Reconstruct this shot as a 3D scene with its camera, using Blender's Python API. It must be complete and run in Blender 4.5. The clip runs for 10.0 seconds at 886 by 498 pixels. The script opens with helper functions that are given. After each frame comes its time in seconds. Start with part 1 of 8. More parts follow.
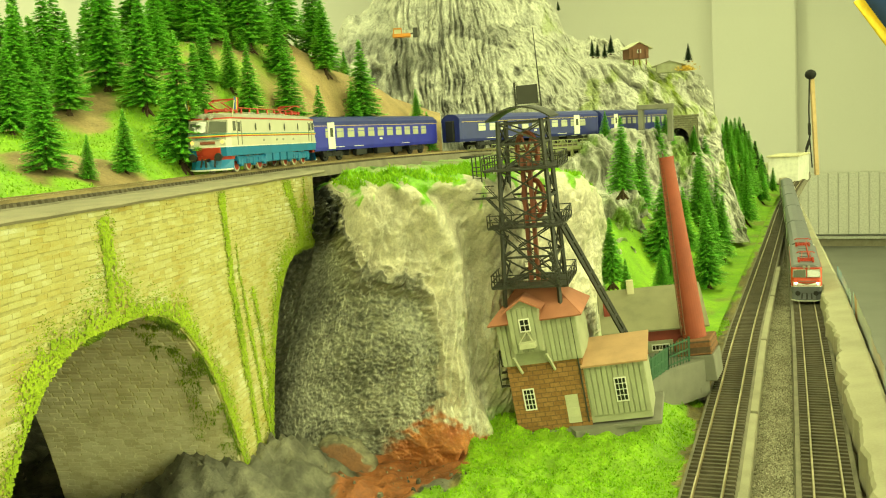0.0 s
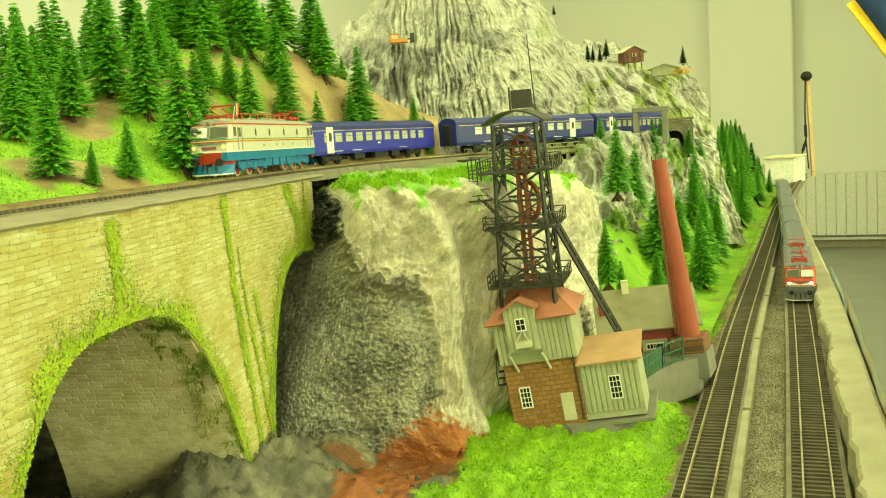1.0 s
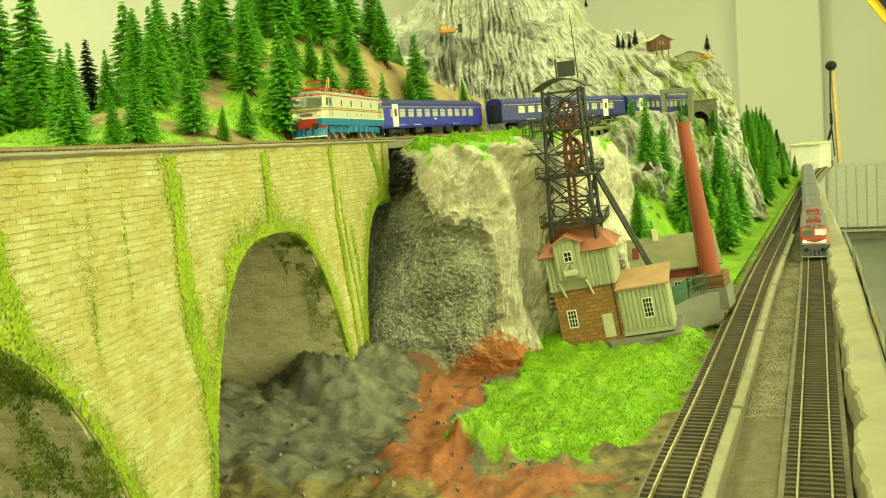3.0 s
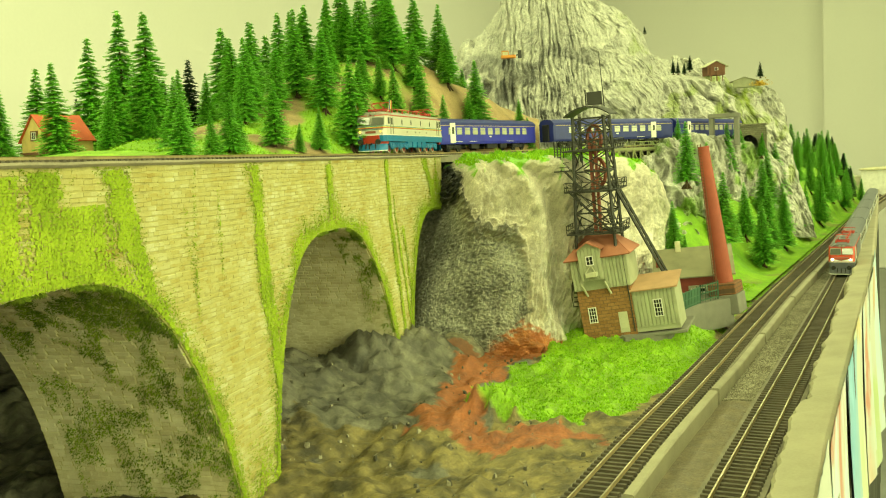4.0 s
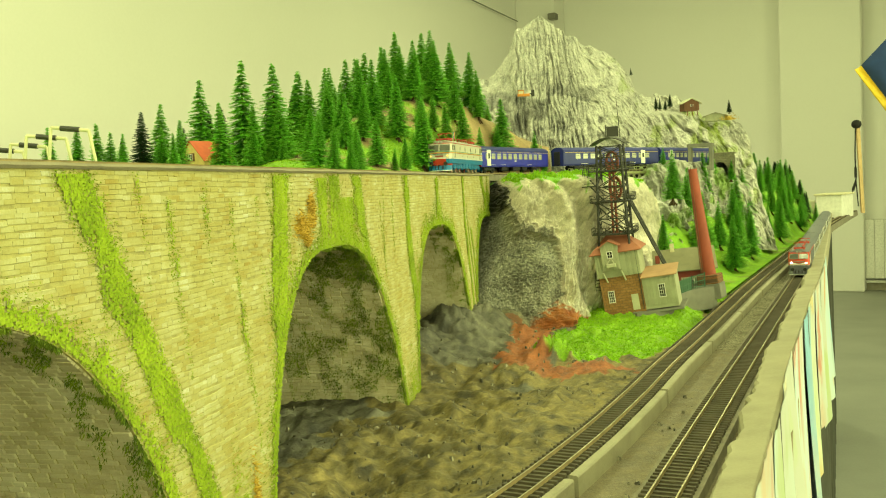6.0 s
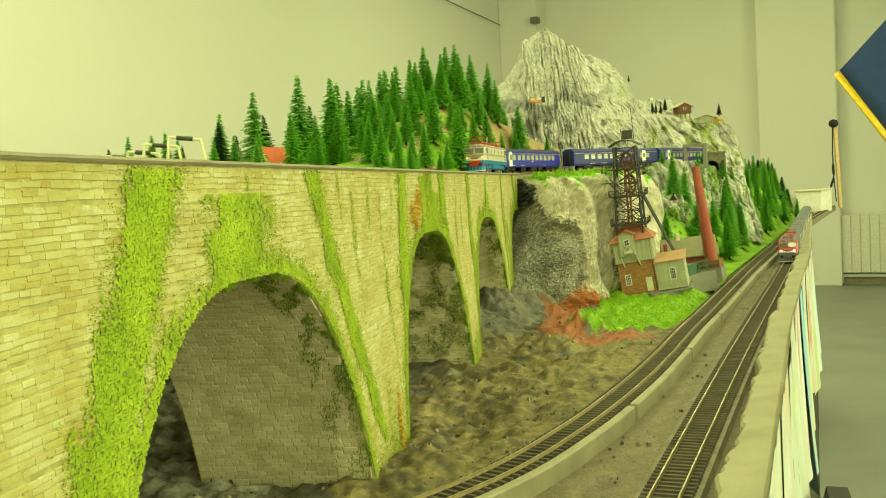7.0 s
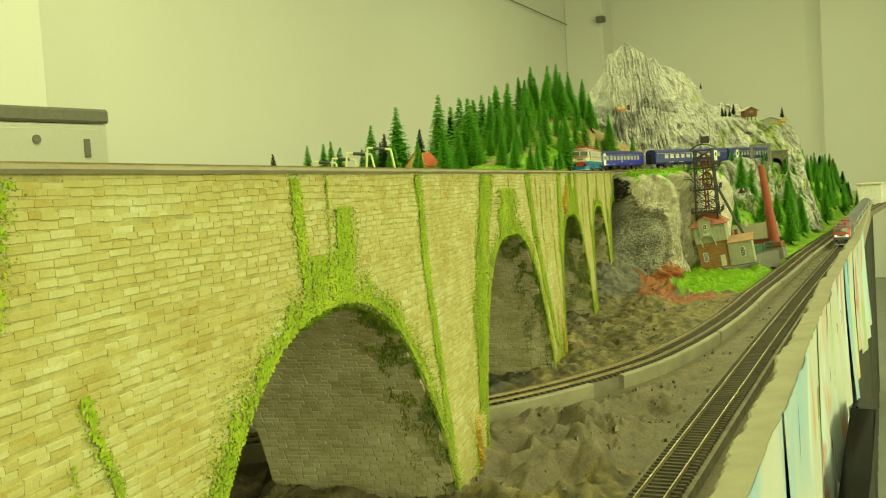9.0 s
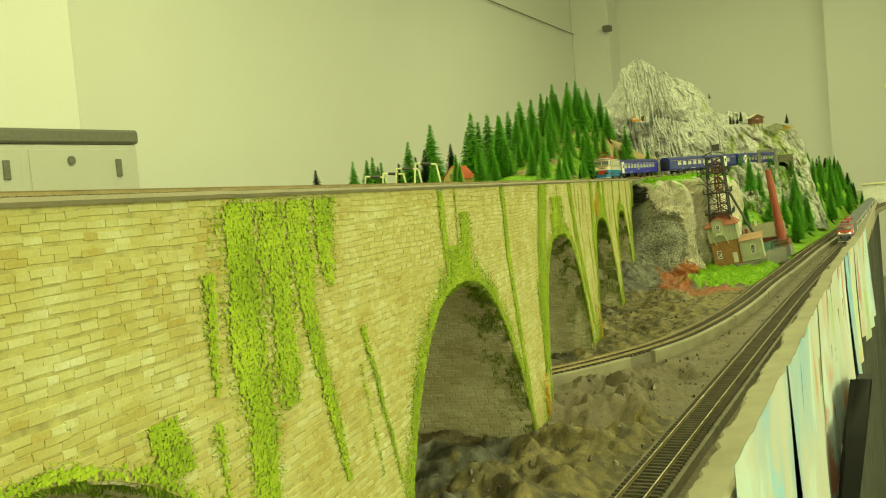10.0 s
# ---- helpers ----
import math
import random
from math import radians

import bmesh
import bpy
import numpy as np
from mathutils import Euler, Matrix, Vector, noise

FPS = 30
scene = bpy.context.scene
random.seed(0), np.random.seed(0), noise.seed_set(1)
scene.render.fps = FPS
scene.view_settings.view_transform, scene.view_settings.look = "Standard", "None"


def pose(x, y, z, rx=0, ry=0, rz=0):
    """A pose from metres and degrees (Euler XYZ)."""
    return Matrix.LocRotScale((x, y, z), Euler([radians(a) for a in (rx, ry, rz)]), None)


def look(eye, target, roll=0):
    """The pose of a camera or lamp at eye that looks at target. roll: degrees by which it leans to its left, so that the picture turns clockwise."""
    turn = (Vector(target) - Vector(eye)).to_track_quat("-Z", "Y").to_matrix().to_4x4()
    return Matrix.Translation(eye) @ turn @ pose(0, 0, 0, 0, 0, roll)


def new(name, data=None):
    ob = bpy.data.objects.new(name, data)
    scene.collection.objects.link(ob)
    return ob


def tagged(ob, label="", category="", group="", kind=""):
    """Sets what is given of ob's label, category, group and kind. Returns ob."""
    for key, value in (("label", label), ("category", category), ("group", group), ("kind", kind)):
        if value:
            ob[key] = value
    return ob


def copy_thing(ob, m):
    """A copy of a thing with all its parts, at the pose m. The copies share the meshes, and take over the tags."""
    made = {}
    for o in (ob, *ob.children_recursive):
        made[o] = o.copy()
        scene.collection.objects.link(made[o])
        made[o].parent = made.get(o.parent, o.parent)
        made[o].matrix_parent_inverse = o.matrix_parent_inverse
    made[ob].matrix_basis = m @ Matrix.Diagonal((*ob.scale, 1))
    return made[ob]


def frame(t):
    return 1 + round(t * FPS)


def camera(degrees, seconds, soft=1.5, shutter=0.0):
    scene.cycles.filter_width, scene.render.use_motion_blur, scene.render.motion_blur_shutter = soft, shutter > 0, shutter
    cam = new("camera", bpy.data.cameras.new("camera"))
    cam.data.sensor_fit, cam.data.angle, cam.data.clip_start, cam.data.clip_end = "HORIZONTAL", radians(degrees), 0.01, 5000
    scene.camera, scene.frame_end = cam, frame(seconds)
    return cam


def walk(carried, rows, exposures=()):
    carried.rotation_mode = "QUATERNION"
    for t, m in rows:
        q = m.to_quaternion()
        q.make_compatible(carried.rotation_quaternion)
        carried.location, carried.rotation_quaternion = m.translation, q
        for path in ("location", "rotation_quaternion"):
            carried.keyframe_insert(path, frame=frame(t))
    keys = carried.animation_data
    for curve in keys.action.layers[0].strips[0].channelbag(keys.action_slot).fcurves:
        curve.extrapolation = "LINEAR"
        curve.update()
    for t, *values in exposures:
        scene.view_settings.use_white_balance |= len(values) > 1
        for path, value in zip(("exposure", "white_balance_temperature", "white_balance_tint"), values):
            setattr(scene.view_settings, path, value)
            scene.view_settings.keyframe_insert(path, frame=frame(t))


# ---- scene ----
cam = camera(50.0, 10.0, 1.1)
# seconds, eye, target, roll
PATH = [
    (0, (0.0155, -0.0840, 1.1889), (0.0133, 1.9024, 0.9559), -3.17),
    (0.5, (0.0195, -0.0905, 1.1890), (0.0119, 1.8962, 0.9585), -3.32),
    (1, (0.0168, -0.0980, 1.1891), (0.0171, 1.8893, 0.9634), -3.53),
    (1.5, (0.0098, -0.1097, 1.1856), (0.0151, 1.8784, 0.9685), -3.49),
    (2, (0.0004, -0.1450, 1.1772), (0.0224, 1.8434, 0.9630), -3.67),
    (2.5, (-0.0132, -0.1894, 1.1651), (0.0005, 1.8002, 0.9617), -4.55),
    (3, (-0.0121, -0.2399, 1.1591), (-0.0733, 1.7473, 0.9419), -4.46),
    (4.5, (0.0451, -0.4361, 1.1601), (-0.2113, 1.5415, 1.0064), -2.46),
    (5, (0.0295, -0.4937, 1.1577), (-0.2214, 1.4861, 1.0254), -2.65),
    (5.5, (-0.0128, -0.5746, 1.1540), (-0.2089, 1.4115, 1.0250), -2.35),
    (7, (-0.1290, -0.8375, 1.1498), (-0.2315, 1.1560, 1.0249), -3.19),
    (7.5, (-0.1578, -0.9090, 1.1501), (-0.2852, 1.0829, 1.0240), -3.08),
    (8, (-0.1750, -0.9996, 1.1521), (-0.3124, 0.9917, 1.0259), -3.35),
    (8.5, (-0.1971, -1.0950, 1.1512), (-0.3824, 0.8925, 1.0265), -3.69),
    (9, (-0.2093, -1.2031, 1.1560), (-0.4365, 0.7799, 1.0294), -3.55),
    (9.5, (-0.2144, -1.2873, 1.1616), (-0.4481, 0.6956, 1.0450), -4.11),
    (10, (-0.2430, -1.3774, 1.1593), (-0.4889, 0.6047, 1.0554), -4.93),
]
EXPOSURES = [(0, 0.32), (3, 0.28), (5, 0.18), (7, 0.07), (8.5, -0.12), (10, -0.22)]
walk(cam, [(t, look(eye, target, roll)) for t, eye, target, roll in PATH], EXPOSURES)

# ---- light: a plain white room; unseen lamps added for daylight behind the walker and fluorescents overhead ----
world = bpy.data.worlds.new("room_sky")
scene.world = world
world.use_nodes = True
world.node_tree.nodes["Background"].inputs[0].default_value = (0.75, 0.85, 0.6, 1)
world.node_tree.nodes["Background"].inputs[1].default_value = 0.3
LIGHT_TINT = (0.925, 1.0, 0.45)


def area_lamp(name, m, sx, sy, watts, colour=LIGHT_TINT):
    data = bpy.data.lights.new(name, "AREA")
    data.shape, data.size, data.size_y, data.energy, data.color = "RECTANGLE", sx, sy, watts, colour
    lamp = new(name, data)
    lamp.matrix_world = m
    return lamp


# ---- small mesh helpers ----
ROOT = {}


def to_mesh(name, verts, faces, smooth=False):
    me = bpy.data.meshes.new(name)
    me.from_pydata([tuple(v) for v in verts], [], faces)
    if smooth:
        me.polygons.foreach_set("use_smooth", [True] * len(me.polygons))
    me.update()
    return me


def bm_mesh(name, bm, smooth=False):
    me = bpy.data.meshes.new(name)
    bmesh.ops.recalc_face_normals(bm, faces=bm.faces)
    bm.to_mesh(me)
    bm.free()
    if smooth:
        me.polygons.foreach_set("use_smooth", [True] * len(me.polygons))
    return me


def part(name, shape, material, parent=None, label="", m=None, smooth=False):
    """One mesh object from a bmesh or a mesh, under a thing or a part."""
    me = shape if isinstance(shape, bpy.types.Mesh) else bm_mesh(name, shape, smooth)
    if material is not None and not me.materials:
        me.materials.append(material)
    ob = new(name, me)
    if parent is not None:
        ob.parent = parent
    if m is not None:
        ob.matrix_basis = m
    if label:
        tagged(ob, label)
    return ob


def thing(name, label, category, m=None, group="", kind=""):
    ob = new(name)
    ob.empty_display_size = 0.02
    if m is not None:
        ob.matrix_basis = m
    return tagged(ob, label, category, group, kind)


def box(bm, size, m=None, bevel=0.0, taper=1.0):
    """A box centred on its own place; taper narrows its top."""
    made = bmesh.ops.create_cube(bm, size=1.0)["verts"]
    for v in made:
        k = taper if v.co.z > 0 else 1.0
        v.co = Vector((v.co.x * size[0] * k, v.co.y * size[1] * k, v.co.z * size[2]))
    if bevel:
        edges = list({e for v in made for e in v.link_edges})
        got = bmesh.ops.bevel(bm, geom=edges, offset=bevel, segments=1, affect="EDGES")
        made = list({v for f in got["faces"] for v in f.verts} | {v for v in made if v.is_valid})
    if m is not None:
        bmesh.ops.transform(bm, matrix=m, verts=made)
    return made


def tube(bm, a, b, r0, r1=None, n=8, caps=True):
    """A round bar from a to b."""
    a, b = Vector(a), Vector(b)
    r1 = r0 if r1 is None else r1
    turn = (b - a).to_track_quat("Z", "Y").to_matrix()
    low, high = [], []
    for i in range(n):
        w = math.tau * i / n
        u = turn @ Vector((math.cos(w), math.sin(w), 0))
        low.append(bm.verts.new(a + u * r0))
        high.append(bm.verts.new(b + u * r1))
    for i in range(n):
        j = (i + 1) % n
        bm.faces.new((low[i], low[j], high[j], high[i]))
    if caps:
        bm.faces.new(low[::-1])
        bm.faces.new(high)
    return low + high


def bar(bm, a, b, w, h=None):
    """A square bar from a to b."""
    a, b = Vector(a), Vector(b)
    h = w if h is None else h
    turn = (b - a).to_track_quat("Z", "Y").to_matrix().to_4x4()
    box(bm, (w, h, (b - a).length), Matrix.Translation((a + b) / 2) @ turn)


class Soup:
    """Many small faces gathered quickly into one mesh."""

    def __init__(self):
        self.verts, self.faces = [], []

    def face(self, *pts):
        n = len(self.verts)
        self.verts.extend(pts)
        self.faces.append(tuple(range(n, n + len(pts))))

    def block(self, low, high):
        """Sides and front between a foot ring and a face ring."""
        n, k = len(self.verts), len(low)
        self.verts.extend(low)
        self.verts.extend(high)
        self.faces.append(tuple(range(n + k, n + 2 * k)))
        for i in range(k):
            j = (i + 1) % k
            self.faces.append((n + i, n + j, n + k + j, n + k + i))

    def mesh(self, name, smooth=False):
        return to_mesh(name, self.verts, self.faces, smooth)


def fbm(x, y, z, octaves=4, gain=0.5):
    total, amp = 0.0, 1.0
    for _ in range(octaves):
        total += amp * noise.noise(Vector((x, y, z)))
        x, y, z, amp = x * 2.03 + 3.1, y * 2.03 + 1.7, z * 2.03 + 5.3, amp * gain
    return total


def lerp_at(points, u):
    """Rounded line through (u, value) pairs."""
    if u <= points[0][0]:
        return points[0][1]
    for i in range(len(points) - 1):
        (a, va), (b, vb) = points[i], points[i + 1]
        if u <= b:
            k = (u - a) / (b - a)
            pa, pb = points[max(0, i - 1)], points[min(len(points) - 1, i + 2)]
            ma = (vb - pa[1]) / (b - pa[0]) * (b - a)
            mb = (pb[1] - va) / (pb[0] - a) * (b - a)
            return (2 * k ** 3 - 3 * k * k + 1) * va + (k ** 3 - 2 * k * k + k) * ma + (3 * k * k - 2 * k ** 3) * vb + (k ** 3 - k * k) * mb
    return points[-1][1]


def step(a, b, u):
    k = min(1.0, max(0.0, (u - a) / (b - a)))
    return k * k * (3 - 2 * k)


# ---- noise on whole arrays ----
TABLE = np.random.RandomState(7).permutation(256)
TABLE = np.concatenate([TABLE, TABLE, TABLE])
SLOPES = np.array([(1, 1, 0), (-1, 1, 0), (1, -1, 0), (-1, -1, 0), (1, 0, 1), (-1, 0, 1), (1, 0, -1), (-1, 0, -1), (0, 1, 1), (0, -1, 1), (0, 1, -1), (0, -1, -1)], float)


def anoise(x, y, z):
    x, y, z = np.broadcast_arrays(np.asarray(x, float), np.asarray(y, float), np.asarray(z, float))
    xi, yi, zi = (np.floor(q).astype(int) for q in (x, y, z))
    xf, yf, zf = x - xi, y - yi, z - zi
    u, v, w = (q ** 3 * (q * (q * 6 - 15) + 10) for q in (xf, yf, zf))
    xi, yi, zi = xi & 255, yi & 255, zi & 255

    def corner(a, b, c):
        g = SLOPES[TABLE[TABLE[TABLE[xi + a] + yi + b] + zi + c] % 12]
        return g[..., 0] * (xf - a) + g[..., 1] * (yf - b) + g[..., 2] * (zf - c)

    low = (corner(0, 0, 0) * (1 - u) + corner(1, 0, 0) * u) * (1 - v) + (corner(0, 1, 0) * (1 - u) + corner(1, 1, 0) * u) * v
    high = (corner(0, 0, 1) * (1 - u) + corner(1, 0, 1) * u) * (1 - v) + (corner(0, 1, 1) * (1 - u) + corner(1, 1, 1) * u) * v
    return low * (1 - w) + high * w


def afbm(x, y, z, octaves=4, gain=0.5):
    total, amp = 0.0, 1.0
    for _ in range(octaves):
        total = total + amp * anoise(x, y, z)
        x, y, z, amp = x * 2.03 + 3.1, y * 2.03 + 1.7, z * 2.03 + 5.3, amp * gain
    return total


def aridged(x, y, z, octaves=4):
    total, amp = 0.0, 1.0
    for _ in range(octaves):
        total = total + amp * (1.0 - 2.6 * np.abs(anoise(x, y, z)))
        x, y, z, amp = x * 2.1 + 3.1, y * 2.1 + 1.7, z * 2.1 + 5.3, amp * 0.5
    return total


def cells(x, y):
    """Distances to the nearest and the second nearest of scattered points, and a number for the nearest."""
    xi, yi = np.floor(x).astype(int), np.floor(y).astype(int)
    first, second, name = np.full(x.shape, 9.0), np.full(x.shape, 9.0), np.zeros(x.shape)
    for a in (-1, 0, 1):
        for b in (-1, 0, 1):
            h = TABLE[TABLE[(xi + a) & 255] + ((yi + b) & 255)]
            px, py = xi + a + h / 255.0, yi + b + TABLE[h + 7] / 255.0
            d = np.hypot(x - px, y - py)
            closer = d < first
            second = np.where(closer, first, np.minimum(second, d))
            name = np.where(closer, h / 255.0, name)
            first = np.where(closer, d, first)
    return first, second, name


def astep(a, b, u):
    k = np.clip((u - a) / (b - a), 0.0, 1.0)
    return k * k * (3 - 2 * k)


def aline(points, u):
    """The rounded line of lerp_at, for arrays."""
    at = np.linspace(points[0][0], points[-1][0], 240)
    return np.interp(u, at, [lerp_at(points, k) for k in at])


def array_mesh(name, verts, faces, smooth=False):
    """A mesh from an array of points and an array of faces of equal size."""
    me = bpy.data.meshes.new(name)
    count, sides = faces.shape
    me.vertices.add(len(verts))
    me.vertices.foreach_set("co", np.ascontiguousarray(verts, np.float32).ravel())
    me.loops.add(count * sides)
    me.loops.foreach_set("vertex_index", np.ascontiguousarray(faces, np.int32).ravel())
    me.polygons.add(count)
    me.polygons.foreach_set("loop_start", np.arange(0, count * sides, sides, dtype=np.int32))
    me.polygons.foreach_set("use_smooth", np.full(count, smooth))
    me.update(calc_edges=True)
    return me


def scatter_mesh(name, pieces):
    """A mesh of loose faces: an array of faces, corners, xyz."""
    n, k = pieces.shape[:2]
    return array_mesh(name, pieces.reshape(-1, 3), np.arange(n * k).reshape(n, k))


# ---- materials ----
def ramp_mix(nodes, links, fac, stops):
    node = nodes.new("ShaderNodeValToRGB")
    while len(node.color_ramp.elements) < len(stops):
        node.color_ramp.elements.new(0.5)
    for el, (pos, col) in zip(node.color_ramp.elements, stops):
        el.position, el.color = pos, (*col, 1)
    links.new(fac, node.inputs[0])
    return node.outputs[0]


def surface(name, stops, scale=200.0, fine=1500.0, rough=0.8, bump=0.15, metal=0.0, spread=0.0, detail=4.0, bump_dist=0.0006, stretch=(1, 1, 1), coat=0.0):
    """A surface with two scales of variation. stops: colours from dark to light; spread: change from piece to piece; scales per metre."""
    m = bpy.data.materials.new(name)
    m.use_nodes = True
    nodes, links = m.node_tree.nodes, m.node_tree.links
    bsdf = nodes["Principled BSDF"]
    coords = nodes.new("ShaderNodeTexCoord")
    mapping = nodes.new("ShaderNodeMapping")
    mapping.inputs["Scale"].default_value = stretch
    links.new(coords.outputs["Object"], mapping.inputs[0])
    big, small = nodes.new("ShaderNodeTexNoise"), nodes.new("ShaderNodeTexNoise")
    big.inputs["Scale"].default_value, big.inputs["Detail"].default_value = scale, detail
    small.inputs["Scale"].default_value, small.inputs["Detail"].default_value = fine, 3.0
    links.new(mapping.outputs[0], big.inputs["Vector"])
    links.new(mapping.outputs[0], small.inputs["Vector"])
    mix = nodes.new("ShaderNodeMath")
    mix.operation = "MULTIPLY_ADD"
    mix.inputs[1].default_value = 0.35
    links.new(small.outputs["Fac"], mix.inputs[0])
    less = nodes.new("ShaderNodeMath")
    less.operation = "MULTIPLY_ADD"
    less.inputs[1].default_value, less.inputs[2].default_value = 0.9, -0.12
    links.new(big.outputs["Fac"], less.inputs[0])
    links.new(less.outputs[0], mix.inputs[2])
    fac = mix.outputs[0]
    if spread:
        info = nodes.new("ShaderNodeNewGeometry") if spread < 0 else nodes.new("ShaderNodeObjectInfo")
        more = nodes.new("ShaderNodeMath")
        more.operation = "MULTIPLY_ADD"
        more.inputs[1].default_value = abs(spread)
        links.new(info.outputs["Random Per Island" if spread < 0 else "Random"], more.inputs[0])
        off = nodes.new("ShaderNodeMath")
        off.operation = "SUBTRACT"
        off.inputs[1].default_value = abs(spread) / 2
        links.new(fac, off.inputs[0])
        links.new(off.outputs[0], more.inputs[2])
        fac = more.outputs[0]
    colour = ramp_mix(nodes, links, fac, stops)
    links.new(colour, bsdf.inputs["Base Color"])
    bsdf.inputs["Roughness"].default_value = rough
    bsdf.inputs["Metallic"].default_value = metal
    if coat:
        bsdf.inputs["Coat Weight"].default_value = coat
        bsdf.inputs["Coat Roughness"].default_value = 0.15
    if bump:
        bump_node = nodes.new("ShaderNodeBump")
        bump_node.inputs["Strength"].default_value, bump_node.inputs["Distance"].default_value = bump, bump_dist
        links.new(mix.outputs[0], bump_node.inputs["Height"])
        links.new(bump_node.outputs[0], bsdf.inputs["Normal"])
    return m


def shades(c, low=0.7, high=1.25):
    """Dark, middle and light of one colour."""
    return [(0.3, tuple(v * low for v in c)), (0.5, c), (0.72, tuple(min(1.0, v * high) for v in c))]


M = {}
M["wall"] = surface("wall_paint", shades((0.80, 0.79, 0.73), 0.97, 1.02), 0.7, 60, 0.9, 0.05, bump_dist=0.002)
M["ceiling"] = surface("ceiling_paint", shades((0.8, 0.8, 0.76), 0.97, 1.02), 1, 50, 0.9, 0.03, bump_dist=0.002)
M["floor"] = surface("lino_floor", shades((0.28, 0.288, 0.262), 0.85, 1.12), 2.5, 90, 0.45, 0.05, bump_dist=0.001)
STONE_SHADES = [(0.15, (0.34, 0.25, 0.05)), (0.36, (0.41, 0.355, 0.115)), (0.55, (0.455, 0.42, 0.175)), (0.72, (0.51, 0.49, 0.26)), (0.92, (0.63, 0.63, 0.50))]
M["stone"] = surface("moulded_stone", STONE_SHADES, 45, 1100, 0.85, 0.35, spread=-0.30)
M["stone_piece"] = surface("moulded_stone_piece", STONE_SHADES, 45, 1100, 0.85, 0.35, spread=0.30)
# lining stone set paler than the front to offset weak light under the arches
M["stone_inner"] = surface("lifted_lining_stone", [(0.2, (0.44, 0.385, 0.22)), (0.5, (0.58, 0.53, 0.34)), (0.8, (0.70, 0.66, 0.48))], 50, 1200, 0.88, 0.3, spread=-0.3)
M["mortar"] = surface("mortar", shades((0.42, 0.38, 0.15)), 160, 1500, 0.92, 0.3)
M["moss"] = surface("moss_flock", [(0.2, (0.15, 0.23, 0.006)), (0.5, (0.27, 0.375, 0.012)), (0.8, (0.40, 0.51, 0.03))], 40, 900, 0.95, 0.3, spread=-0.22)
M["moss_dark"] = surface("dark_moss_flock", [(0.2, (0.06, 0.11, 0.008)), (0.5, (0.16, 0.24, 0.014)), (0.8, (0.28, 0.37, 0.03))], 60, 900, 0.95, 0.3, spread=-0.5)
M["straw"] = surface("straw_flock", shades((0.62, 0.42, 0.07)), 150, 900, 0.95, 0.3, spread=-0.4)
M["grass"] = surface("grass_flock", [(0.2, (0.14, 0.32, 0.005)), (0.5, (0.25, 0.50, 0.008)), (0.8, (0.37, 0.62, 0.02))], 30, 700, 0.95, 0.3, spread=-0.5)
M["hill_grass"] = surface("hill_grass_flock", [(0.2, (0.12, 0.24, 0.008)), (0.5, (0.22, 0.42, 0.012)), (0.8, (0.34, 0.55, 0.03))], 30, 700, 0.95, 0.2, spread=-0.5)
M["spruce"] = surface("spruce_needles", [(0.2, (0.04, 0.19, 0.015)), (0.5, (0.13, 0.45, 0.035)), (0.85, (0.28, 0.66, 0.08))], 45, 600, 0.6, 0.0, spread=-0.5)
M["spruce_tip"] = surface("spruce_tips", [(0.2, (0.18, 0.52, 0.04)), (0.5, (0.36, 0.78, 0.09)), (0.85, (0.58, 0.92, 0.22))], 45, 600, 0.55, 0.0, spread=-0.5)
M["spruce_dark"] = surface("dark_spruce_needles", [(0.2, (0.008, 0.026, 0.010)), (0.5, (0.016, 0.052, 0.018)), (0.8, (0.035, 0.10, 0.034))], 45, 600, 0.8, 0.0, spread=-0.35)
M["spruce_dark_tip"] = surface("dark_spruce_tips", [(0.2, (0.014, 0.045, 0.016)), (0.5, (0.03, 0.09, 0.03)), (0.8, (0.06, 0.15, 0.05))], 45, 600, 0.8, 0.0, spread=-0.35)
M["bark"] = surface("bark", shades((0.10, 0.06, 0.035)), 200, 1500, 0.9, 0.5)
M["rubber_track"] = surface("sleeper_plastic", shades((0.085, 0.07, 0.045)), 60, 900, 0.8, 0.2, spread=0.0)
M["rail"] = surface("rusty_rail_side", shades((0.30, 0.23, 0.11)), 80, 1200, 0.5, 0.1, metal=0.4)
M["rail_top"] = surface("rail_head", shades((0.55, 0.49, 0.35)), 60, 900, 0.42, 0.05, metal=0.7)
M["roadbed"] = surface("roadbed", shades((0.20, 0.18, 0.13)), 60, 1400, 0.9, 0.3)
M["deck"] = surface("deck_grey", shades((0.25, 0.22, 0.15), 0.8, 1.15), 40, 900, 0.85, 0.2)
M["board"] = surface("fibre_board", shades((0.29, 0.235, 0.14), 0.8, 1.15), 25, 700, 0.8, 0.15)
M["card"] = surface("painted_card", shades((0.36, 0.33, 0.23), 0.85, 1.12), 30, 600, 0.8, 0.2)
M["dark"] = surface("black_plastic", shades((0.010, 0.010, 0.009)), 40, 600, 0.85, 0.05)
# ---- the room ----
PHI = radians(24.6)  # the room is turned against the table
CORNER = Vector((0.2, 10.15, 0.0))
ALONG = Vector((-math.sin(PHI), -math.cos(PHI), 0))  # down the long wall, towards the walker
ACROSS = Vector((math.cos(PHI), -math.sin(PHI), 0))  # along the far wall
ROOM_L, ROOM_W, ROOM_H = 14.5, 7.2, 3.6


def room_at(along, across, z):
    return CORNER + ALONG * along + ACROSS * across + Vector((0, 0, z))


ROOM = Matrix(((ACROSS.x, ALONG.x, 0, CORNER.x), (ACROSS.y, ALONG.y, 0, CORNER.y), (0, 0, 1, 0), (0, 0, 0, 1)))  # x across, y along


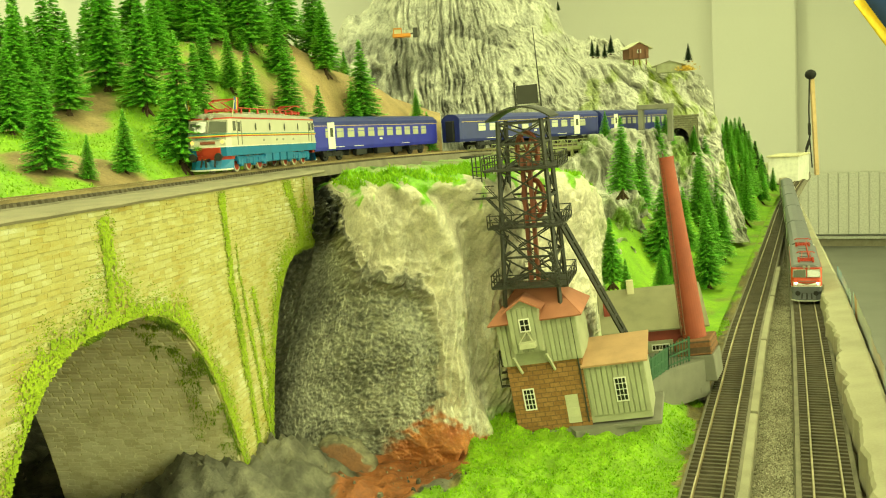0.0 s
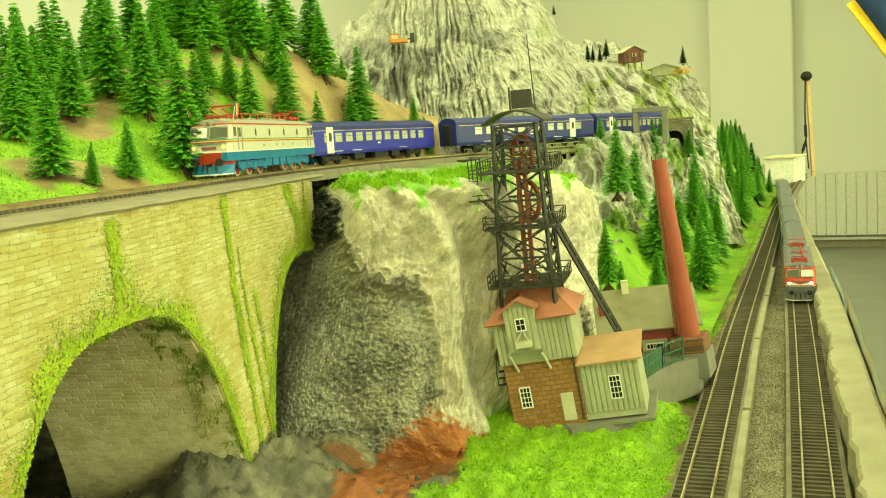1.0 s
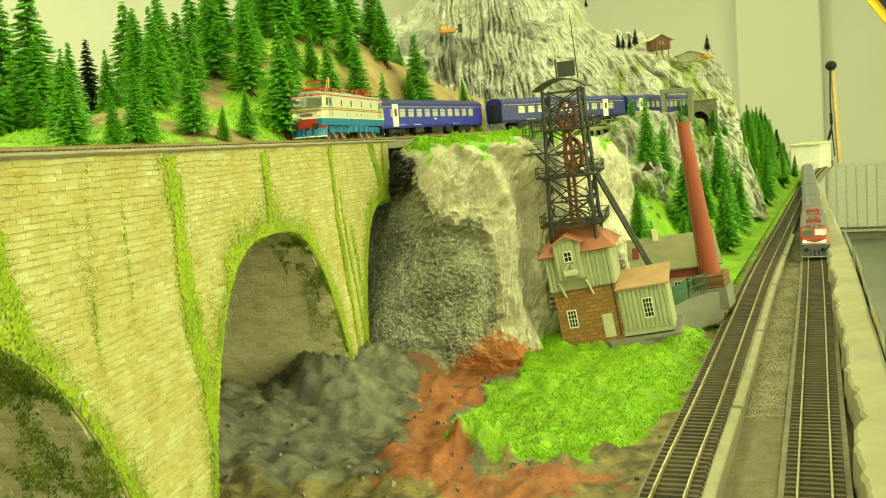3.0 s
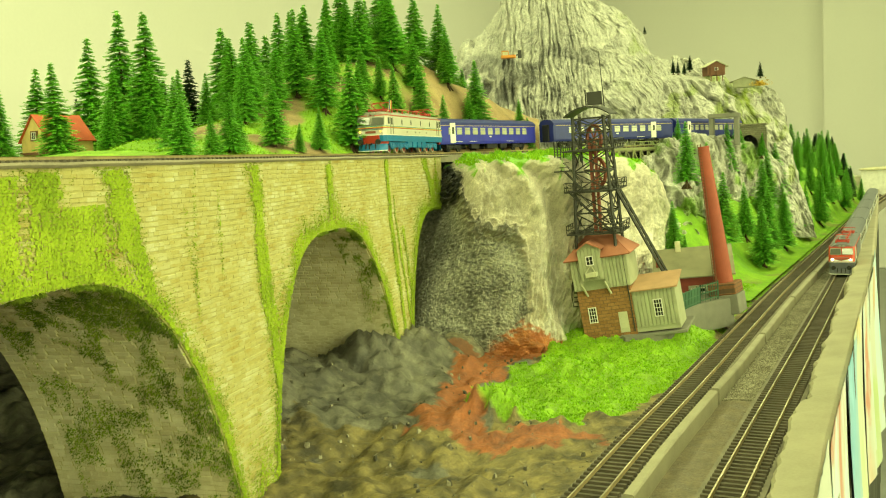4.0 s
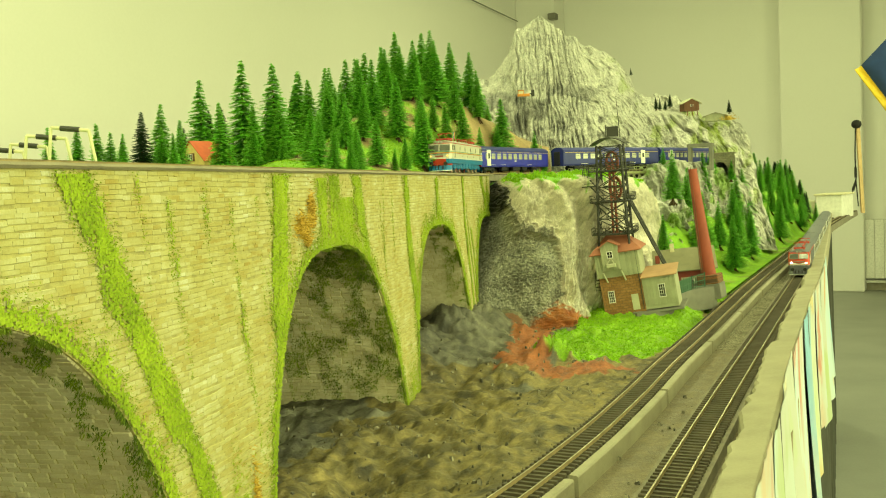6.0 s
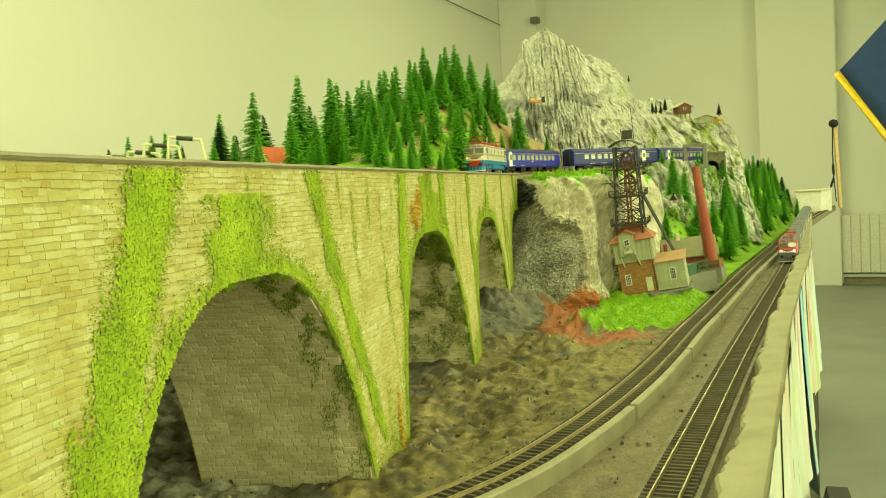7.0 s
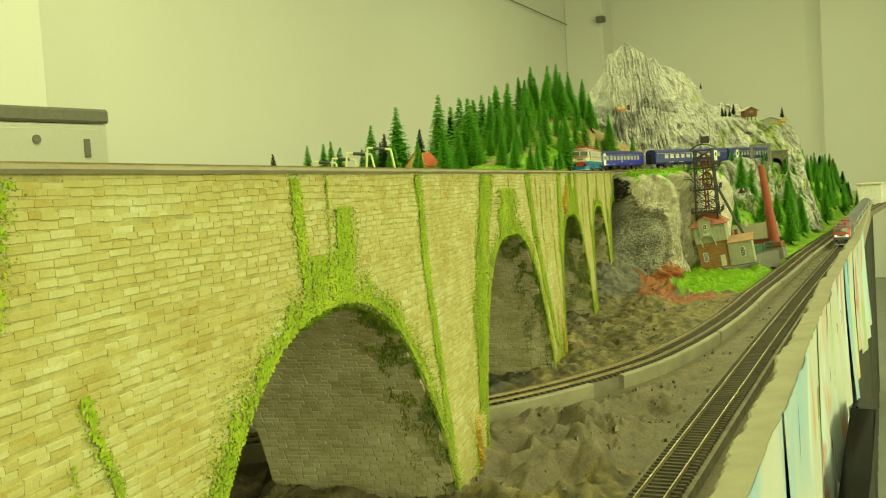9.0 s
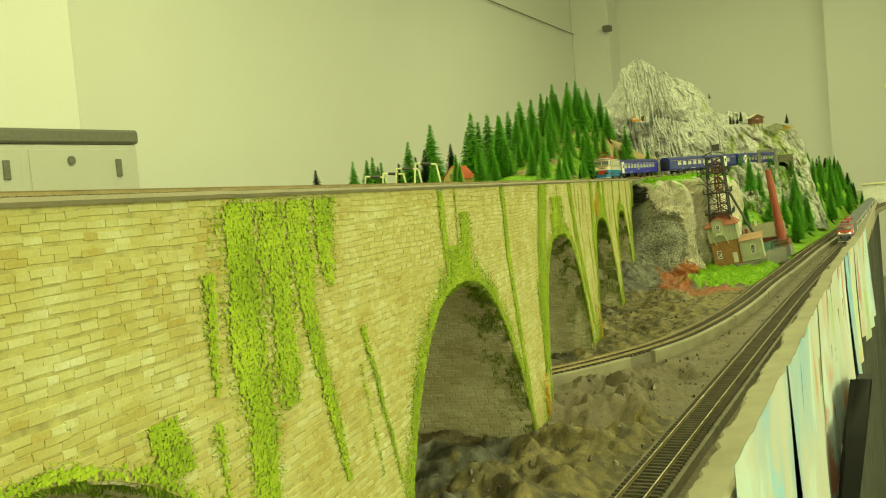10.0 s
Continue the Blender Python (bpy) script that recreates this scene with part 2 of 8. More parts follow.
def room_block(name, x0, x1, y0, y1, z0, z1, material, label, category="wall", bevel=0.0):
    bm = bmesh.new()
    box(bm, (x1 - x0, y1 - y0, z1 - z0), ROOM @ Matrix.Translation(((x0 + x1) / 2, (y0 + y1) / 2, (z0 + z1) / 2)), bevel)
    return tagged(part(name, bm, material), label, category, kind="structure")


room_block("floor", -0.2, ROOM_W + 0.2, -0.2, ROOM_L + 0.2, -0.2, 0.0, M["floor"], "worn grey-green linoleum floor of the hall", "floor")
room_block("ceiling", -0.2, ROOM_W + 0.2, -0.2, ROOM_L + 0.2, ROOM_H, ROOM_H + 0.2, M["ceiling"], "plain white plastered ceiling", "ceiling")
room_block("wall_north", 0.0, ROOM_W, -0.2, 0.0, 0.0, ROOM_H, M["wall"], "cream painted plaster end wall with a radiator")
room_block("wall_west", -0.2, 0.0, 0.0, ROOM_L, 0.0, ROOM_H, M["wall"], "cream painted plaster long wall behind the layout")
room_block("wall_east", ROOM_W, ROOM_W + 0.2, 0.0, ROOM_L, 0.0, ROOM_H, M["wall"], "cream painted plaster side wall")
room_block("wall_south", 0.0, ROOM_W, ROOM_L, ROOM_L + 0.2, 0.0, ROOM_H, M["wall"], "cream painted plaster wall behind the walker")
room_block("pillar_1", 2.72, 3.45, 0.0, 0.22, 0.0, ROOM_H, M["wall"], "cream painted wall pier", "pillar", 0.01)
room_block("pillar_2", 0.0, 0.32, 7.45, 7.95, 0.0, ROOM_H, M["wall"], "cream painted wall pier", "pillar", 0.01)
room_block("pillar_3", 0.0, 0.45, 0.0, 0.3, 0.0, ROOM_H, M["wall"], "cream painted corner pier", "pillar", 0.01)
room_block("baseboard", 0.0, ROOM_W, 0.0, 0.015, 0.0, 0.09, M["card"], "thin grey skirting board", "baseboard")

# lamps: all unseen, added for fluorescent light under the ceiling and daylight along two solid walls
for along, across in ((3.0, 2.4), (7.2, 2.0), (7.2, 4.8), (11.0, 2.4), (11.0, 4.8)):
    area_lamp("ceiling_lamp", Matrix.Translation(room_at(along, across, ROOM_H - 0.06)) @ pose(0, 0, 0, 0, 0, -math.degrees(PHI)), 0.5, 1.6, 42)
for along in (6.0, 9.0, 12.0):
    spot = room_at(along, ROOM_W - 0.03, 1.9)
    area_lamp("daylight_fill", look(spot, spot - ACROSS), 2.0, 1.6, 60)
area_lamp("daylight_fill", look(room_at(ROOM_L - 0.03, 3.0, 2.0), room_at(ROOM_L - 2, 3.0, 1.8)), 3.0, 1.7, 70)
# ---- the layout: plan ----
FACE0 = Vector((-0.115, 0.458))  # a point of the viaduct's front edge
FACE_D = Vector((0.152, 1.0)).normalized()
FACE_N = Vector((FACE_D.y, -FACE_D.x))  # out of the front
DECK_Z, BASE_Z, APEX_Z = 1.166, 0.93, 1.113
WALL_W = 0.115
S0, S1 = -2.1, 0.205


def along_face(s, off, z):
    p = FACE0 + FACE_D * s + FACE_N * off
    return Vector((p.x, p.y, z))


def batter(z):
    return 0.05 * max(0.0, 1.112 - z)


def right_line(y):
    return 0.0693 + 0.35 * y + 0.014 * np.clip((y - 0.25) / 0.8, 0.0, 1.0)


def border_line(y):
    return 0.099 + 0.335 * y + 0.016 * np.clip((y - 0.2) / 0.8, 0.0, 1.0)


LEFT_LINE = [(-0.72, -0.585), (-0.55, -0.545), (-0.40, -0.482), (-0.26, -0.398), (-0.147, -0.28), (-0.0765, -0.16), (-0.014, -0.02), (0.038, 0.115), (0.0845, 0.246), (0.1465, 0.41), (0.2335, 0.645), (0.325, 0.89), (0.440, 1.185), (0.60, 1.595), (0.90, 2.36), (1.22, 3.12), (1.47, 3.7)]
UPPER_LINE = [along_face(s, -0.050, 0).to_2d().to_tuple() for s in (-2.3, -1.7, -1.1, -0.5, 0.0, 0.25)] + [(-0.093, 0.84), (-0.055, 0.95), (0.018, 1.055), (0.13, 1.165), (0.245, 1.30), (0.345, 1.45), (0.42, 1.60)]


def smooth_line(points, gap):
    """Points at even gaps along a rounded line through the given ones."""
    pts = [Vector((*p, 0)) for p in points]
    pts = [pts[0] * 2 - pts[1]] + pts + [pts[-1] * 2 - pts[-2]]
    dense = []
    for i in range(1, len(pts) - 2):
        for k in range(24):
            u = k / 24
            a, b, c, e = pts[i - 1], pts[i], pts[i + 1], pts[i + 2]
            dense.append(0.5 * ((2 * b) + (c - a) * u + (2 * a - 5 * b + 4 * c - e) * u * u + (3 * b - a - 3 * c + e) * u ** 3))
    dense.append(pts[-2])
    out, need = [dense[0]], gap
    for a, b in zip(dense, dense[1:]):
        seg = (b - a).length
        done = 0.0
        while seg - done >= need:
            done += need
            out.append(a.lerp(b, done / seg))
            need = gap
        need -= seg - done
    return out


LEFT_PTS = smooth_line(LEFT_LINE, 0.0072)
RIGHT_PTS = smooth_line([(right_line(y), y) for y in (-2.0, -1.0, 0.0, 1.0, 2.0, 3.0, 3.8)], 0.0072)
UPPER_PTS = smooth_line(UPPER_LINE, 0.0055)
LEFT_XY = np.array([(p.x, p.y) for p in LEFT_PTS[::4]])


def left_gap(x, y):
    """Distance of places from the curved track."""
    x, y = np.broadcast_arrays(np.asarray(x, float), np.asarray(y, float))
    out = np.empty(x.size)
    fx, fy = x.ravel(), y.ravel()
    for k in range(0, x.size, 4000):
        d = (fx[k:k + 4000, None] - LEFT_XY[None, :, 0]) ** 2 + (fy[k:k + 4000, None] - LEFT_XY[None, :, 1]) ** 2
        out[k:k + 4000] = np.sqrt(d.min(1))
    return out.reshape(x.shape)


def bell(x, y, cx, cy, wx, wy, power=2):
    return np.exp(-(np.abs((x - cx) / wx) ** power + np.abs((y - cy) / wy) ** power))


def face_off(x, y):
    return (x - FACE0.x) * FACE_N.x + (y - FACE0.y) * FACE_N.y


def ground_z(x, y):
    """The board's lower level, from the clay pit to the grass by the mine, for arrays of places."""
    off = face_off(x, y)
    wx, wy = x + 0.03 * afbm(x * 12, y * 12, 21, 2), y + 0.03 * afbm(x * 12, y * 12, 31, 2)
    lumps = 0.010 * afbm(x * 9, y * 9, 0.3, 4) + 0.010 * np.abs(afbm(x * 24, y * 18, 2.0, 4)) + 0.0022 * aridged(wx * 40, wy * 30, 6.0, 3) * (1 - 0.8 * astep(-0.25, -0.5, y))
    # folded wet clay nearest the walker, crumbs further on
    folds = astep(-0.25, -0.5, y)
    lumps += folds * (0.013 * (1 - np.abs(afbm(wx * 13, wy * 13, 3.0, 2)) * 2.2) + 0.0025 * aridged(wx * 28, wy * 22, 8.0, 2)) - 0.006 * folds
    gap_a, gap_b, _ = cells(wx * 42, wy * 36)
    lumps -= 0.0028 * folds * astep(0.16, 0.0, gap_b - gap_a)
    crumb_a, _, _ = cells(x * 130, y * 110)
    lumps += (1 - folds) * 0.0032 * np.maximum(0, 0.55 - crumb_a) * astep(-0.15, 0.25, afbm(x * 16, y * 16, 11, 2))
    lumps += 0.0011 * afbm(x * 150, y * 150, 5, 3) - 0.002
    # mounds in and behind the arches
    lumps += 0.050 * bell(x, y, -0.215, 0.35, 0.075, 0.11) * (1 + 0.12 * afbm(x * 40, y * 40, 2, 3))
    lumps += 0.028 * bell(x, y, -0.13, 0.47, 0.045, 0.07) * (1 + 0.5 * aridged(x * 50, y * 50, 3, 2))
    lumps += 0.018 * bell(x, y, -0.19, -0.62, 0.05, 0.12) * (1 + 1.2 * afbm(x * 25, y * 25, 7, 3))
    lumps += 0.016 * bell(x, y, -0.26, -0.85, 0.08, 0.16) * (1 + 1.0 * afbm(x * 30, y * 30, 9, 3))
    lumps += 0.07 * astep(-0.16, -0.42, off) * (1 + afbm(x * 7, y * 7, 4, 3))
    lumps -= 0.012 * bell(x, y, -0.165, -0.06, 0.03, 0.05)
    # spoil heaps by the coal face
    lumps += 0.012 * bell(x, y, -0.02, 0.33, 0.03, 0.025) * (1 + aridged(x * 60, y * 60, 9, 2))
    lumps += 0.010 * bell(x, y, -0.085, 0.50, 0.03, 0.04) * (1 + aridged(x * 70, y * 70, 1, 2))
    mine_rise = 0.016 * bell(x, y, 0.115, 0.62, 0.075, 0.085, 4) + 0.026 * bell(x, y, 0.195, 0.70, 0.045, 0.06, 4)
    near = np.minimum(left_gap(x, y), np.abs(x - right_line(y)) * 0.944)
    calm = astep(0.022, 0.06, near)
    green = astep(0.55, 0.75, y) * astep(0.0, 0.06, off)
    rise = 0.004 * astep(0.3, 0.55, y)
    calm = np.where(x > right_line(y) - 0.02, calm * 0.25, calm)
    return 0.9625 + lumps * calm * (1 - 0.6 * green) + (rise + mine_rise) * calm - 0.002


def polygon_inside(x, y, corners):
    inside = np.zeros(np.shape(x), bool)
    for (xa, ya), (xb, yb) in zip(corners, corners[1:] + corners[:1]):
        cross = (ya > y) != (yb > y)
        inside ^= cross & (x < xa + (y - ya) / ((yb - ya) or 1e-9) * (xb - xa))
    return inside


GRASS = [(-0.035, 0.325), (-0.032, 0.40), (-0.016, 0.47), (0.025, 0.50), (0.0, 0.60), (0.04, 0.75), (0.12, 0.92), (0.2, 1.2), (0.3, 1.6), (0.6, 2.4), (0.95, 2.9), (1.05, 2.75), (0.62, 1.70), (0.45, 1.29), (0.30, 0.90), (0.21, 0.66), (0.135, 0.43), (0.09, 0.365), (0.03, 0.31)]
CLAY = [(-0.075, 0.29), (-0.06, 0.45), (-0.045, 0.60), (0.0, 0.60), (0.03, 0.55), (0.115, 0.52), (0.1, 0.50), (0.02, 0.515), (-0.02, 0.47), (-0.035, 0.41), (-0.02, 0.31), (0.03, 0.285), (0.06, 0.30), (0.07, 0.28), (0.0, 0.25)]


def ragged(x, y):
    """Places shifted a little, for uneven borders."""
    return x + 0.016 * afbm(x * 30, y * 30, 1.0, 4), y + 0.02 * afbm(x * 30, y * 30, 8.0, 4)


def zone(x, y):
    """Colour kind of places on the lower board: 0 mud, 1 clay, 2 grass, 3 ballast, 4 board, 5 coal, 6 grey rock."""
    jx, jy = ragged(x, y)
    off = face_off(x, y)
    kind = np.zeros(x.shape, int)
    kind[(off < -0.02 + 0.04 * afbm(x * 25, y * 25, 6, 3)) | ((y > 0.28 + 0.1 * afbm(x * 20, y * 20, 3, 2)) & (off < 0.12))] = 5
    kind[(off < -0.06) & (y < 0.14)] = 6
    kind[polygon_inside(jx, jy, CLAY)] = 1
    kind[polygon_inside(jx, jy, GRASS)] = 2
    line = np.interp(y, LEFT_XY[:, 1], LEFT_XY[:, 0])
    kind[x > right_line(y)] = 4
    between = (x < right_line(y) + 0.02) & (left_gap(x, y) < 0.2) & (x > line)
    kind[between] = np.where(y + 0.004 * afbm(x * 90, y * 90, 0, 2) > 0.385, 3, 4)[between]
    return kind


ZONE_COLOURS = [((0.075, 0.06, 0.022), (0.29, 0.23, 0.088)), ((0.20, 0.062, 0.022), (0.42, 0.14, 0.05)), ((0.17, 0.33, 0.006), (0.28, 0.50, 0.012)), ((0.22, 0.20, 0.14), (0.33, 0.3, 0.22)), ((0.15, 0.12, 0.07), (0.20, 0.165, 0.1)), ((0.045, 0.043, 0.034), (0.19, 0.18, 0.135)), ((0.16, 0.155, 0.125), (0.46, 0.45, 0.37))]


def zoned_material(name, rough=0.85, bump=0.5, bump_dist=0.0012, grain_scale=420, low=0.62, high=1.35):
    """Ground whose paint colour is stored with the mesh, broken up by grain."""
    m = bpy.data.materials.new(name)
    m.use_nodes = True
    nodes, links = m.node_tree.nodes, m.node_tree.links
    bsdf = nodes["Principled BSDF"]
    paint = nodes.new("ShaderNodeVertexColor")
    paint.layer_name = "paint"
    coords = nodes.new("ShaderNodeTexCoord")
    grain, coarse = nodes.new("ShaderNodeTexNoise"), nodes.new("ShaderNodeTexNoise")
    grain.inputs["Scale"].default_value, grain.inputs["Detail"].default_value = grain_scale, 5
    coarse.inputs["Scale"].default_value, coarse.inputs["Detail"].default_value = 60, 6
    for tex in (grain, coarse):
        tex.inputs["Roughness"].default_value = 0.65
        links.new(coords.outputs["Object"], tex.inputs["Vector"])
    both = nodes.new("ShaderNodeMath")
    both.operation = "ADD"
    links.new(grain.outputs["Fac"], both.inputs[0])
    links.new(coarse.outputs["Fac"], both.inputs[1])
    half = nodes.new("ShaderNodeMath")
    half.operation = "MULTIPLY"
    half.inputs[1].default_value = 0.5
    links.new(both.outputs[0], half.inputs[0])
    grey = ramp_mix(nodes, links, half.outputs[0], [(0.33, (low,) * 3), (0.5, (0.98,) * 3), (0.68, (high,) * 3)])
    mul = nodes.new("ShaderNodeMix")
    mul.data_type, mul.blend_type = "RGBA", "MULTIPLY"
    mul.inputs[0].default_value = 1.0
    links.new(paint.outputs[0], mul.inputs[6])
    links.new(grey, mul.inputs[7])
    links.new(mul.outputs[2], bsdf.inputs["Base Color"])
    shine = nodes.new("ShaderNodeMapRange")
    shine.inputs["From Min"].default_value, shine.inputs["From Max"].default_value = 0.3, 0.7
    shine.inputs["To Min"].default_value, shine.inputs["To Max"].default_value = max(0.05, rough - 0.18), min(1.0, rough + 0.18)
    links.new(coarse.outputs["Fac"], shine.inputs["Value"])
    links.new(shine.outputs[0], bsdf.inputs["Roughness"])
    bump_node = nodes.new("ShaderNodeBump")
    bump_node.inputs["Strength"].default_value, bump_node.inputs["Distance"].default_value = bump, bump_dist
    links.new(both.outputs[0], bump_node.inputs["Height"])
    links.new(bump_node.outputs[0], bsdf.inputs["Normal"])
    return m


M["ground"] = zoned_material("scenery_ground", 0.62, 0.8, 0.0016, 420, 0.55, 1.45)
M["rock"] = zoned_material("scenery_rock", 0.5, 0.55, 0.0015, 500, 0.6, 1.35)
M["foil_rock"] = zoned_material("scenery_crag", 0.42, 0.9, 0.004, 230, 0.45, 1.5)
M["hill"] = zoned_material("scenery_hill", 0.92, 0.5, 0.001, 500, 0.6, 1.35)


def sheet(name, grid, colours, material, label, category, kind="structure", smooth=True):
    """A surface from rows of points and their paint colours."""
    grid, colours = np.asarray(grid, np.float32), np.asarray(colours, np.float32)
    rows, cols = grid.shape[:2]
    k = np.arange(rows * cols).reshape(rows, cols)
    quads = np.stack([k[:-1, :-1], k[:-1, 1:], k[1:, 1:], k[1:, :-1]], -1).reshape(-1, 4)
    me = array_mesh(name, grid.reshape(-1, 3), quads, smooth)
    layer = me.color_attributes.new("paint", "FLOAT_COLOR", "POINT")
    flat = np.ones((rows * cols, 4), dtype=np.float32)
    flat[:, :3] = np.clip(colours.reshape(-1, 3), 0, 1)
    layer.data.foreach_set("color", flat.ravel())
    return tagged(part(name, me, material), label, category, kind=kind)


def mixed(a, b, k):
    """Colours a to b, by an array of shares."""
    k = np.clip(np.asarray(k, float), 0, 1)[..., None]
    return np.asarray(a, float) * (1 - k) + np.asarray(b, float) * k


# lower board, finer where the walker passes close
def build_ground():
    ys = np.concatenate([np.arange(-1.75, -1.15, 0.010), np.arange(-1.15, 0.72, 0.0032), np.arange(0.72, 1.0, 0.008), np.arange(1.0, 3.85, 0.025)])
    share = np.linspace(0, 1, 230)
    x1 = border_line(ys) + 0.012
    X = np.concatenate([np.repeat(np.linspace(-1.3, -0.45, 26)[None, :-1], len(ys), 0), -0.45 + (x1[:, None] + 0.45) * share[None, :]], 1)
    Y = np.repeat(ys[:, None], X.shape[1], 1)
    kind = zone(X, Y)
    low, high = np.array([c[0] for c in ZONE_COLOURS])[kind], np.array([c[1] for c in ZONE_COLOURS])[kind]
    # mud is darker close to the viaduct front, lighter farther out
    dulled = np.where(kind == 0, -0.22 + 0.30 * astep(0.03, 0.13, face_off(X, Y)), 0.0)
    tone = np.clip(0.5 + dulled + 0.35 * afbm(X * 26, Y * 20, 5.5, 4) + 0.75 * afbm(X * 140, Y * 120, 2.5, 3), 0, 1)[..., None]
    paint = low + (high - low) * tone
    spots = astep(0.3, 0.45, afbm(X * 60, Y * 55, 14, 4)) * (kind == 0)
    paint = mixed(paint, (0.012, 0.011, 0.008), 0.6 * spots)
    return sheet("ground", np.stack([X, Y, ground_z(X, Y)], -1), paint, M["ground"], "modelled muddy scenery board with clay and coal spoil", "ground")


build_ground()


# ---- the rock by the viaduct's end ----
def groove_at(v):
    """Where the deep gully runs, from the foot to the top."""
    return aline([(0, 0.66), (0.08, 0.62), (0.3, 0.545), (0.6, 0.52), (0.8, 0.45), (0.9, 0.36), (1, 0.3)], v)


def slab_edge(u):
    return aline([(0, 0.80), (0.15, 0.76), (0.20, 0.70), (0.25, 0.59), (0.36, 0.56), (0.41, 0.50), (0.44, 0.32), (0.47, 0.1), (0.5, 0.0)], u)


def rock_terms(u, v):
    wob = 0.03 * afbm(u * 22, v * 20, 3, 3)
    fine = 0.035 * afbm(u * 60, v * 50, 6, 4)
    slab = (1 - astep(slab_edge(u) - 0.02, slab_edge(u) + 0.02, v + wob + fine)) * astep(0.445, 0.425, u + 0.6 * wob + 0.4 * fine)
    return wob, fine, slab


def rock_side(u, v):
    """The cliff from the last arch round to the mine: u along the foot, v from foot to top."""
    foot_x = aline([(0, -0.16), (0.12, -0.116), (0.22, -0.082), (0.32, -0.042), (0.40, -0.012), (0.5, 0.02), (0.6, 0.047), (0.67, 0.062), (0.75, 0.088), (0.88, 0.145), (1, 0.20)], u)
    foot_y = aline([(0, 0.62), (0.12, 0.588), (0.22, 0.585), (0.32, 0.583), (0.40, 0.58), (0.5, 0.58), (0.6, 0.60), (0.67, 0.618), (0.75, 0.66), (0.88, 0.77), (1, 0.99)], u)
    top_x = aline([(0, -0.11), (0.12, -0.068), (0.20, -0.050), (0.30, -0.022), (0.45, 0.025), (0.6, 0.062), (0.68, 0.085), (0.75, 0.115), (0.88, 0.163), (1, 0.195)], u)
    top_y = aline([(0, 0.70), (0.12, 0.645), (0.20, 0.61), (0.30, 0.59), (0.45, 0.595), (0.6, 0.63), (0.68, 0.66), (0.75, 0.70), (0.88, 0.85), (1, 1.0)], u)
    low = aline([(0, 0.94), (0.3, 0.95), (0.5, 0.955), (1, 0.965)], u)
    high = aline([(0, 1.16), (0.12, 1.168), (0.25, 1.182), (0.4, 1.18), (0.6, 1.184), (0.75, 1.178), (0.88, 1.155), (1, 1.10)], u) + 0.004 * afbm(u * 24, 1.0, 4.0, 3)
    wob, fine, slab = rock_terms(u, v)
    lean = v * v * (3 - 2 * v)
    x, y = foot_x + (top_x - foot_x) * lean, foot_y + (top_y - foot_y) * lean
    # the gully, the pale ribs beside it, and the rounded brow
    g = groove_at(v)
    out = -0.015 * np.exp(-((u - g) / 0.032) ** 2) * astep(0.0, 0.1, v) * (1 - 0.6 * astep(0.7, 0.95, v))
    out += 0.010 * np.exp(-((u - g + 0.07) / 0.035) ** 2) + 0.014 * np.exp(-((u - g - 0.10) / 0.07) ** 2)
    out += 0.012 * np.exp(-((v - 0.80) / 0.14) ** 2) * astep(0.16, 0.24, u)
    brow = astep(0.84, 1.0, v)
    out -= 0.045 * brow * brow
    # clay spilling out at the foot
    clay = np.exp(-((u - 0.43) / 0.07) ** 2) * astep(0.20, 0.0, v + 0.5 * wob)
    out += 0.050 * clay * (1 + 0.3 * afbm(u * 26, v * 16, 5, 2))
    # the pale plaster overhangs the dark cut face with a rolled lip
    lip = np.exp(-((v + wob + fine - slab_edge(u) - 0.035) / 0.03) ** 2) * astep(0.46, 0.41, u)
    out += 0.007 * lip - 0.006 * slab * astep(0.3, 0.5, v)
    bulge = 0.010 * np.exp(-(((u - 0.33) / 0.10) ** 2 + ((v - 0.33) / 0.22) ** 2))
    out += slab * (bulge + 0.0013 * aridged(u * 110, v * 70, 3.0, 3) + 0.0012 * afbm(u * 240, v * 170, 3.0, 2) + 0.006 * afbm(u * 14, v * 8, 0.7, 4))
    scree = astep(0.40, 0.46, u) * astep(0.75, 0.45, v)
    out += (1 - slab) * (0.005 * afbm(u * 16, v * 9, 0.7, 4) + 0.0010 * afbm(u * 90, v * 40, 2, 3) + scree * (1 - np.minimum(1, 3 * clay)) * 0.0022 * aridged(u * 70, v * 10, 8, 3))
    black = astep(0.20, 0.12, u)
    out += black * (1 - slab) * (0.014 * aridged(u * 50, v * 16, 6, 3) + 0.006 * afbm(u * 90, v * 40, 3, 2))
    return np.stack([x + 0.4 * out, y - out, low + (high - low) * v + 0.2 * out - 0.008 * brow], -1)


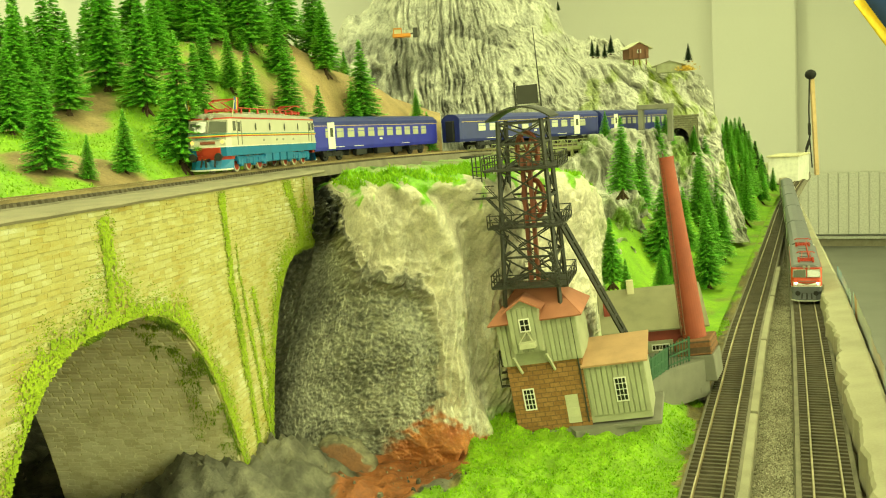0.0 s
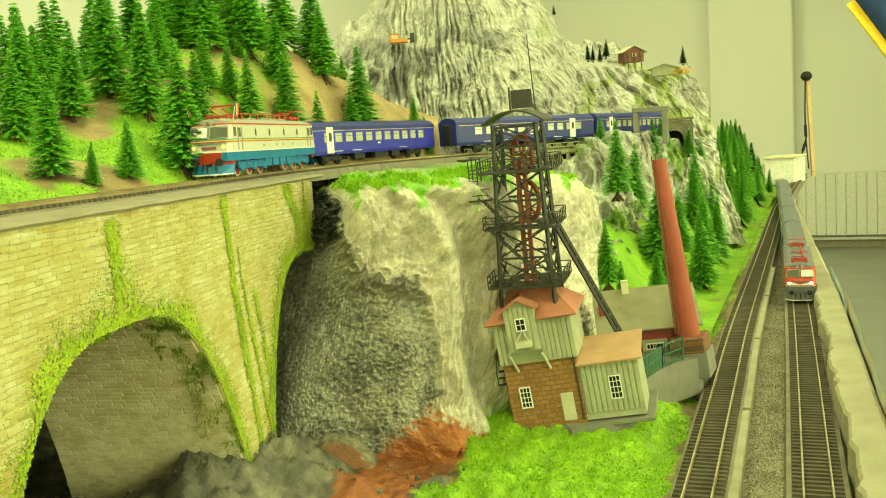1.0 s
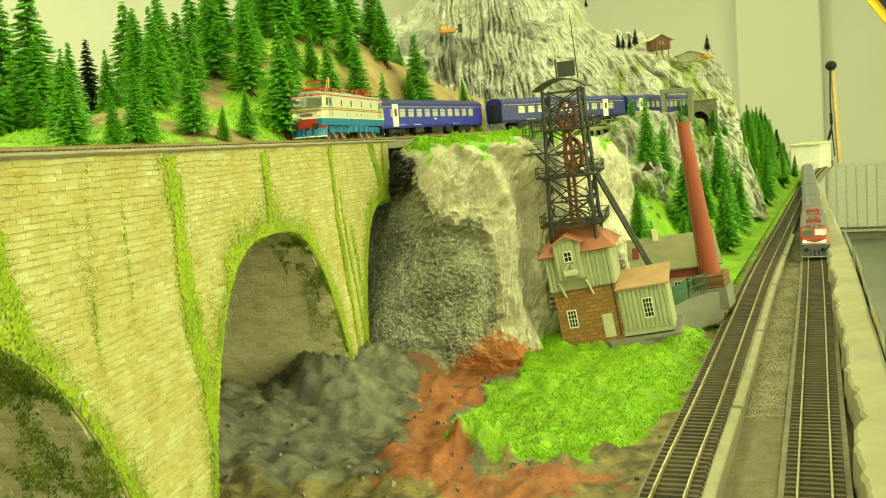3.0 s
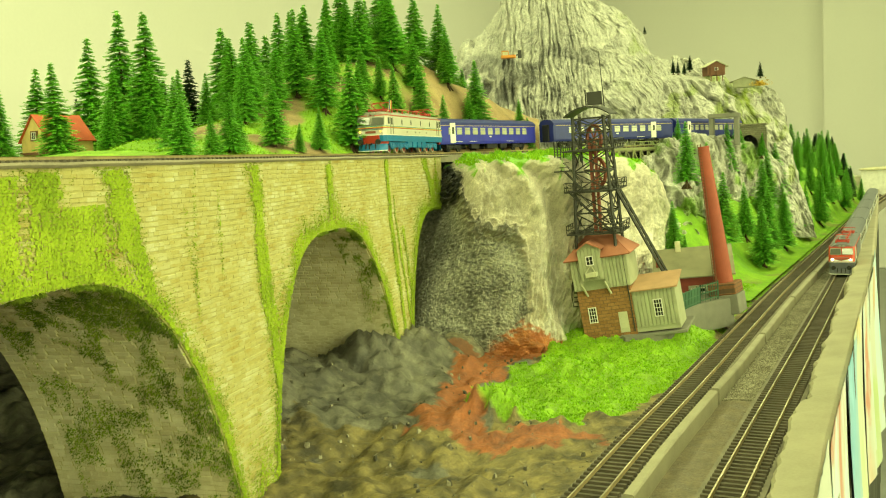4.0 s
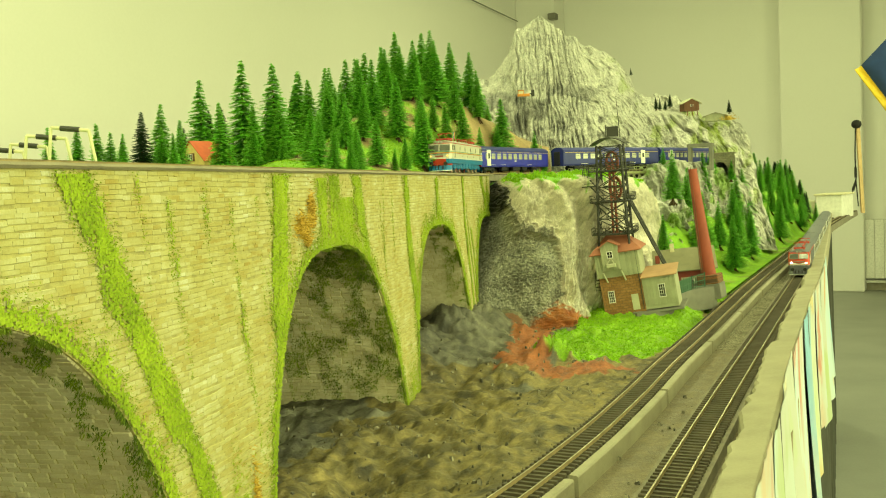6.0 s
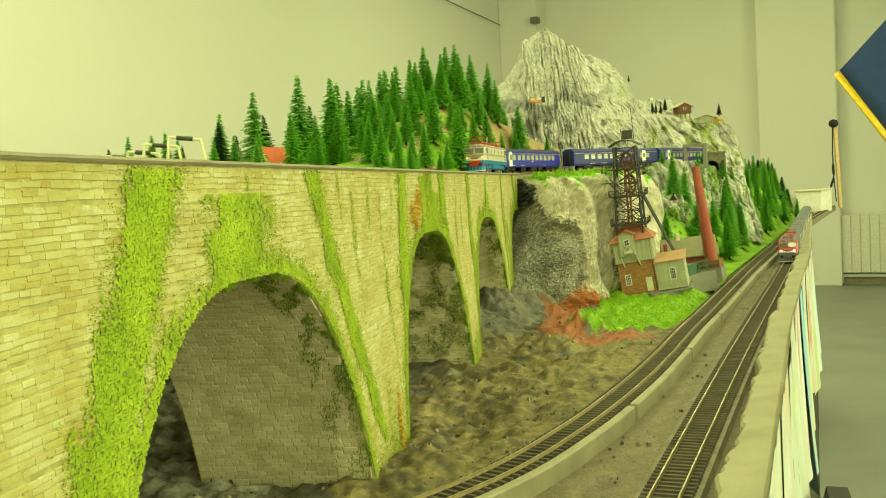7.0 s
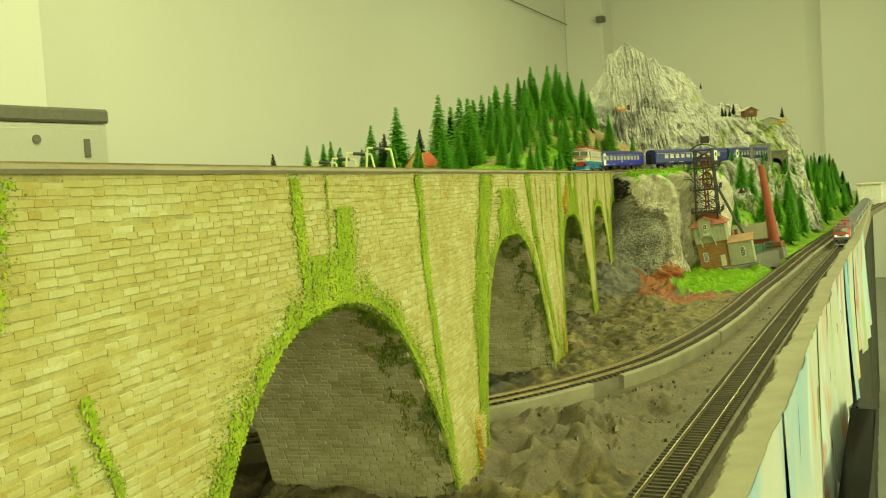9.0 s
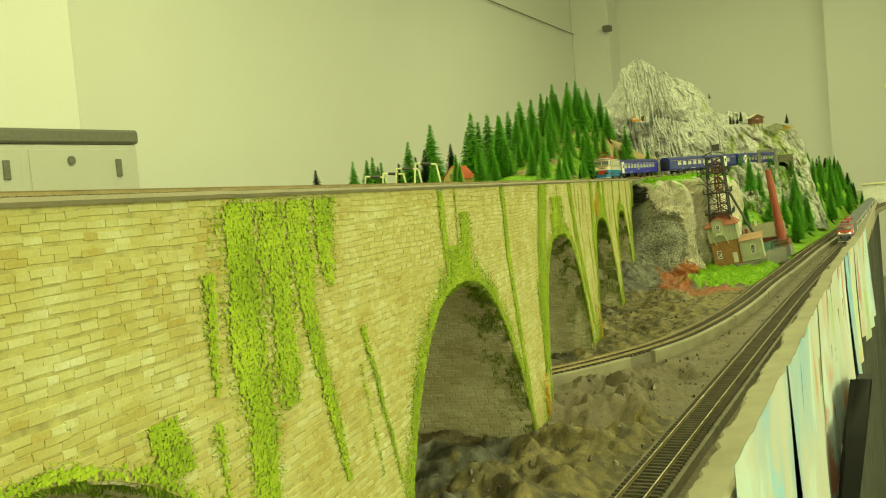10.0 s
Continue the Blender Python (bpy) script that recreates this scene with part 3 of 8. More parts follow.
def rock_colour(u, v):
    pale, grey, coal, green = (0.60, 0.55, 0.43), (0.36, 0.33, 0.255), (0.028, 0.029, 0.028), (0.19, 0.44, 0.012)
    wob, fine, slab = rock_terms(u, v)
    # paint lifted right of the gully to make up for weak light there
    c = mixed(grey, pale, 0.72 + 0.3 * astep(0.5, 0.62, u) + 0.9 * afbm(u * 12, v * 6, 2.2, 4) + 0.4 * afbm(u * 60, v * 16, 2.2, 3))
    scree = astep(0.41, 0.46, u) * astep(0.72, 0.45, v)
    c = mixed(c, (0.72, 0.69, 0.60), 0.8 * scree * astep(0.05, 0.5, afbm(u * 70, v * 9, 5, 3)))
    # the gully's shade is painted in along its line
    c = mixed(c, (0.2, 0.185, 0.14), 0.3 * np.exp(-((u - groove_at(v)) / 0.024) ** 2) * astep(0.98, 0.7, v) * astep(-0.5, 0.2, afbm(u * 30, v * 10, 1, 3)))
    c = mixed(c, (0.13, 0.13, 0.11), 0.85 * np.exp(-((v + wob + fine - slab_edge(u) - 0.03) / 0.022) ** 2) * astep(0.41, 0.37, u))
    face_c = mixed((0.12, 0.12, 0.098), (0.46, 0.45, 0.35), 0.5 + 0.7 * afbm(u * 90, v * 70, 9, 4) + 0.5 * afbm(u * 9, v * 7, 4, 3))
    face_c = mixed(face_c, (0.30, 0.29, 0.20), 0.7 * astep(0.3, 0.55, afbm(u * 40, v * 60, 12, 3)))
    c = mixed(c, face_c, slab)
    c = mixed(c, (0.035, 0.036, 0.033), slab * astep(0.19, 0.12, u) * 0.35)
    c = mixed(c, coal, astep(0.17, 0.13, u + fine) * (1 - slab))
    red = astep(0.20, 0.15, v + 1.2 * fine + 0.9 * np.abs(u - 0.43)) * astep(0.31, 0.35, u)
    c = mixed(c, mixed((0.54, 0.20, 0.07), (0.36, 0.11, 0.042), 0.4 + afbm(u * 30, v * 30, 4, 4)), red)
    c = mixed(c, green, astep(0.88, 0.93, v + 0.16 * afbm(u * 20, v * 8, 1, 3) + 1.2 * fine) * astep(0.19, 0.23, u + fine))
    return mixed(c, green, 0.85 * astep(0.16, 0.06, v + 0.8 * fine) * astep(0.54, 0.60, u + 0.5 * fine))


def build_rock():
    u, v = np.meshgrid(np.linspace(0, 1, 560), np.linspace(0, 1, 330))
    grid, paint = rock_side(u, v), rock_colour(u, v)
    # a flat cap that runs back under the line
    top, us = grid[-1], u[-1]
    back, back_paint = [], []
    for n, k in enumerate((0.1, 0.25, 0.6, 1.0)):
        row = top + np.stack([(0.03 - 0.05 * k) * k + 0 * us, 0.30 * k + 0 * us, 0.004 * afbm(us * 30, k * 5, 2, 2) - 0.004 * k], -1)
        back.append(row)
        back_paint.append(mixed((0.16, 0.38, 0.012), (0.3, 0.25, 0.15), afbm(us * 18, n + 0.3, 3, 3) + 0.2 * n))
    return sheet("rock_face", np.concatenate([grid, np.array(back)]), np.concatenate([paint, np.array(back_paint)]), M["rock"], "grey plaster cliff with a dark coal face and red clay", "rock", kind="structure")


build_rock()


# lumps of clay and coal at the cliff's foot
def build_boulder(name, label, place, size, seed, colour_a, colour_b, cut=None):
    """A knobbly lump, with one face cut flat if wanted."""
    w, h = np.meshgrid(np.linspace(0, math.tau, 49), np.linspace(0.02, math.pi - 0.02, 25))
    d = np.stack([np.cos(w) * np.sin(h), np.sin(w) * np.sin(h), np.cos(h)], -1)
    r = 1 + 0.22 * afbm(d[..., 0] * 1.6 + seed, d[..., 1] * 1.6, d[..., 2] * 1.6, 4) + 0.05 * aridged(d[..., 0] * 5, d[..., 1] * 5 + seed, d[..., 2] * 5, 2)
    p = d * r[..., None] * np.array(size)
    tone = 0.5 + 0.9 * afbm(d[..., 0] * 6, d[..., 1] * 6 + seed, d[..., 2] * 6, 3)
    paint = mixed(colour_a, colour_b, tone)
    if cut is not None:
        n = np.array(cut, float) / np.linalg.norm(cut)
        depth = p @ n - 0.55 * size[1]
        p = p - np.maximum(depth, 0)[..., None] * n * 0.92
        paint = mixed(paint, (0.20, 0.085, 0.035), astep(-0.001, 0.002, depth))
    ob = sheet(name, p, paint, M["rock"], label, "boulder", kind="")
    ob.location = place
    return ob


build_boulder("clay_boulder", "grey-rimmed boulder with a flat red clay face", (-0.062, 0.535, 0.972), (0.021, 0.018, 0.019), 3, (0.10, 0.09, 0.06), (0.26, 0.24, 0.16), (0.1, -1, 0.15))
build_boulder("coal_lump", "dark lump of coal at the cliff foot", (-0.098, 0.515, 0.962), (0.022, 0.02, 0.013), 8, (0.02, 0.02, 0.018), (0.10, 0.10, 0.085))
build_boulder("coal_lump", "dark lump of coal at the cliff foot", (-0.118, 0.49, 0.955), (0.018, 0.022, 0.014), 12, (0.02, 0.02, 0.018), (0.12, 0.12, 0.10))
build_boulder("clay_lump", "smooth lump of red clay at the cliff foot", (-0.035, 0.475, 0.958), (0.020, 0.026, 0.014), 15, (0.22, 0.07, 0.03), (0.42, 0.14, 0.05))


# ---- the hill behind the viaduct ----
UPPER_XY = np.array([(p.x, p.y) for p in UPPER_PTS[::5]])


def upper_gap(x, y):
    """How far places lie to the left of the upper line."""
    x, y = np.broadcast_arrays(np.asarray(x, float), np.asarray(y, float))
    tangent = np.gradient(UPPER_XY, axis=0)
    tangent /= np.linalg.norm(tangent, axis=1)[:, None]
    fx, fy = x.ravel(), y.ravel()
    out = np.empty(fx.size)
    for i in range(0, fx.size, 4000):
        dx, dy = fx[i:i + 4000, None] - UPPER_XY[None, :, 0], fy[i:i + 4000, None] - UPPER_XY[None, :, 1]
        k = (dx * dx + dy * dy).argmin(1)
        rows = np.arange(len(k))
        out[i:i + 4000] = -dx[rows, k] * tangent[k, 1] + dy[rows, k] * tangent[k, 0]
    return out.reshape(x.shape)


def hill_heights(x, y):
    g = np.maximum(0.0, upper_gap(x, y) - 0.016)
    crest = np.interp(y, (0.1, 0.4, 0.55, 0.66, 0.74, 0.85, 0.95, 1.0, 1.05, 1.2, 1.4), (0.0, 0.022, 0.048, 0.08, 0.115, 0.15, 0.16, 0.165, 0.14, 0.06, 0.02))
    rise = crest * (1 - np.exp(-g / 0.05)) * np.exp(-(np.maximum(0, g - 0.09) / 0.13) ** 2)
    return 1.165 + rise + 0.006 * afbm(x * 14, y * 14, 1.5, 4) * astep(0.0, 0.04, g)


def hill_z(x, y):
    return float(hill_heights(np.array([x]), np.array([y]))[0])


def hill_paint(x, y):
    green, sand, soil = (0.17, 0.36, 0.012), (0.40, 0.29, 0.14), (0.17, 0.115, 0.05)
    k = afbm(x * 11, y * 11, 3.3, 4)
    c = mixed(mixed(green, (0.27, 0.46, 0.03), 0.5 + afbm(x * 40, y * 40, 6, 3)), mixed(sand, soil, 0.5 + afbm(x * 25, y * 25, 9, 3)), astep(0.08, 0.32, k))
    slope = astep(-0.185, -0.13, x + 0.05 * k) * astep(0.66, 0.76, y + 0.06 * k)
    return mixed(c, mixed(sand, (0.30, 0.20, 0.09), 0.4 + afbm(x * 30, y * 30, 2, 3)), slope)


def build_hill():
    ys = np.concatenate([np.arange(-2.2, 0.2, 0.05), np.arange(0.2, 1.5, 0.006)])
    x1 = np.interp(ys, UPPER_XY[:, 1], UPPER_XY[:, 0]) - 0.017
    x1 = np.where(ys < 0.95, x1, np.minimum(0.02, x1))
    wide = np.interp(ys, (0.05, 0.3, 0.45), (0.45, 0.75, 1.35))
    X = x1[:, None] - wide[:, None] * (1 - np.linspace(0, 1, 170)[None, :]) ** 1.8
    Y = np.repeat(ys[:, None], 170, 1)
    return sheet("hillside", np.stack([X, Y, hill_heights(X, Y)], -1), hill_paint(X, Y), M["hill"], "grassy model hillside with a bare sandy slope", "hill")


build_hill()


# ---- the mountain ----
CREST = [(-0.34, 1.24), (-0.2, 1.27), (-0.115, 1.372), (-0.085, 1.385), (-0.055, 1.43), (-0.03, 1.485), (0.03, 1.522), (0.055, 1.503), (0.085, 1.482), (0.13, 1.462), (0.18, 1.435), (0.225, 1.398), (0.25, 1.352), (0.27, 1.345), (0.30, 1.352), (0.345, 1.345), (0.372, 1.325), (0.40, 1.302), (0.44, 1.300), (0.485, 1.290), (0.52, 1.245), (0.545, 1.13), (0.57, 1.02)]
FOOT_Y = [(-0.34, 1.2), (-0.1, 1.13), (0.0, 1.14), (0.08, 1.22), (0.17, 1.33), (0.26, 1.46), (0.4, 1.50), (0.5, 1.545), (0.57, 1.62)]


def crumple(x, z):
    """Folds of crumpled foil that run steeply down to one side; upright on the dark left face."""
    tilt = 0.9 * astep(-0.05, 0.12, x)
    wx = x + 0.02 * afbm(x * 14, z * 14, 3, 3)
    wz = z + 0.02 * afbm(x * 14, z * 14, 13, 3)
    across, along = wx + tilt * wz * 0.55, wz - tilt * wx * 0.55
    return aridged(across * 20, along * 6, 1.0, 2), aridged(across * 52, along * 17, 4.0, 3), aridged(across * 120, along * 48, 7.0, 3)


def build_mountain():
    xs, vs = np.linspace(-0.34, 0.57, 620), np.linspace(0, 1, 330)
    X, V = np.meshgrid(xs, vs)
    foot_z = aline([(-0.34, 1.16), (0.35, 1.16), (0.42, 1.12), (0.48, 1.0), (0.57, 0.97)], X)
    foot, crest = aline(FOOT_Y, X), aline(CREST, X) + 0.006 * afbm(X * 40, 0.5, 2.0, 3)
    back = aline([(-0.34, 1.45), (-0.1, 1.42), (0.03, 1.50), (0.2, 1.56), (0.35, 1.62), (0.5, 1.68), (0.57, 1.72)], X)
    Z = foot_z + (crest - foot_z) * V
    Y = foot + (back - foot) * (V ** 1.25 * 0.85 + 0.15 * V)
    big, middle, small = crumple(X, Z)
    cliff = 0.010 * big + 0.0075 * middle + 0.0040 * small
    Y = Y - cliff * np.minimum(1.0, 4 * V + 0.2) * (1 - 0.3 * V)
    # the knoll with the huts stands behind a ledge
    Y = Y + 0.05 * astep(0.25, 0.29, X) * astep(0.52, 0.47, X) * astep(0.72, 0.80, V)
    Zs = Z + 0.3 * cliff * V * (1 - V) + 0.008 * afbm(X * 30, Z * 12, 7, 3) * astep(0.85, 1.0, V)
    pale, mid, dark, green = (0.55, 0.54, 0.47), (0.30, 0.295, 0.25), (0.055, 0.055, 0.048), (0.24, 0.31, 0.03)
    # the folds' light and shade is put into the paint: pale ridges, dark troughs
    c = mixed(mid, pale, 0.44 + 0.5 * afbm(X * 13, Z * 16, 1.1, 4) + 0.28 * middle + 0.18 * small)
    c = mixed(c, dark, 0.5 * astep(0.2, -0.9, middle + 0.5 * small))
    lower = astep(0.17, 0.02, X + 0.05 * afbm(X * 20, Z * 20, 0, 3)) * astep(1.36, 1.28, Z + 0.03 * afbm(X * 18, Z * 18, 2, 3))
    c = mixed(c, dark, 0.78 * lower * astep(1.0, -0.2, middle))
    # hollows exist only as dark paint, in place of their shade
    painted_hollows = astep(0.32, 0.5, afbm(X * 16, Z * 22, 5.5, 3)) * astep(1.42, 1.30, Z)
    c = mixed(c, dark, 0.6 * painted_hollows)
    moss = astep(0.15, 0.4, afbm(X * 17, Z * 17, 8.0, 4)) * astep(0.12, 0.25, X)
    stripe = astep(0.36, 0.39, X) * astep(0.47, 0.43, X) * astep(-0.15, 0.25, afbm(X * 60, Z * 9, 2, 3))
    c = mixed(c, green, 0.65 * moss + 0.6 * stripe)
    grid = np.stack([X + 0.006 * afbm(X * 20, Z * 20, 3, 3), Y, Zs], -1)
    behind = [grid[-1] + np.array((0, 0.25 * k, -0.28 * k)) for k in (0.3, 1.0)]
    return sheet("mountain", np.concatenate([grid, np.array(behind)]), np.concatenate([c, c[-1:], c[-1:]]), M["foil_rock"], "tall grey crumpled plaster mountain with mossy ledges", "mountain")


build_mountain()


# ---- the rocky slope under the upper line, right of the cliff ----
def build_slope():
    u, v = np.meshgrid(np.linspace(0, 1, 300), np.linspace(0, 1, 170))
    x = aline([(0, 0.14), (0.3, 0.235), (0.6, 0.36), (1, 0.50)], u)
    top_y = aline([(0, 1.12), (0.3, 1.22), (0.6, 1.42), (1, 1.66)], u)
    foot_y = aline([(0, 1.02), (0.3, 1.12), (0.6, 1.33), (1, 1.62)], u)
    high = aline([(0, 1.12), (0.18, 1.145), (0.3, 1.172), (0.6, 1.164), (0.8, 1.15), (1, 1.11)], u)
    low = aline([(0, 0.99), (0.3, 1.0), (0.6, 1.0), (1, 1.0)], u)
    y, z = foot_y + (top_y - foot_y) * v ** 1.2, low + (high - low) * v
    big, middle, small = crumple(x + 0.3, z + 0.4)
    out = 0.020 * big + 0.012 * middle + 0.003 * small
    out = out + astep(0.62, 0.5, v) * 0.022 * np.abs(afbm(x * 26, z * 30, 9, 3))
    # slope paint carries the folds' shade too, darkest in the troughs
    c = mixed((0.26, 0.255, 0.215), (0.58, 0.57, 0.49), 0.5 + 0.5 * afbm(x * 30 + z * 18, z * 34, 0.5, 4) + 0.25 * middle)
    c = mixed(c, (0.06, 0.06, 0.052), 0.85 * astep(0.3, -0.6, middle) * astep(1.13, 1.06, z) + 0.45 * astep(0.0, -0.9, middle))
    c = mixed(c, (0.2, 0.36, 0.02), 0.8 * astep(0.28, 0.5, afbm(x * 14, z * 14, 6, 3)))
    grid = np.stack([x, y - out, z + 0.4 * out], -1)
    grid = np.concatenate([grid, grid[-1:] + np.array((0.0, 0.22, 0.0))])
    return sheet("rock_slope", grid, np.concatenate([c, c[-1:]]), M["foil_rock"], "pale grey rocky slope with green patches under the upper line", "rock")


build_slope()


# ---- the green bank with the spruce wood, from the track up to the rocks ----
def bank_line(y):
    """Front x, back x and back height of the bank."""
    front = float(np.interp(y, LEFT_XY[:, 1], LEFT_XY[:, 0])) - 0.032
    back = lerp_at([(0.85, 0.10), (1.0, 0.13), (1.1, 0.20), (1.25, 0.30), (1.5, 0.40), (1.8, 0.53), (2.2, 0.70), (2.7, 0.89), (3.1, 1.02)], y)
    high = lerp_at([(0.85, 0.985), (1.0, 1.05), (1.1, 1.068), (1.25, 1.085), (1.5, 1.12), (1.8, 1.115), (2.2, 1.10), (2.7, 1.095), (3.1, 1.05)], y)
    return front, back, high


def bank_z(x, y):
    front, back, high = bank_line(y)
    k = min(1.0, max(0.0, (front - x) / (front - back)))
    return 0.966 + (high - 0.966) * step(0.12, 1.0, k) ** 1.15 + 0.006 * fbm(x * 14, y * 14, 3, 3) * step(0.05, 0.2, k)


def build_wood_bank():
    grid = []
    for y in np.arange(0.86, 3.1, 0.02):
        front, back, high = bank_line(y)
        row = [(front + (back - front) * k, y, bank_z(front + (back - front) * k, y)) for k in np.linspace(0, 1.0, 40)]
        grid.append(row + [(back - 0.25 * k, y, high - 0.02 * k) for k in (0.3, 1.0)])
    grid = np.array(grid)
    x, y = grid[..., 0], grid[..., 1]
    paint = mixed((0.15, 0.33, 0.012), (0.26, 0.46, 0.02), 0.5 + 0.9 * afbm(x * 20, y * 20, 1, 3))
    paint = mixed(paint, (0.24, 0.19, 0.08), 0.6 * astep(0.25, 0.5, afbm(x * 12, y * 12, 7, 3)))
    return sheet("wood_bank", grid, paint, M["hill"], "bright green grassy bank below a spruce wood", "bank")


build_wood_bank()
# ---- the viaduct ----
viaduct = thing("stone_viaduct", "long cream moulded-stone viaduct with mossy round arches", "viaduct", kind="structure")
# centre along the front, half width at mid height, steepness
ARCHES = [(-2.085, 0.132, 2.4), (-1.68, 0.132, 2.4), (-1.27, 0.132, 2.4), (-0.858, 0.129, 2.8), (-0.455, 0.120, 3.0), (-0.123, 0.110, 3.0), (0.178, 0.109, 3.0)]


def arch_at(s):
    return min(ARCHES, key=lambda e: abs(e[0] - s) / e[1])


def arch_drop(s):
    """How far the arch's underside lies below the crown height; the near arches sit a little lower."""
    c, a, p = arch_at(s)
    return 0.073 * (abs(s - c) / a) ** p + 0.03 * (abs(s - c) / (1.3 * a)) ** 14 + (0.006 if c < -1.0 else 0.0) + (0.004 if c < -1.5 else 0.0)


def arch_z(s):
    """Underside of the arches along the front, or the piers' foot."""
    return max(BASE_Z, APEX_Z - arch_drop(s))


def build_viaduct():
    bm = bmesh.new()
    stations = sorted({round(S0 + 0.004 * k, 4) for k in range(int((S1 - S0) / 0.004) + 1)} | {S1})
    rings = []
    for s in stations:
        z0 = arch_z(s)
        knee = max(z0 + 0.0005, 1.112)
        zs = [z0, (z0 + knee) / 2, knee, DECK_Z]
        rings.append(([bm.verts.new(along_face(s, batter(z), z)) for z in zs], [bm.verts.new(along_face(s, -WALL_W, z)) for z in zs]))
    for (fa, ba), (fb, bb) in zip(rings, rings[1:]):
        for j in range(3):
            bm.faces.new((fa[j], fb[j], fb[j + 1], fa[j + 1]))
            bm.faces.new((ba[j], bb[j], bb[j + 1], ba[j + 1]))
        bm.faces.new((fa[0], fb[0], bb[0], ba[0]))
        bm.faces.new((fa[3], fb[3], bb[3], ba[3]))
    for f, b in (rings[0], rings[-1]):
        for j in range(3):
            bm.faces.new((f[j], f[j + 1], b[j + 1], b[j]))
    part("wall", bm, M["mortar"], viaduct)


build_viaduct()
D3, N3, UP = Vector((FACE_D.x, FACE_D.y, 0)), Vector((FACE_N.x, FACE_N.y, 0)), Vector((0, 0, 1))
COURSE = 0.0026


def cushion(corner, right, up, out, w, h, d, rnd):
    """Foot and face rings of one rounded stone."""
    rings = []
    for k, inset in ((-0.0004, 0.0), (d, 0.16)):
        ring = []
        for u, v in ((0.2 * inset * h, inset * h), (w - 0.2 * inset * h, inset * h), (w - 0.2 * inset * h, h - inset * h), (0.2 * inset * h, h - inset * h)):
            j = 0.05 * h
            ring.append(corner + right * (u + 0.3 * rnd.uniform(-j, j)) + up * (v + rnd.uniform(-j, j)) + out * (k + (rnd.uniform(-0.25, 0.25) * d if k > 0 else 0)))
        rings.append(ring)
    return rings


def build_stones():
    rnd = random.Random(4)
    joined, inner = Soup(), Soup()
    shared = []
    for k in range(24):  # loose stones for the nearest stretch
        w = 0.0050 + 0.0065 * k / 23
        soup = Soup()
        soup.block(*cushion(Vector((-w / 2, 0, -COURSE * 0.45)), Vector((1, 0, 0)), UP, Vector((0, -1, 0)), w, COURSE * 0.97, 0.0004, rnd))
        me = soup.mesh("stone")
        me.materials.append(M["stone_piece"])
        shared.append((w, me))
    turn = Matrix(((FACE_D.x, -FACE_N.x, 0, 0), (FACE_D.y, -FACE_N.y, 0, 0), (0, 0, 1, 0), (0, 0, 0, 1)))
    count, z = 0, BASE_Z + 0.001
    while z < DECK_Z - COURSE - 0.001:
        s, wave = S0 + rnd.uniform(0, 0.01), rnd.uniform(0, 9)
        while s < S1 - 0.012:
            w = rnd.uniform(0.0042, 0.0105)
            zz = z + 0.0007 * math.sin(s * 30 + wave) + rnd.uniform(-0.0003, 0.0003)
            if min(zz - arch_z(s), zz - arch_z(s + w)) > 0:
                if -1.42 < s < -1.2 and zz > 1.125 and count < 290:
                    me = min(shared, key=lambda e: abs(e[0] - w * 0.95))[1]
                    part("stone", me, None, viaduct).matrix_basis = Matrix.Translation(along_face(s + w / 2, batter(zz), zz + COURSE / 2)) @ turn
                    count += 1
                else:
                    joined.block(*cushion(along_face(s, batter(zz), zz), D3, UP, N3, w * 0.995, COURSE * 0.97, 0.0004, rnd))
            s += w
        z += COURSE
    tagged(part("stone", joined.mesh("stone"), M["stone"], viaduct, "courses of small cream and ochre stones"), kind="stuff")
    for c, a, p in ARCHES:
        path, s, last = [], c - 0.19, None
        while s < c + 0.19:
            p = (s, arch_z(s))
            if p[1] > BASE_Z and s < S1 - 0.003 and (last is None or math.dist(p, last) >= 0.0030):
                path.append(p)
                last = p
            s += 0.0001
        for (sa, za), (sb, zb) in zip(path, path[1:]):
            o = batter(za) - 0.001
            out = N3.cross(along_face(sb, 0, zb) - along_face(sa, 0, za)).normalized()
            if out.z > 0:
                out = -out
            while o > -WALL_W + 0.0005:
                w = rnd.uniform(0.0045, 0.0105)
                w = w if o - w > -WALL_W + 0.004 else o + WALL_W
                q = [along_face(sa, o, za), along_face(sa, o - w, za), along_face(sb, o - w, zb), along_face(sb, o, zb)]
                mid = sum(q, Vector()) / 4
                d = rnd.uniform(0.0004, 0.001)
                inner.block([p.lerp(mid, 0.05) for p in q], [p.lerp(mid, 0.2) + out * d for p in q])
                o -= w
    tagged(part("arch_lining", inner.mesh("arch_lining"), M["stone_inner"], viaduct, "grey-brown stone lining under the arches"), kind="stuff")


def build_deck():
    bm = bmesh.new()
    prof = [(0.0012, DECK_Z - 0.0004), (0.0022, DECK_Z + 0.0008), (0.001, DECK_Z + 0.002), (-WALL_W - 0.03, DECK_Z + 0.002), (-WALL_W - 0.03, DECK_Z - 0.006)]
    rows = []
    for i in range(161):
        s = S0 + (S1 + 0.03 - S0) * i / 160
        rows.append([bm.verts.new(along_face(s, o + 0.0007 * noise.noise(Vector((s * 30, o, 0))), z + 0.0004 * noise.noise(Vector((s * 40, z, 3))))) for o, z in prof])
    for a, b in zip(rows, rows[1:]):
        for j in range(len(prof) - 1):
            bm.faces.new((a[j], b[j], b[j + 1], a[j + 1]))
    part("deck", bm, M["deck"], viaduct, "smooth grey deck edge")


build_deck()
build_stones()


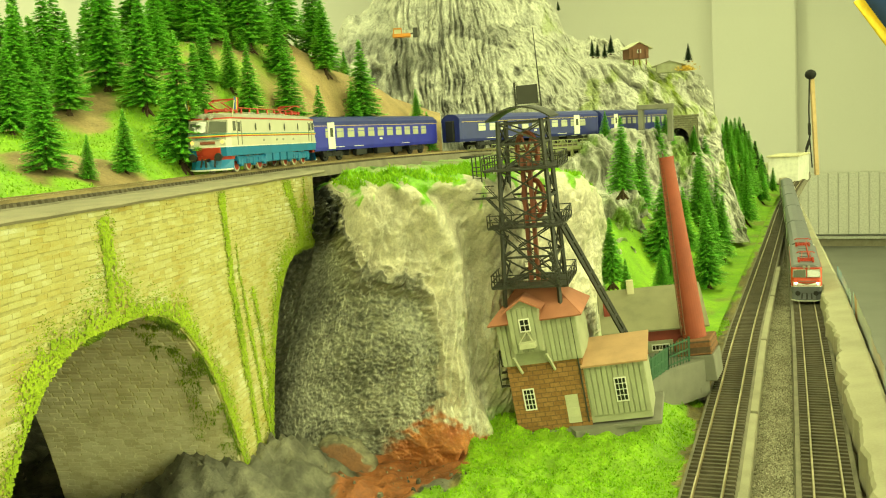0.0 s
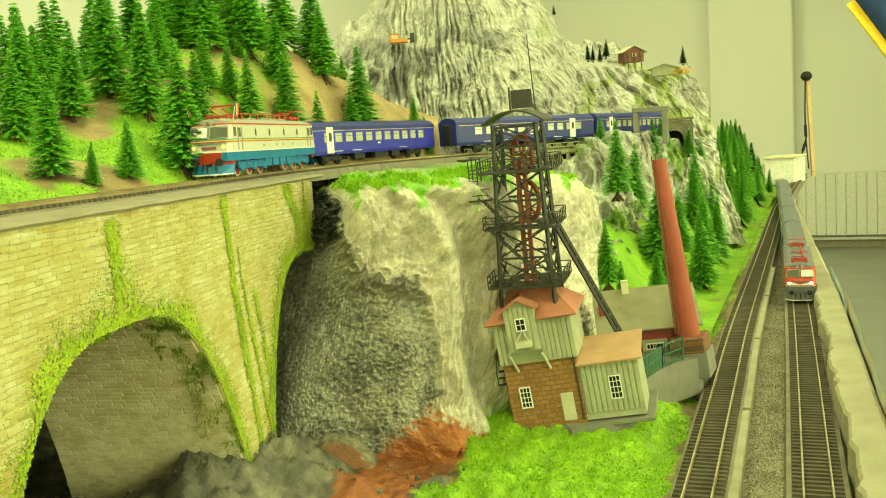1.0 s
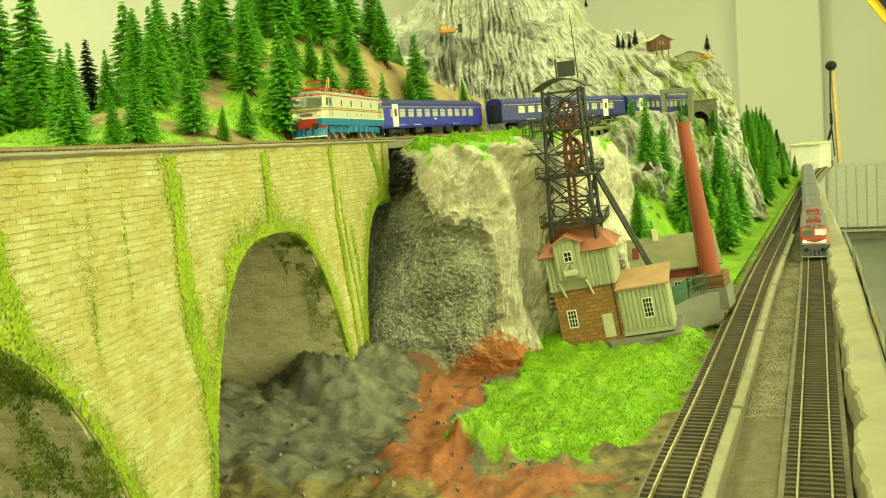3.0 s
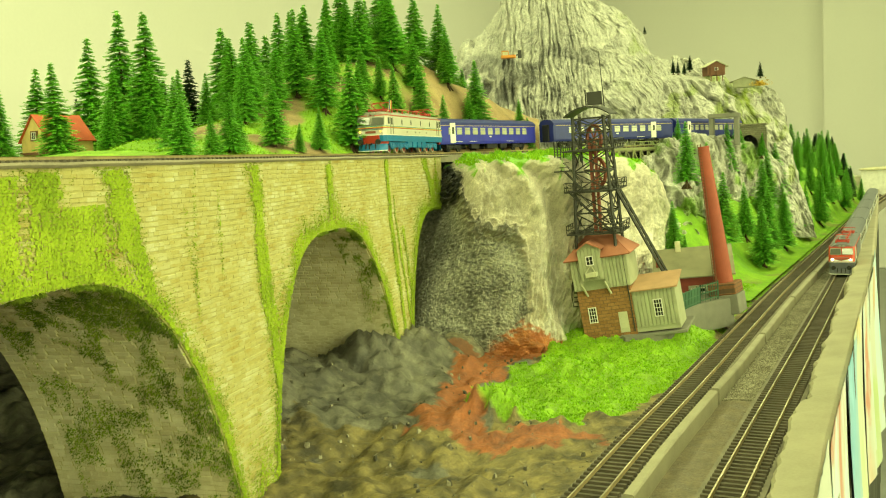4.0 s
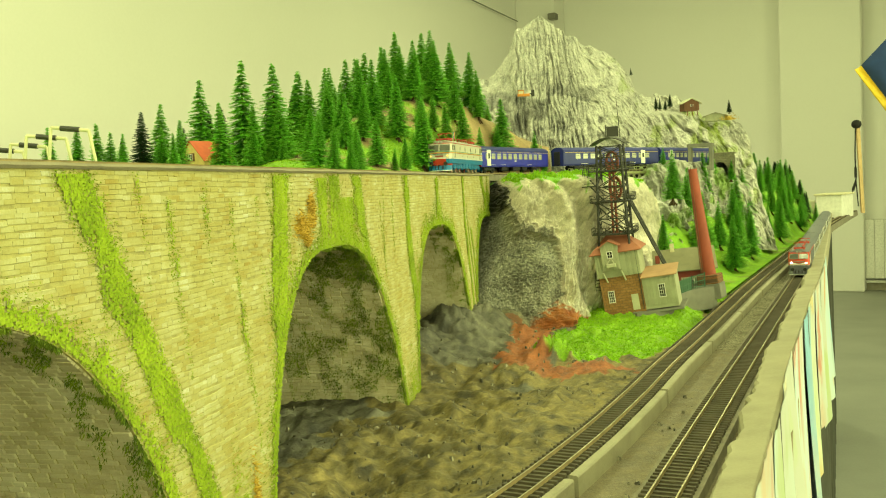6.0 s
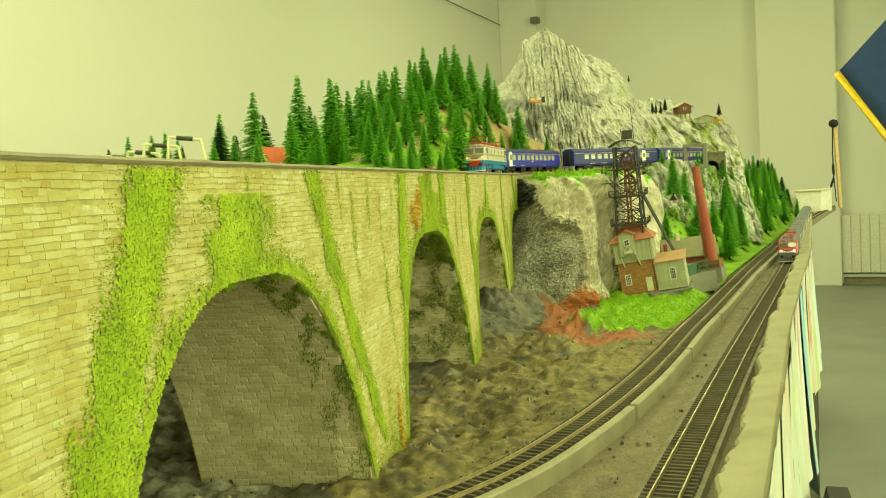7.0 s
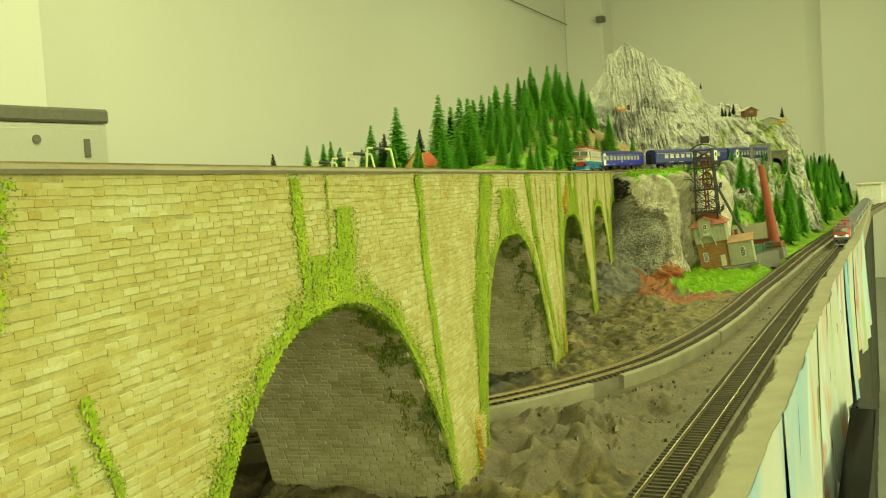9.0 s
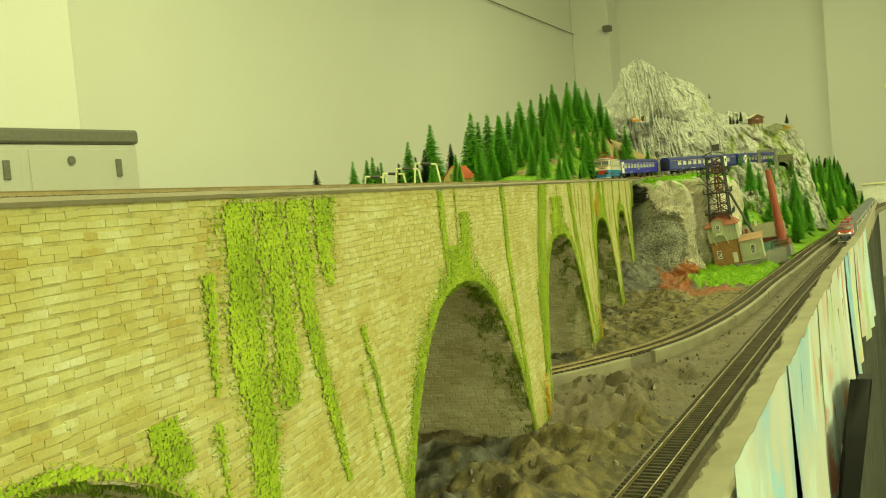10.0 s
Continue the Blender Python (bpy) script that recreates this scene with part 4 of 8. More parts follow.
# moss: short flock fibres round the arches and in streaks down the front
# place at the top, half width, top z, lowest z, strength, sideways run per metre down
STREAKS = [(0.133, 0.008, 1.17, 1.09, 1.0, 0.62), (0.158, 0.012, 1.14, 1.09, 0.8, 0.3), (0.012, 0.0042, 1.17, 0.97, 1.0, 0.10), (0.028, 0.003, 1.13, 0.97, 0.7, 0.18), (0.05, 0.005, 1.10, 0.96, 0.6, 0.15), (-0.127, 0.007, 1.16, 1.10, 1.0, 0.0), (-0.252, 0.0085, 1.17, 0.95, 1.1, 0.06), (-0.325, 0.004, 1.165, 1.03, 0.45, -0.1), (-0.338, 0.004, 1.14, 1.0, 0.4, 0.1), (-0.30, 0.003, 1.15, 1.06, 0.3, 0.0),
           (-0.550, 0.014, 1.17, 0.97, 1.1, -0.16), (-0.478, 0.009, 1.16, 1.09, 1.0, 0.0), (-0.452, 0.012, 1.165, 1.09, 1.0, 0.0), (-0.403, 0.010, 1.168, 1.08, 1.1, 0.35), (-0.43, 0.03, 1.145, 1.09, 0.8, 0.0), (-0.588, 0.005, 1.15, 1.05, 0.35, 0.0), (-0.625, 0.006, 1.15, 1.0, 0.4, 0.1), (-0.655, 0.005, 1.16, 1.08, 0.4, 0.1), (-0.69, 0.005, 1.15, 1.06, 0.4, 0.1), (-0.718, 0.005, 1.165, 1.10, 0.45, 0.1),
           (-0.942, 0.020, 1.17, 1.0, 1.2, -0.5), (-0.768, 0.0115, 1.17, 0.98, 1.2, 0.55), (-0.868, 0.036, 1.150, 1.10, 1.0, 0.0), (-0.895, 0.02, 1.135, 1.09, 0.9, 0.0), (-1.130, 0.0065, 1.17, 0.97, 1.1, 0.12), (-1.118, 0.004, 1.12, 1.0, 0.5, 0.1), (-1.304, 0.006, 1.168, 1.08, 0.9, 0.12), (-1.252, 0.013, 1.148, 1.09, 1.0, 0.0), (-1.285, 0.010, 1.128, 1.08, 0.9, 0.0),
           (-1.552, 0.014, 1.165, 1.06, 0.85, 0.02), (-1.530, 0.016, 1.166, 1.09, 0.85, 0.05), (-1.505, 0.017, 1.163, 1.125, 0.85, 0.1), (-1.480, 0.014, 1.163, 1.128, 0.85, 0.0), (-1.574, 0.005, 1.14, 1.105, 0.8, -0.05), (-1.578, 0.004, 1.095, 1.06, 0.6, 0.0), (-1.522, 0.006, 1.13, 1.10, 0.6, 0.2), (-1.506, 0.007, 1.14, 1.05, 0.9, 0.24), (-1.447, 0.0035, 1.105, 1.03, 0.8, 0.33), (-1.455, 0.003, 1.09, 1.04, 0.5, 0.2), (-1.553, 0.012, 1.085, 1.05, 1.0, 0.0), (-1.606, 0.012, 1.103, 1.088, 0.9, 0.5)]
ARCH_ROWS = np.array(ARCHES)


def moss_at(s, z):
    """How much moss lies on the front, for arrays of places."""
    k = (np.abs(ARCH_ROWS[None, :, 0] - s[:, None]) / ARCH_ROWS[None, :, 1]).argmin(1)
    c, a, p = ARCH_ROWS[k].T
    inside = np.abs(s - c) / a
    drop = 0.073 * inside ** p + 0.03 * np.minimum(inside / 1.3, 3.0) ** 14 + np.where(c < -1.0, 0.006, 0.0) + np.where(c < -1.5, 0.004, 0.0)
    above = z - np.maximum(APEX_Z - drop, 0.93)
    fine = 0.55 * anoise(s * 230, z * 60, 1) + 0.35 * anoise(s * 420, z * 260, 3)
    broad = 0.9 * anoise(s * 50, z * 20, 5)
    jitter = 0.55 * fine + 0.55 * broad
    slope = np.hypot(1, 0.073 * p * inside ** (p - 1) / a)
    band = np.where(c > -1.5, np.where(s < c, 0.0175, 0.0155), 0.005)
    amount = 1.1 - above / slope / band + 0.8 * jitter
    for at, wide, top, low, full, run in STREAKS:
        near = np.flatnonzero((np.abs(s - at) < 0.15) & (z > low) & (z < top + 0.002))
        if not len(near):
            continue
        zz = z[near]
        reach = 1.0 - np.abs(s[near] - at - run * (top - zz) + 0.4 * wide * broad[near]) / (wide * (0.45 + 0.55 * np.clip((zz - low) / 0.04, 0, 1)) * 1.45)
        value = reach * (0.5 + full) + 1.25 * jitter[near] - (0.5 if full < 0.6 else 0.0)
        amount[near] = np.maximum(amount[near], value)
    # the moss rises to a point over each crown
    high = np.where(c > -1.0, 0.042, 0.02)
    crown = 1.0 - np.abs(s - c) / (0.05 * np.maximum(0.05, 1 - (z - APEX_Z) / high))
    amount = np.where((z > APEX_Z - 0.02) & (c > -1.5), np.maximum(amount, 0.9 * crown + 0.8 * jitter), amount)
    return np.where(above < 0, -9.0, amount)


def face_points(s, off, z):
    """Arrays of places on the front: along it, out of it, height."""
    return np.stack([FACE0.x + FACE_D.x * s + FACE_N.x * off, FACE0.y + FACE_D.y * s + FACE_N.y * off, z + 0 * s], -1)


def tufts(roots, lean, side):
    return np.stack([roots - side, roots + side, roots + lean], 1)


def batter_at(z):
    return 0.05 * np.maximum(0.0, 1.112 - z)


def build_moss():
    rnd = np.random.RandomState(9)
    along, out, up = np.array(D3), np.array(N3), np.array((0, 0, 1.0))

    def mix3(n, a, b, c):
        return along * rnd.uniform(*a, n)[:, None] + up * rnd.uniform(*b, n)[:, None] + out * rnd.uniform(*c, n)[:, None]

    s, z = rnd.uniform(-1.75, S1 - 0.005, 900000), rnd.uniform(0.93, DECK_Z - 0.0005, 900000)
    amount = moss_at(s, z)
    keep = rnd.random_sample(len(s)) < 0.9 * astep(-0.25, 0.95, amount)
    s, z = s[keep], z[keep]
    n = len(s)
    lean = mix3(n, (-1, 1), (-1.2, 0.6), (0.3, 1.2))
    lean *= (rnd.uniform(0.0005, 0.0013, n) / np.linalg.norm(lean, axis=1))[:, None]
    side = mix3(n, (-1, 1), (-1, 1), (-0.2, 0.2))
    side *= (0.00034 / np.linalg.norm(side, axis=1))[:, None]
    tagged(part("moss", scatter_mesh("moss", tufts(face_points(s, batter_at(z) + 0.0005, z), lean, side)), M["moss"], viaduct, "bright green flock moss round the arches"), kind="stuff")
    # a thin felt under the fibres
    step_s = 0.0013
    gs, gz = np.meshgrid(np.arange(-1.75, S1 - 0.01, step_s), np.arange(0.931, DECK_Z - 0.0025, step_s))
    gs, gz = gs.ravel(), gz.ravel()
    keep = moss_at(gs, gz) > 0.68 + rnd.uniform(-0.25, 0.25, len(gs))
    gs, gz = gs[keep], gz[keep]
    n = len(gs)
    quad = [face_points(gs + du + rnd.uniform(-0.0004, 0.0004, n), batter_at(gz) + 0.0009 + rnd.uniform(-0.0001, 0.0003, n), gz + dz + rnd.uniform(-0.0004, 0.0004, n)) for du, dz in ((0, 0), (step_s, 0), (step_s, step_s), (0, step_s))]
    tagged(part("moss_felt", scatter_mesh("moss_felt", np.stack(quad, 1)), M["moss"], viaduct, "thin green felt of moss on the stones"), kind="stuff")
    # shaggy moss just inside the far jambs
    shaggy = []
    for c, a, p in ARCHES:
        n = 16000
        k = rnd.uniform(-0.25, 1.25, n)
        s = c + a * k
        inside = np.abs(k)
        z = APEX_Z - (0.073 * inside ** p + 0.03 * (inside / 1.3) ** 14 + (0.006 if c < -1.0 else 0.0) + (0.004 if c < -1.5 else 0.0))
        depth = rnd.random_sample(n) ** 1.8 * np.where(k > 0.1, 0.026, 0.007)
        keep = (z > BASE_Z + 0.01) & (s < S1 - 0.005) & (anoise(s * 50, z * 50, depth * 90) + 0.5 * anoise(s * 150, z * 150, depth * 200) > -0.12 + depth * 12)
        k, s, z, depth = k[keep], s[keep], z[keep], depth[keep]
        n = len(s)
        inward = along * (np.where(k > 0, -1, 1) * np.abs(k))[:, None] + up * -0.6
        lean = inward * rnd.uniform(0.3, 1.2, n)[:, None] + mix3(n, (-0.2, 0.2), (-0.7, 0.3), (-0.3, 0.9))
        lean *= (rnd.uniform(0.001, 0.0034, n) / np.maximum(1e-3, np.linalg.norm(lean, axis=1)))[:, None]
        side = mix3(n, (-0.2, 0.2), (-1, 1), (-1, 1))
        side *= (0.0005 / np.maximum(1e-3, np.linalg.norm(side, axis=1)))[:, None]
        shaggy.append(tufts(face_points(s, batter_at(z) - depth, z), lean, side))
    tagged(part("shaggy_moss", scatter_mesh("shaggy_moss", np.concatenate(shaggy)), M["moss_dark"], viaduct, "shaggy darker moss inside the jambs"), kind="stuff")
    # dark green blotches on the lining of the mossiest arch
    s = -0.455 + rnd.uniform(0.0, 0.155, 80000)
    inside = np.abs(s + 0.455) / 0.120
    z = APEX_Z - 0.073 * inside ** 3.0 - 0.03 * (inside / 1.3) ** 14
    depth = rnd.uniform(0.0, 0.105, 80000)
    keep = (z > BASE_Z) & (anoise(s * 30, z * 40, depth * 55) + 0.6 * anoise(s * 90, z * 90, depth * 160) + rnd.uniform(-0.25, 0.25, 80000) > 0.08)
    s, z, depth = s[keep], z[keep], depth[keep]
    n = len(s)
    lean = mix3(n, (-1.5, 0.1), (-1, 0.3), (-0.6, 0.6)) * 0.0014
    side = mix3(n, (-0.2, 0.2), (-1, 1), (-1, 1)) * 0.0006
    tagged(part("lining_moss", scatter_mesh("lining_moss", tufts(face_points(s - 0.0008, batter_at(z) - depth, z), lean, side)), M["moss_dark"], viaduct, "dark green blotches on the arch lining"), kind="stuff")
    # tufts of straw
    straw = []
    for s0, z0, ws, wz, n in ((-0.502, 1.140, 0.006, 0.012, 700), (-0.520, 1.131, 0.012, 0.008, 700), (-0.512, 1.122, 0.006, 0.006, 300), (-0.625, 0.975, 0.004, 0.03, 700), (-1.045, 0.975, 0.005, 0.024, 900)):
        s, z = s0 + rnd.normal(0, 0.5, n) * ws, z0 + rnd.normal(0, 0.5, n) * wz
        straw.append(tufts(face_points(s, batter_at(z) + 0.001, z), mix3(n, (-1, 1), (-1, 0.8), (0.4, 1.5)) * rnd.uniform(0.0015, 0.003, n)[:, None], mix3(n, (-1, 1), (-1, 1), (0, 0.01)) * 0.0006))
    tagged(part("straw_tuft", scatter_mesh("straw_tuft", np.concatenate(straw)), M["straw"], viaduct, "ochre straw tufts stuck to the stones"), kind="stuff")


build_moss()
# ---- tracks ----
def build_track(name, pts, gauge, rail_h, top_z, label, sleeper, bed):
    """Rails, sleepers every step of the line, and the strip they lie on. top_z: height of the rail heads."""
    track = thing(name, label, "railway track", kind="structure")
    rails = [Soup(), Soup()]
    heads = [Soup(), Soup()]
    sleepers, strip = Soup(), Soup()
    n = len(pts)
    dirs = [(pts[min(n - 1, i + 1)] - pts[max(0, i - 1)]).normalized() for i in range(n)]
    sl, sw, sh = sleeper
    for k in (0, 1):
        sign = (-1, 1)[k]
        for i in range(n - 1):
            ring = []
            for q in (i, i + 1):
                side = Vector((dirs[q].y, -dirs[q].x, 0))
                c = pts[q] + side * sign * gauge / 2 + Vector((0, 0, top_z))
                ring.append([c + side * (o * rail_h * 0.22) + Vector((0, 0, h)) for o, h in ((-1.4, -rail_h), (-0.7, -rail_h * 0.25), (-0.9, 0), (0.9, 0), (0.7, -rail_h * 0.25), (1.4, -rail_h))])
            for j in range(5):
                (heads if j == 2 else rails)[k].face(ring[0][j], ring[1][j], ring[1][j + 1], ring[0][j + 1])
    for i in range(n):
        d, side = dirs[i], Vector((dirs[i].y, -dirs[i].x, 0))
        c = pts[i] + Vector((0, 0, top_z - rail_h - sh))
        low = [c + side * (a * sl / 2) + d * (b * sw / 2) for a, b in ((-1, -1), (1, -1), (1, 1), (-1, 1))]
        high = [c + Vector((0, 0, sh * 1.15)) + side * (a * sl / 2 * 0.97) + d * (b * sw / 2 * 0.8) for a, b in ((-1, -1), (1, -1), (1, 1), (-1, 1))]
        sleepers.block(low, high)
    wide, drop, lower = bed
    for i in range(0, n - 1, 2):
        ring = []
        for q in (i, min(n - 1, i + 2)):
            side = Vector((dirs[q].y, -dirs[q].x, 0))
            ring.append([pts[q] + side * o + Vector((0, 0, z)) for o, z in ((-wide / 2 - 0.002, lower), (-wide / 2, drop), (wide / 2, drop), (wide / 2 + 0.002, lower))])
        for j in range(3):
            strip.face(ring[0][j], ring[1][j], ring[1][j + 1], ring[0][j + 1])
    for k in (0, 1):
        rail = part("rail", rails[k].mesh("rail"), M["rail"], track)
        part("rail_head", heads[k].mesh("rail_head"), M["rail_top"], rail, "worn bright rail head")
    tagged(part("sleeper", sleepers.mesh("sleeper"), M["rubber_track"], track, "dark brown moulded sleepers"), kind="stuff")
    part("roadbed", strip.mesh("roadbed"), M["roadbed"], track, "thin brown roadbed")
    return track


build_track("main_track", RIGHT_PTS, 0.0165, 0.0025, 0.9720, "straight model railway track with brown sleepers", (0.030, 0.0034, 0.0022), (0.036, 0.9674, 0.950))
build_track("curved_track", LEFT_PTS, 0.0165, 0.0025, 0.9760, "curving model railway track on a grey plastic trestle", (0.030, 0.0034, 0.0022), (0.034, 0.9714, 0.952))
build_track("upper_track", UPPER_PTS, 0.0158, 0.0020, 1.1722, "model railway track along the viaduct deck", (0.028, 0.0028, 0.0016), (0.032, 1.1688, 1.160))

# pale plastic kerb of the curved track's trestle, in segments
def build_kerb():
    kerb = thing("track_trestle", "pale grey plastic trestle edge in segments", "trestle", kind="structure")
    M["trestle"] = surface("grey_plastic", shades((0.31, 0.285, 0.195), 0.8, 1.15), 40, 700, 0.6, 0.1)
    n = len(LEFT_PTS)
    start = 8
    while start < n - 60 and LEFT_PTS[start].y < 1.2:
        stop = min(n - 2, start + 34)
        bm = bmesh.new()
        rows = []
        for i in range(start, stop + 1):
            d = (LEFT_PTS[i + 1] - LEFT_PTS[i - 1]).normalized()
            side = Vector((d.y, -d.x, 0))
            base = LEFT_PTS[i]
            sunk = 0.0025 * step(0.35, 0.5, base.y)
            rows.append([bm.verts.new(base + side * o + Vector((0, 0, z - sunk))) for o, z in ((0.0165, 0.9735), (0.0215, 0.9735), (0.0225, 0.9725), (0.0225, 0.956), (0.0165, 0.956))])
        for a, b in zip(rows, rows[1:]):
            for j in range(4):
                bm.faces.new((a[j], b[j], b[j + 1], a[j + 1]))
        for r in (rows[0], rows[-1]):
            bm.faces.new(r)
        part("segment", bm, M["trestle"], kerb)
        start = stop + (6 if LEFT_PTS[stop].y < -0.3 else 1)


build_kerb()
# ---- trees ----
def spruce_crown(height, radius, seed, tiers, dense):
    """Tiers of bristly branches round the trunk: the dark inner needles, and tips made paler in place of highlights."""
    rnd = random.Random(seed)
    inner, tips = Soup(), Soup()
    bare = 0.12 * height
    for t in range(tiers):
        k = t / (tiers - 1)
        z = bare + (height - bare) * k ** 0.95
        r = radius * (1 - k) ** 0.9 * rnd.uniform(0.88, 1.08) + 0.025 * radius
        count = max(5, int(dense * (0.3 + 0.7 * (1 - k))))
        turn = rnd.uniform(0, 6.3)
        for b in range(count):
            w = turn + math.tau * b / count + rnd.uniform(-0.2, 0.2)
            length = r * rnd.uniform(0.7, 1.12)
            sag = rnd.uniform(0.20, 0.42)
            out, side = Vector((math.cos(w), math.sin(w), 0)), Vector((-math.sin(w), math.cos(w), 0))
            root = Vector((0, 0, z + 0.02 * height * rnd.uniform(-0.9, 0.9)))

            def at(u):
                return root + out * (length * u) + Vector((0, 0, length * (-sag * u + 0.32 * sag * u * u)))

            rows = 5 + int(6 * length / radius)
            for n in range(rows):
                u0 = 0.12 + 0.88 * n / rows
                a = at(u0)
                reach = (0.035 * height + 0.16 * length) * (1.1 - 0.6 * u0) * rnd.uniform(0.75, 1.15)
                # the tips' highlight is put into a paler needle material
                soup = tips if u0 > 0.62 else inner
                wide = 0.0105 * height
                for sgn in (-1, 1):
                    tip = a + out * (0.55 * reach) + side * (sgn * reach * 0.85) + Vector((0, 0, rnd.uniform(-0.25, 0.15) * reach))
                    soup.face(a - out * wide, a + out * wide + Vector((0, 0, 0.3 * wide)), tip)
                tip = a + out * (0.6 * reach) + side * (0.3 * reach * rnd.uniform(-1, 1)) + Vector((0, 0, 0.42 * reach * rnd.uniform(0.4, 1)))
                soup.face(a - side * wide, a + side * wide, tip)
            tips.face(at(0.85) - side * (0.008 * height), at(0.85) + side * (0.008 * height), at(1.08) + Vector((0, 0, 0.012 * height)))
            inner.face(root, at(0.9) - side * 0.022 * height, at(0.9) + side * 0.022 * height)
    for _ in range(8):
        w = rnd.uniform(0, 6.3)
        tips.face(Vector((0.02 * radius, 0, height * 0.95)), Vector((-0.02 * radius, 0.02 * radius, height * 0.95)), Vector((0.05 * radius * math.cos(w), 0.05 * radius * math.sin(w), height * 1.03)))
    return inner.mesh("crown"), tips.mesh("needle_fringe")


def make_spruce(seed, needles, tip_needles, label, slim=1.0):
    """A spruce one metre tall; copies are scaled to size."""
    tree = thing("spruce_tree", label, "tree", group="model spruces")
    bm = bmesh.new()
    tube(bm, (0, 0, -0.05), (0, 0, 0.75), 0.026, 0.006, 7)
    for k in range(7):
        w = math.tau * k / 7 + seed
        tube(bm, (0, 0, 0.045), (0.085 * math.cos(w), 0.085 * math.sin(w), -0.05), 0.022, 0.012, 5)
    part("trunk", bm, M["bark"], tree)
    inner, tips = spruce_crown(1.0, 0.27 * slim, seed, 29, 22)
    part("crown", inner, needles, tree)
    part("needle_fringe", tips, tip_needles, tree, "flocked branch tips, paler to carry a highlight in the colour")
    return tree


BRIGHT = "bright green model spruce with layered flocked branches"
SPRUCES = [make_spruce(seed, M["spruce"], M["spruce_tip"], BRIGHT, slim) for seed, slim in ((1, 1.0), (2, 0.92), (3, 1.08))]
DARKS = [make_spruce(seed, M["spruce_dark"], M["spruce_dark_tip"], "dark green slender model spruce", slim) for seed, slim in ((11, 0.8), (12, 0.95))]
used = set()


def plant(x, y, z, height, dark=False, tilt=0.0):
    rnd = random.Random(int(x * 9173 + y * 6211 + height * 3001))
    first = rnd.choice(DARKS if dark else SPRUCES)
    m = Matrix.Translation((x, y, z)) @ pose(0, 0, 0, rnd.uniform(-2.5, 2.5), rnd.uniform(-2.5, 2.5) + tilt, rnd.uniform(0, 360)) @ Matrix.Diagonal((height * rnd.uniform(0.93, 1.1), height * rnd.uniform(0.93, 1.1), height, 1))
    if first.name in used:
        return copy_thing(first, m @ Matrix.Diagonal((*(1 / k for k in first.scale), 1)))
    used.add(first.name)
    first.matrix_basis = m
    return first


# x, y, height of the spruces on the hill's front
HILL_TREES = [(-0.214, 0.475, 0.063), (-0.195, 0.487, 0.028), (-0.187, 0.534, 0.042), (-0.171, 0.61, 0.097), (-0.251, 0.614, 0.074), (-0.245, 0.686, 0.098), (-0.21, 0.664, 0.09), (-0.148, 0.767, 0.08), (-0.125, 0.842, 0.081), (-0.102, 0.878, 0.073), (-0.074, 0.959, 0.074), (-0.067, 0.988, 0.1), (-0.168, 0.784, 0.053), (-0.263, 0.545, 0.06), (-0.293, 0.669, 0.072), (-0.177, 0.693, 0.068), (-0.219, 0.747, 0.055), (-0.141, 0.891, 0.072), (-0.008, 1.073, 0.051), (-0.226, 0.383, 0.05), (-0.224, 0.403, 0.042), (-0.272, 0.587, 0.082), (-0.313, 0.578, 0.054), (-0.105, 0.995, 0.086)]
for x, y, h in HILL_TREES:
    plant(x, y, hill_z(x, y) - 0.002, h)
for x, y, h in ((-0.236, 0.305, 0.05), (-0.222, 0.335, 0.038), (-0.262, 0.36, 0.058), (-0.285, 0.43, 0.062)):
    plant(x, y, hill_z(x, y) - 0.002, h)
# x, y and tip height of those on its crest and behind
for x, y, tip in [(-0.154, 0.958, 1.319), (-0.176, 1.042, 1.363), (-0.144, 1.048, 1.298), (-0.206, 0.905, 1.382), (-0.23, 0.887, 1.384), (-0.108, 1.055, 1.268), (-0.091, 1.059, 1.258), (-0.424, 0.975, 1.341), (-0.373, 0.993, 1.355), (-0.319, 1.009, 1.384), (-0.185, 0.764, 1.304), (-0.176, 0.886, 1.323), (-0.238, 0.805, 1.347), (-0.651, 0.535, 1.252), (-0.631, 0.568, 1.255), (-0.625, 0.626, 1.262), (-0.613, 0.632, 1.25), (-0.482, 0.479, 1.242), (-0.559, 0.685, 1.29), (-0.509, 0.724, 1.326), (-0.409, 0.594, 1.331), (-0.346, 0.513, 1.315), (-0.297, 0.626, 1.302)]:
    plant(x, y, hill_z(x, y) - 0.002, max(0.03, tip - hill_z(x, y)))
for x, y, tip in ((-0.233, 0.896, 1.391), (-0.18, 0.93, 1.395), (-0.20, 0.975, 1.40), (-0.26, 0.93, 1.375), (-0.29, 0.90, 1.36), (-0.15, 1.0, 1.385), (-0.122, 1.03, 1.37), (-0.31, 0.86, 1.345), (-0.34, 0.84, 1.33), (-0.25, 0.86, 1.36), (-0.205, 0.855, 1.37), (-0.17, 0.90, 1.375), (-0.36, 0.80, 1.31), (-0.285, 0.82, 1.34), (-0.32, 0.76, 1.32), (-0.39, 0.86, 1.33)):
    plant(x, y, hill_z(x, y) - 0.002, tip + 0.018 - hill_z(x, y))
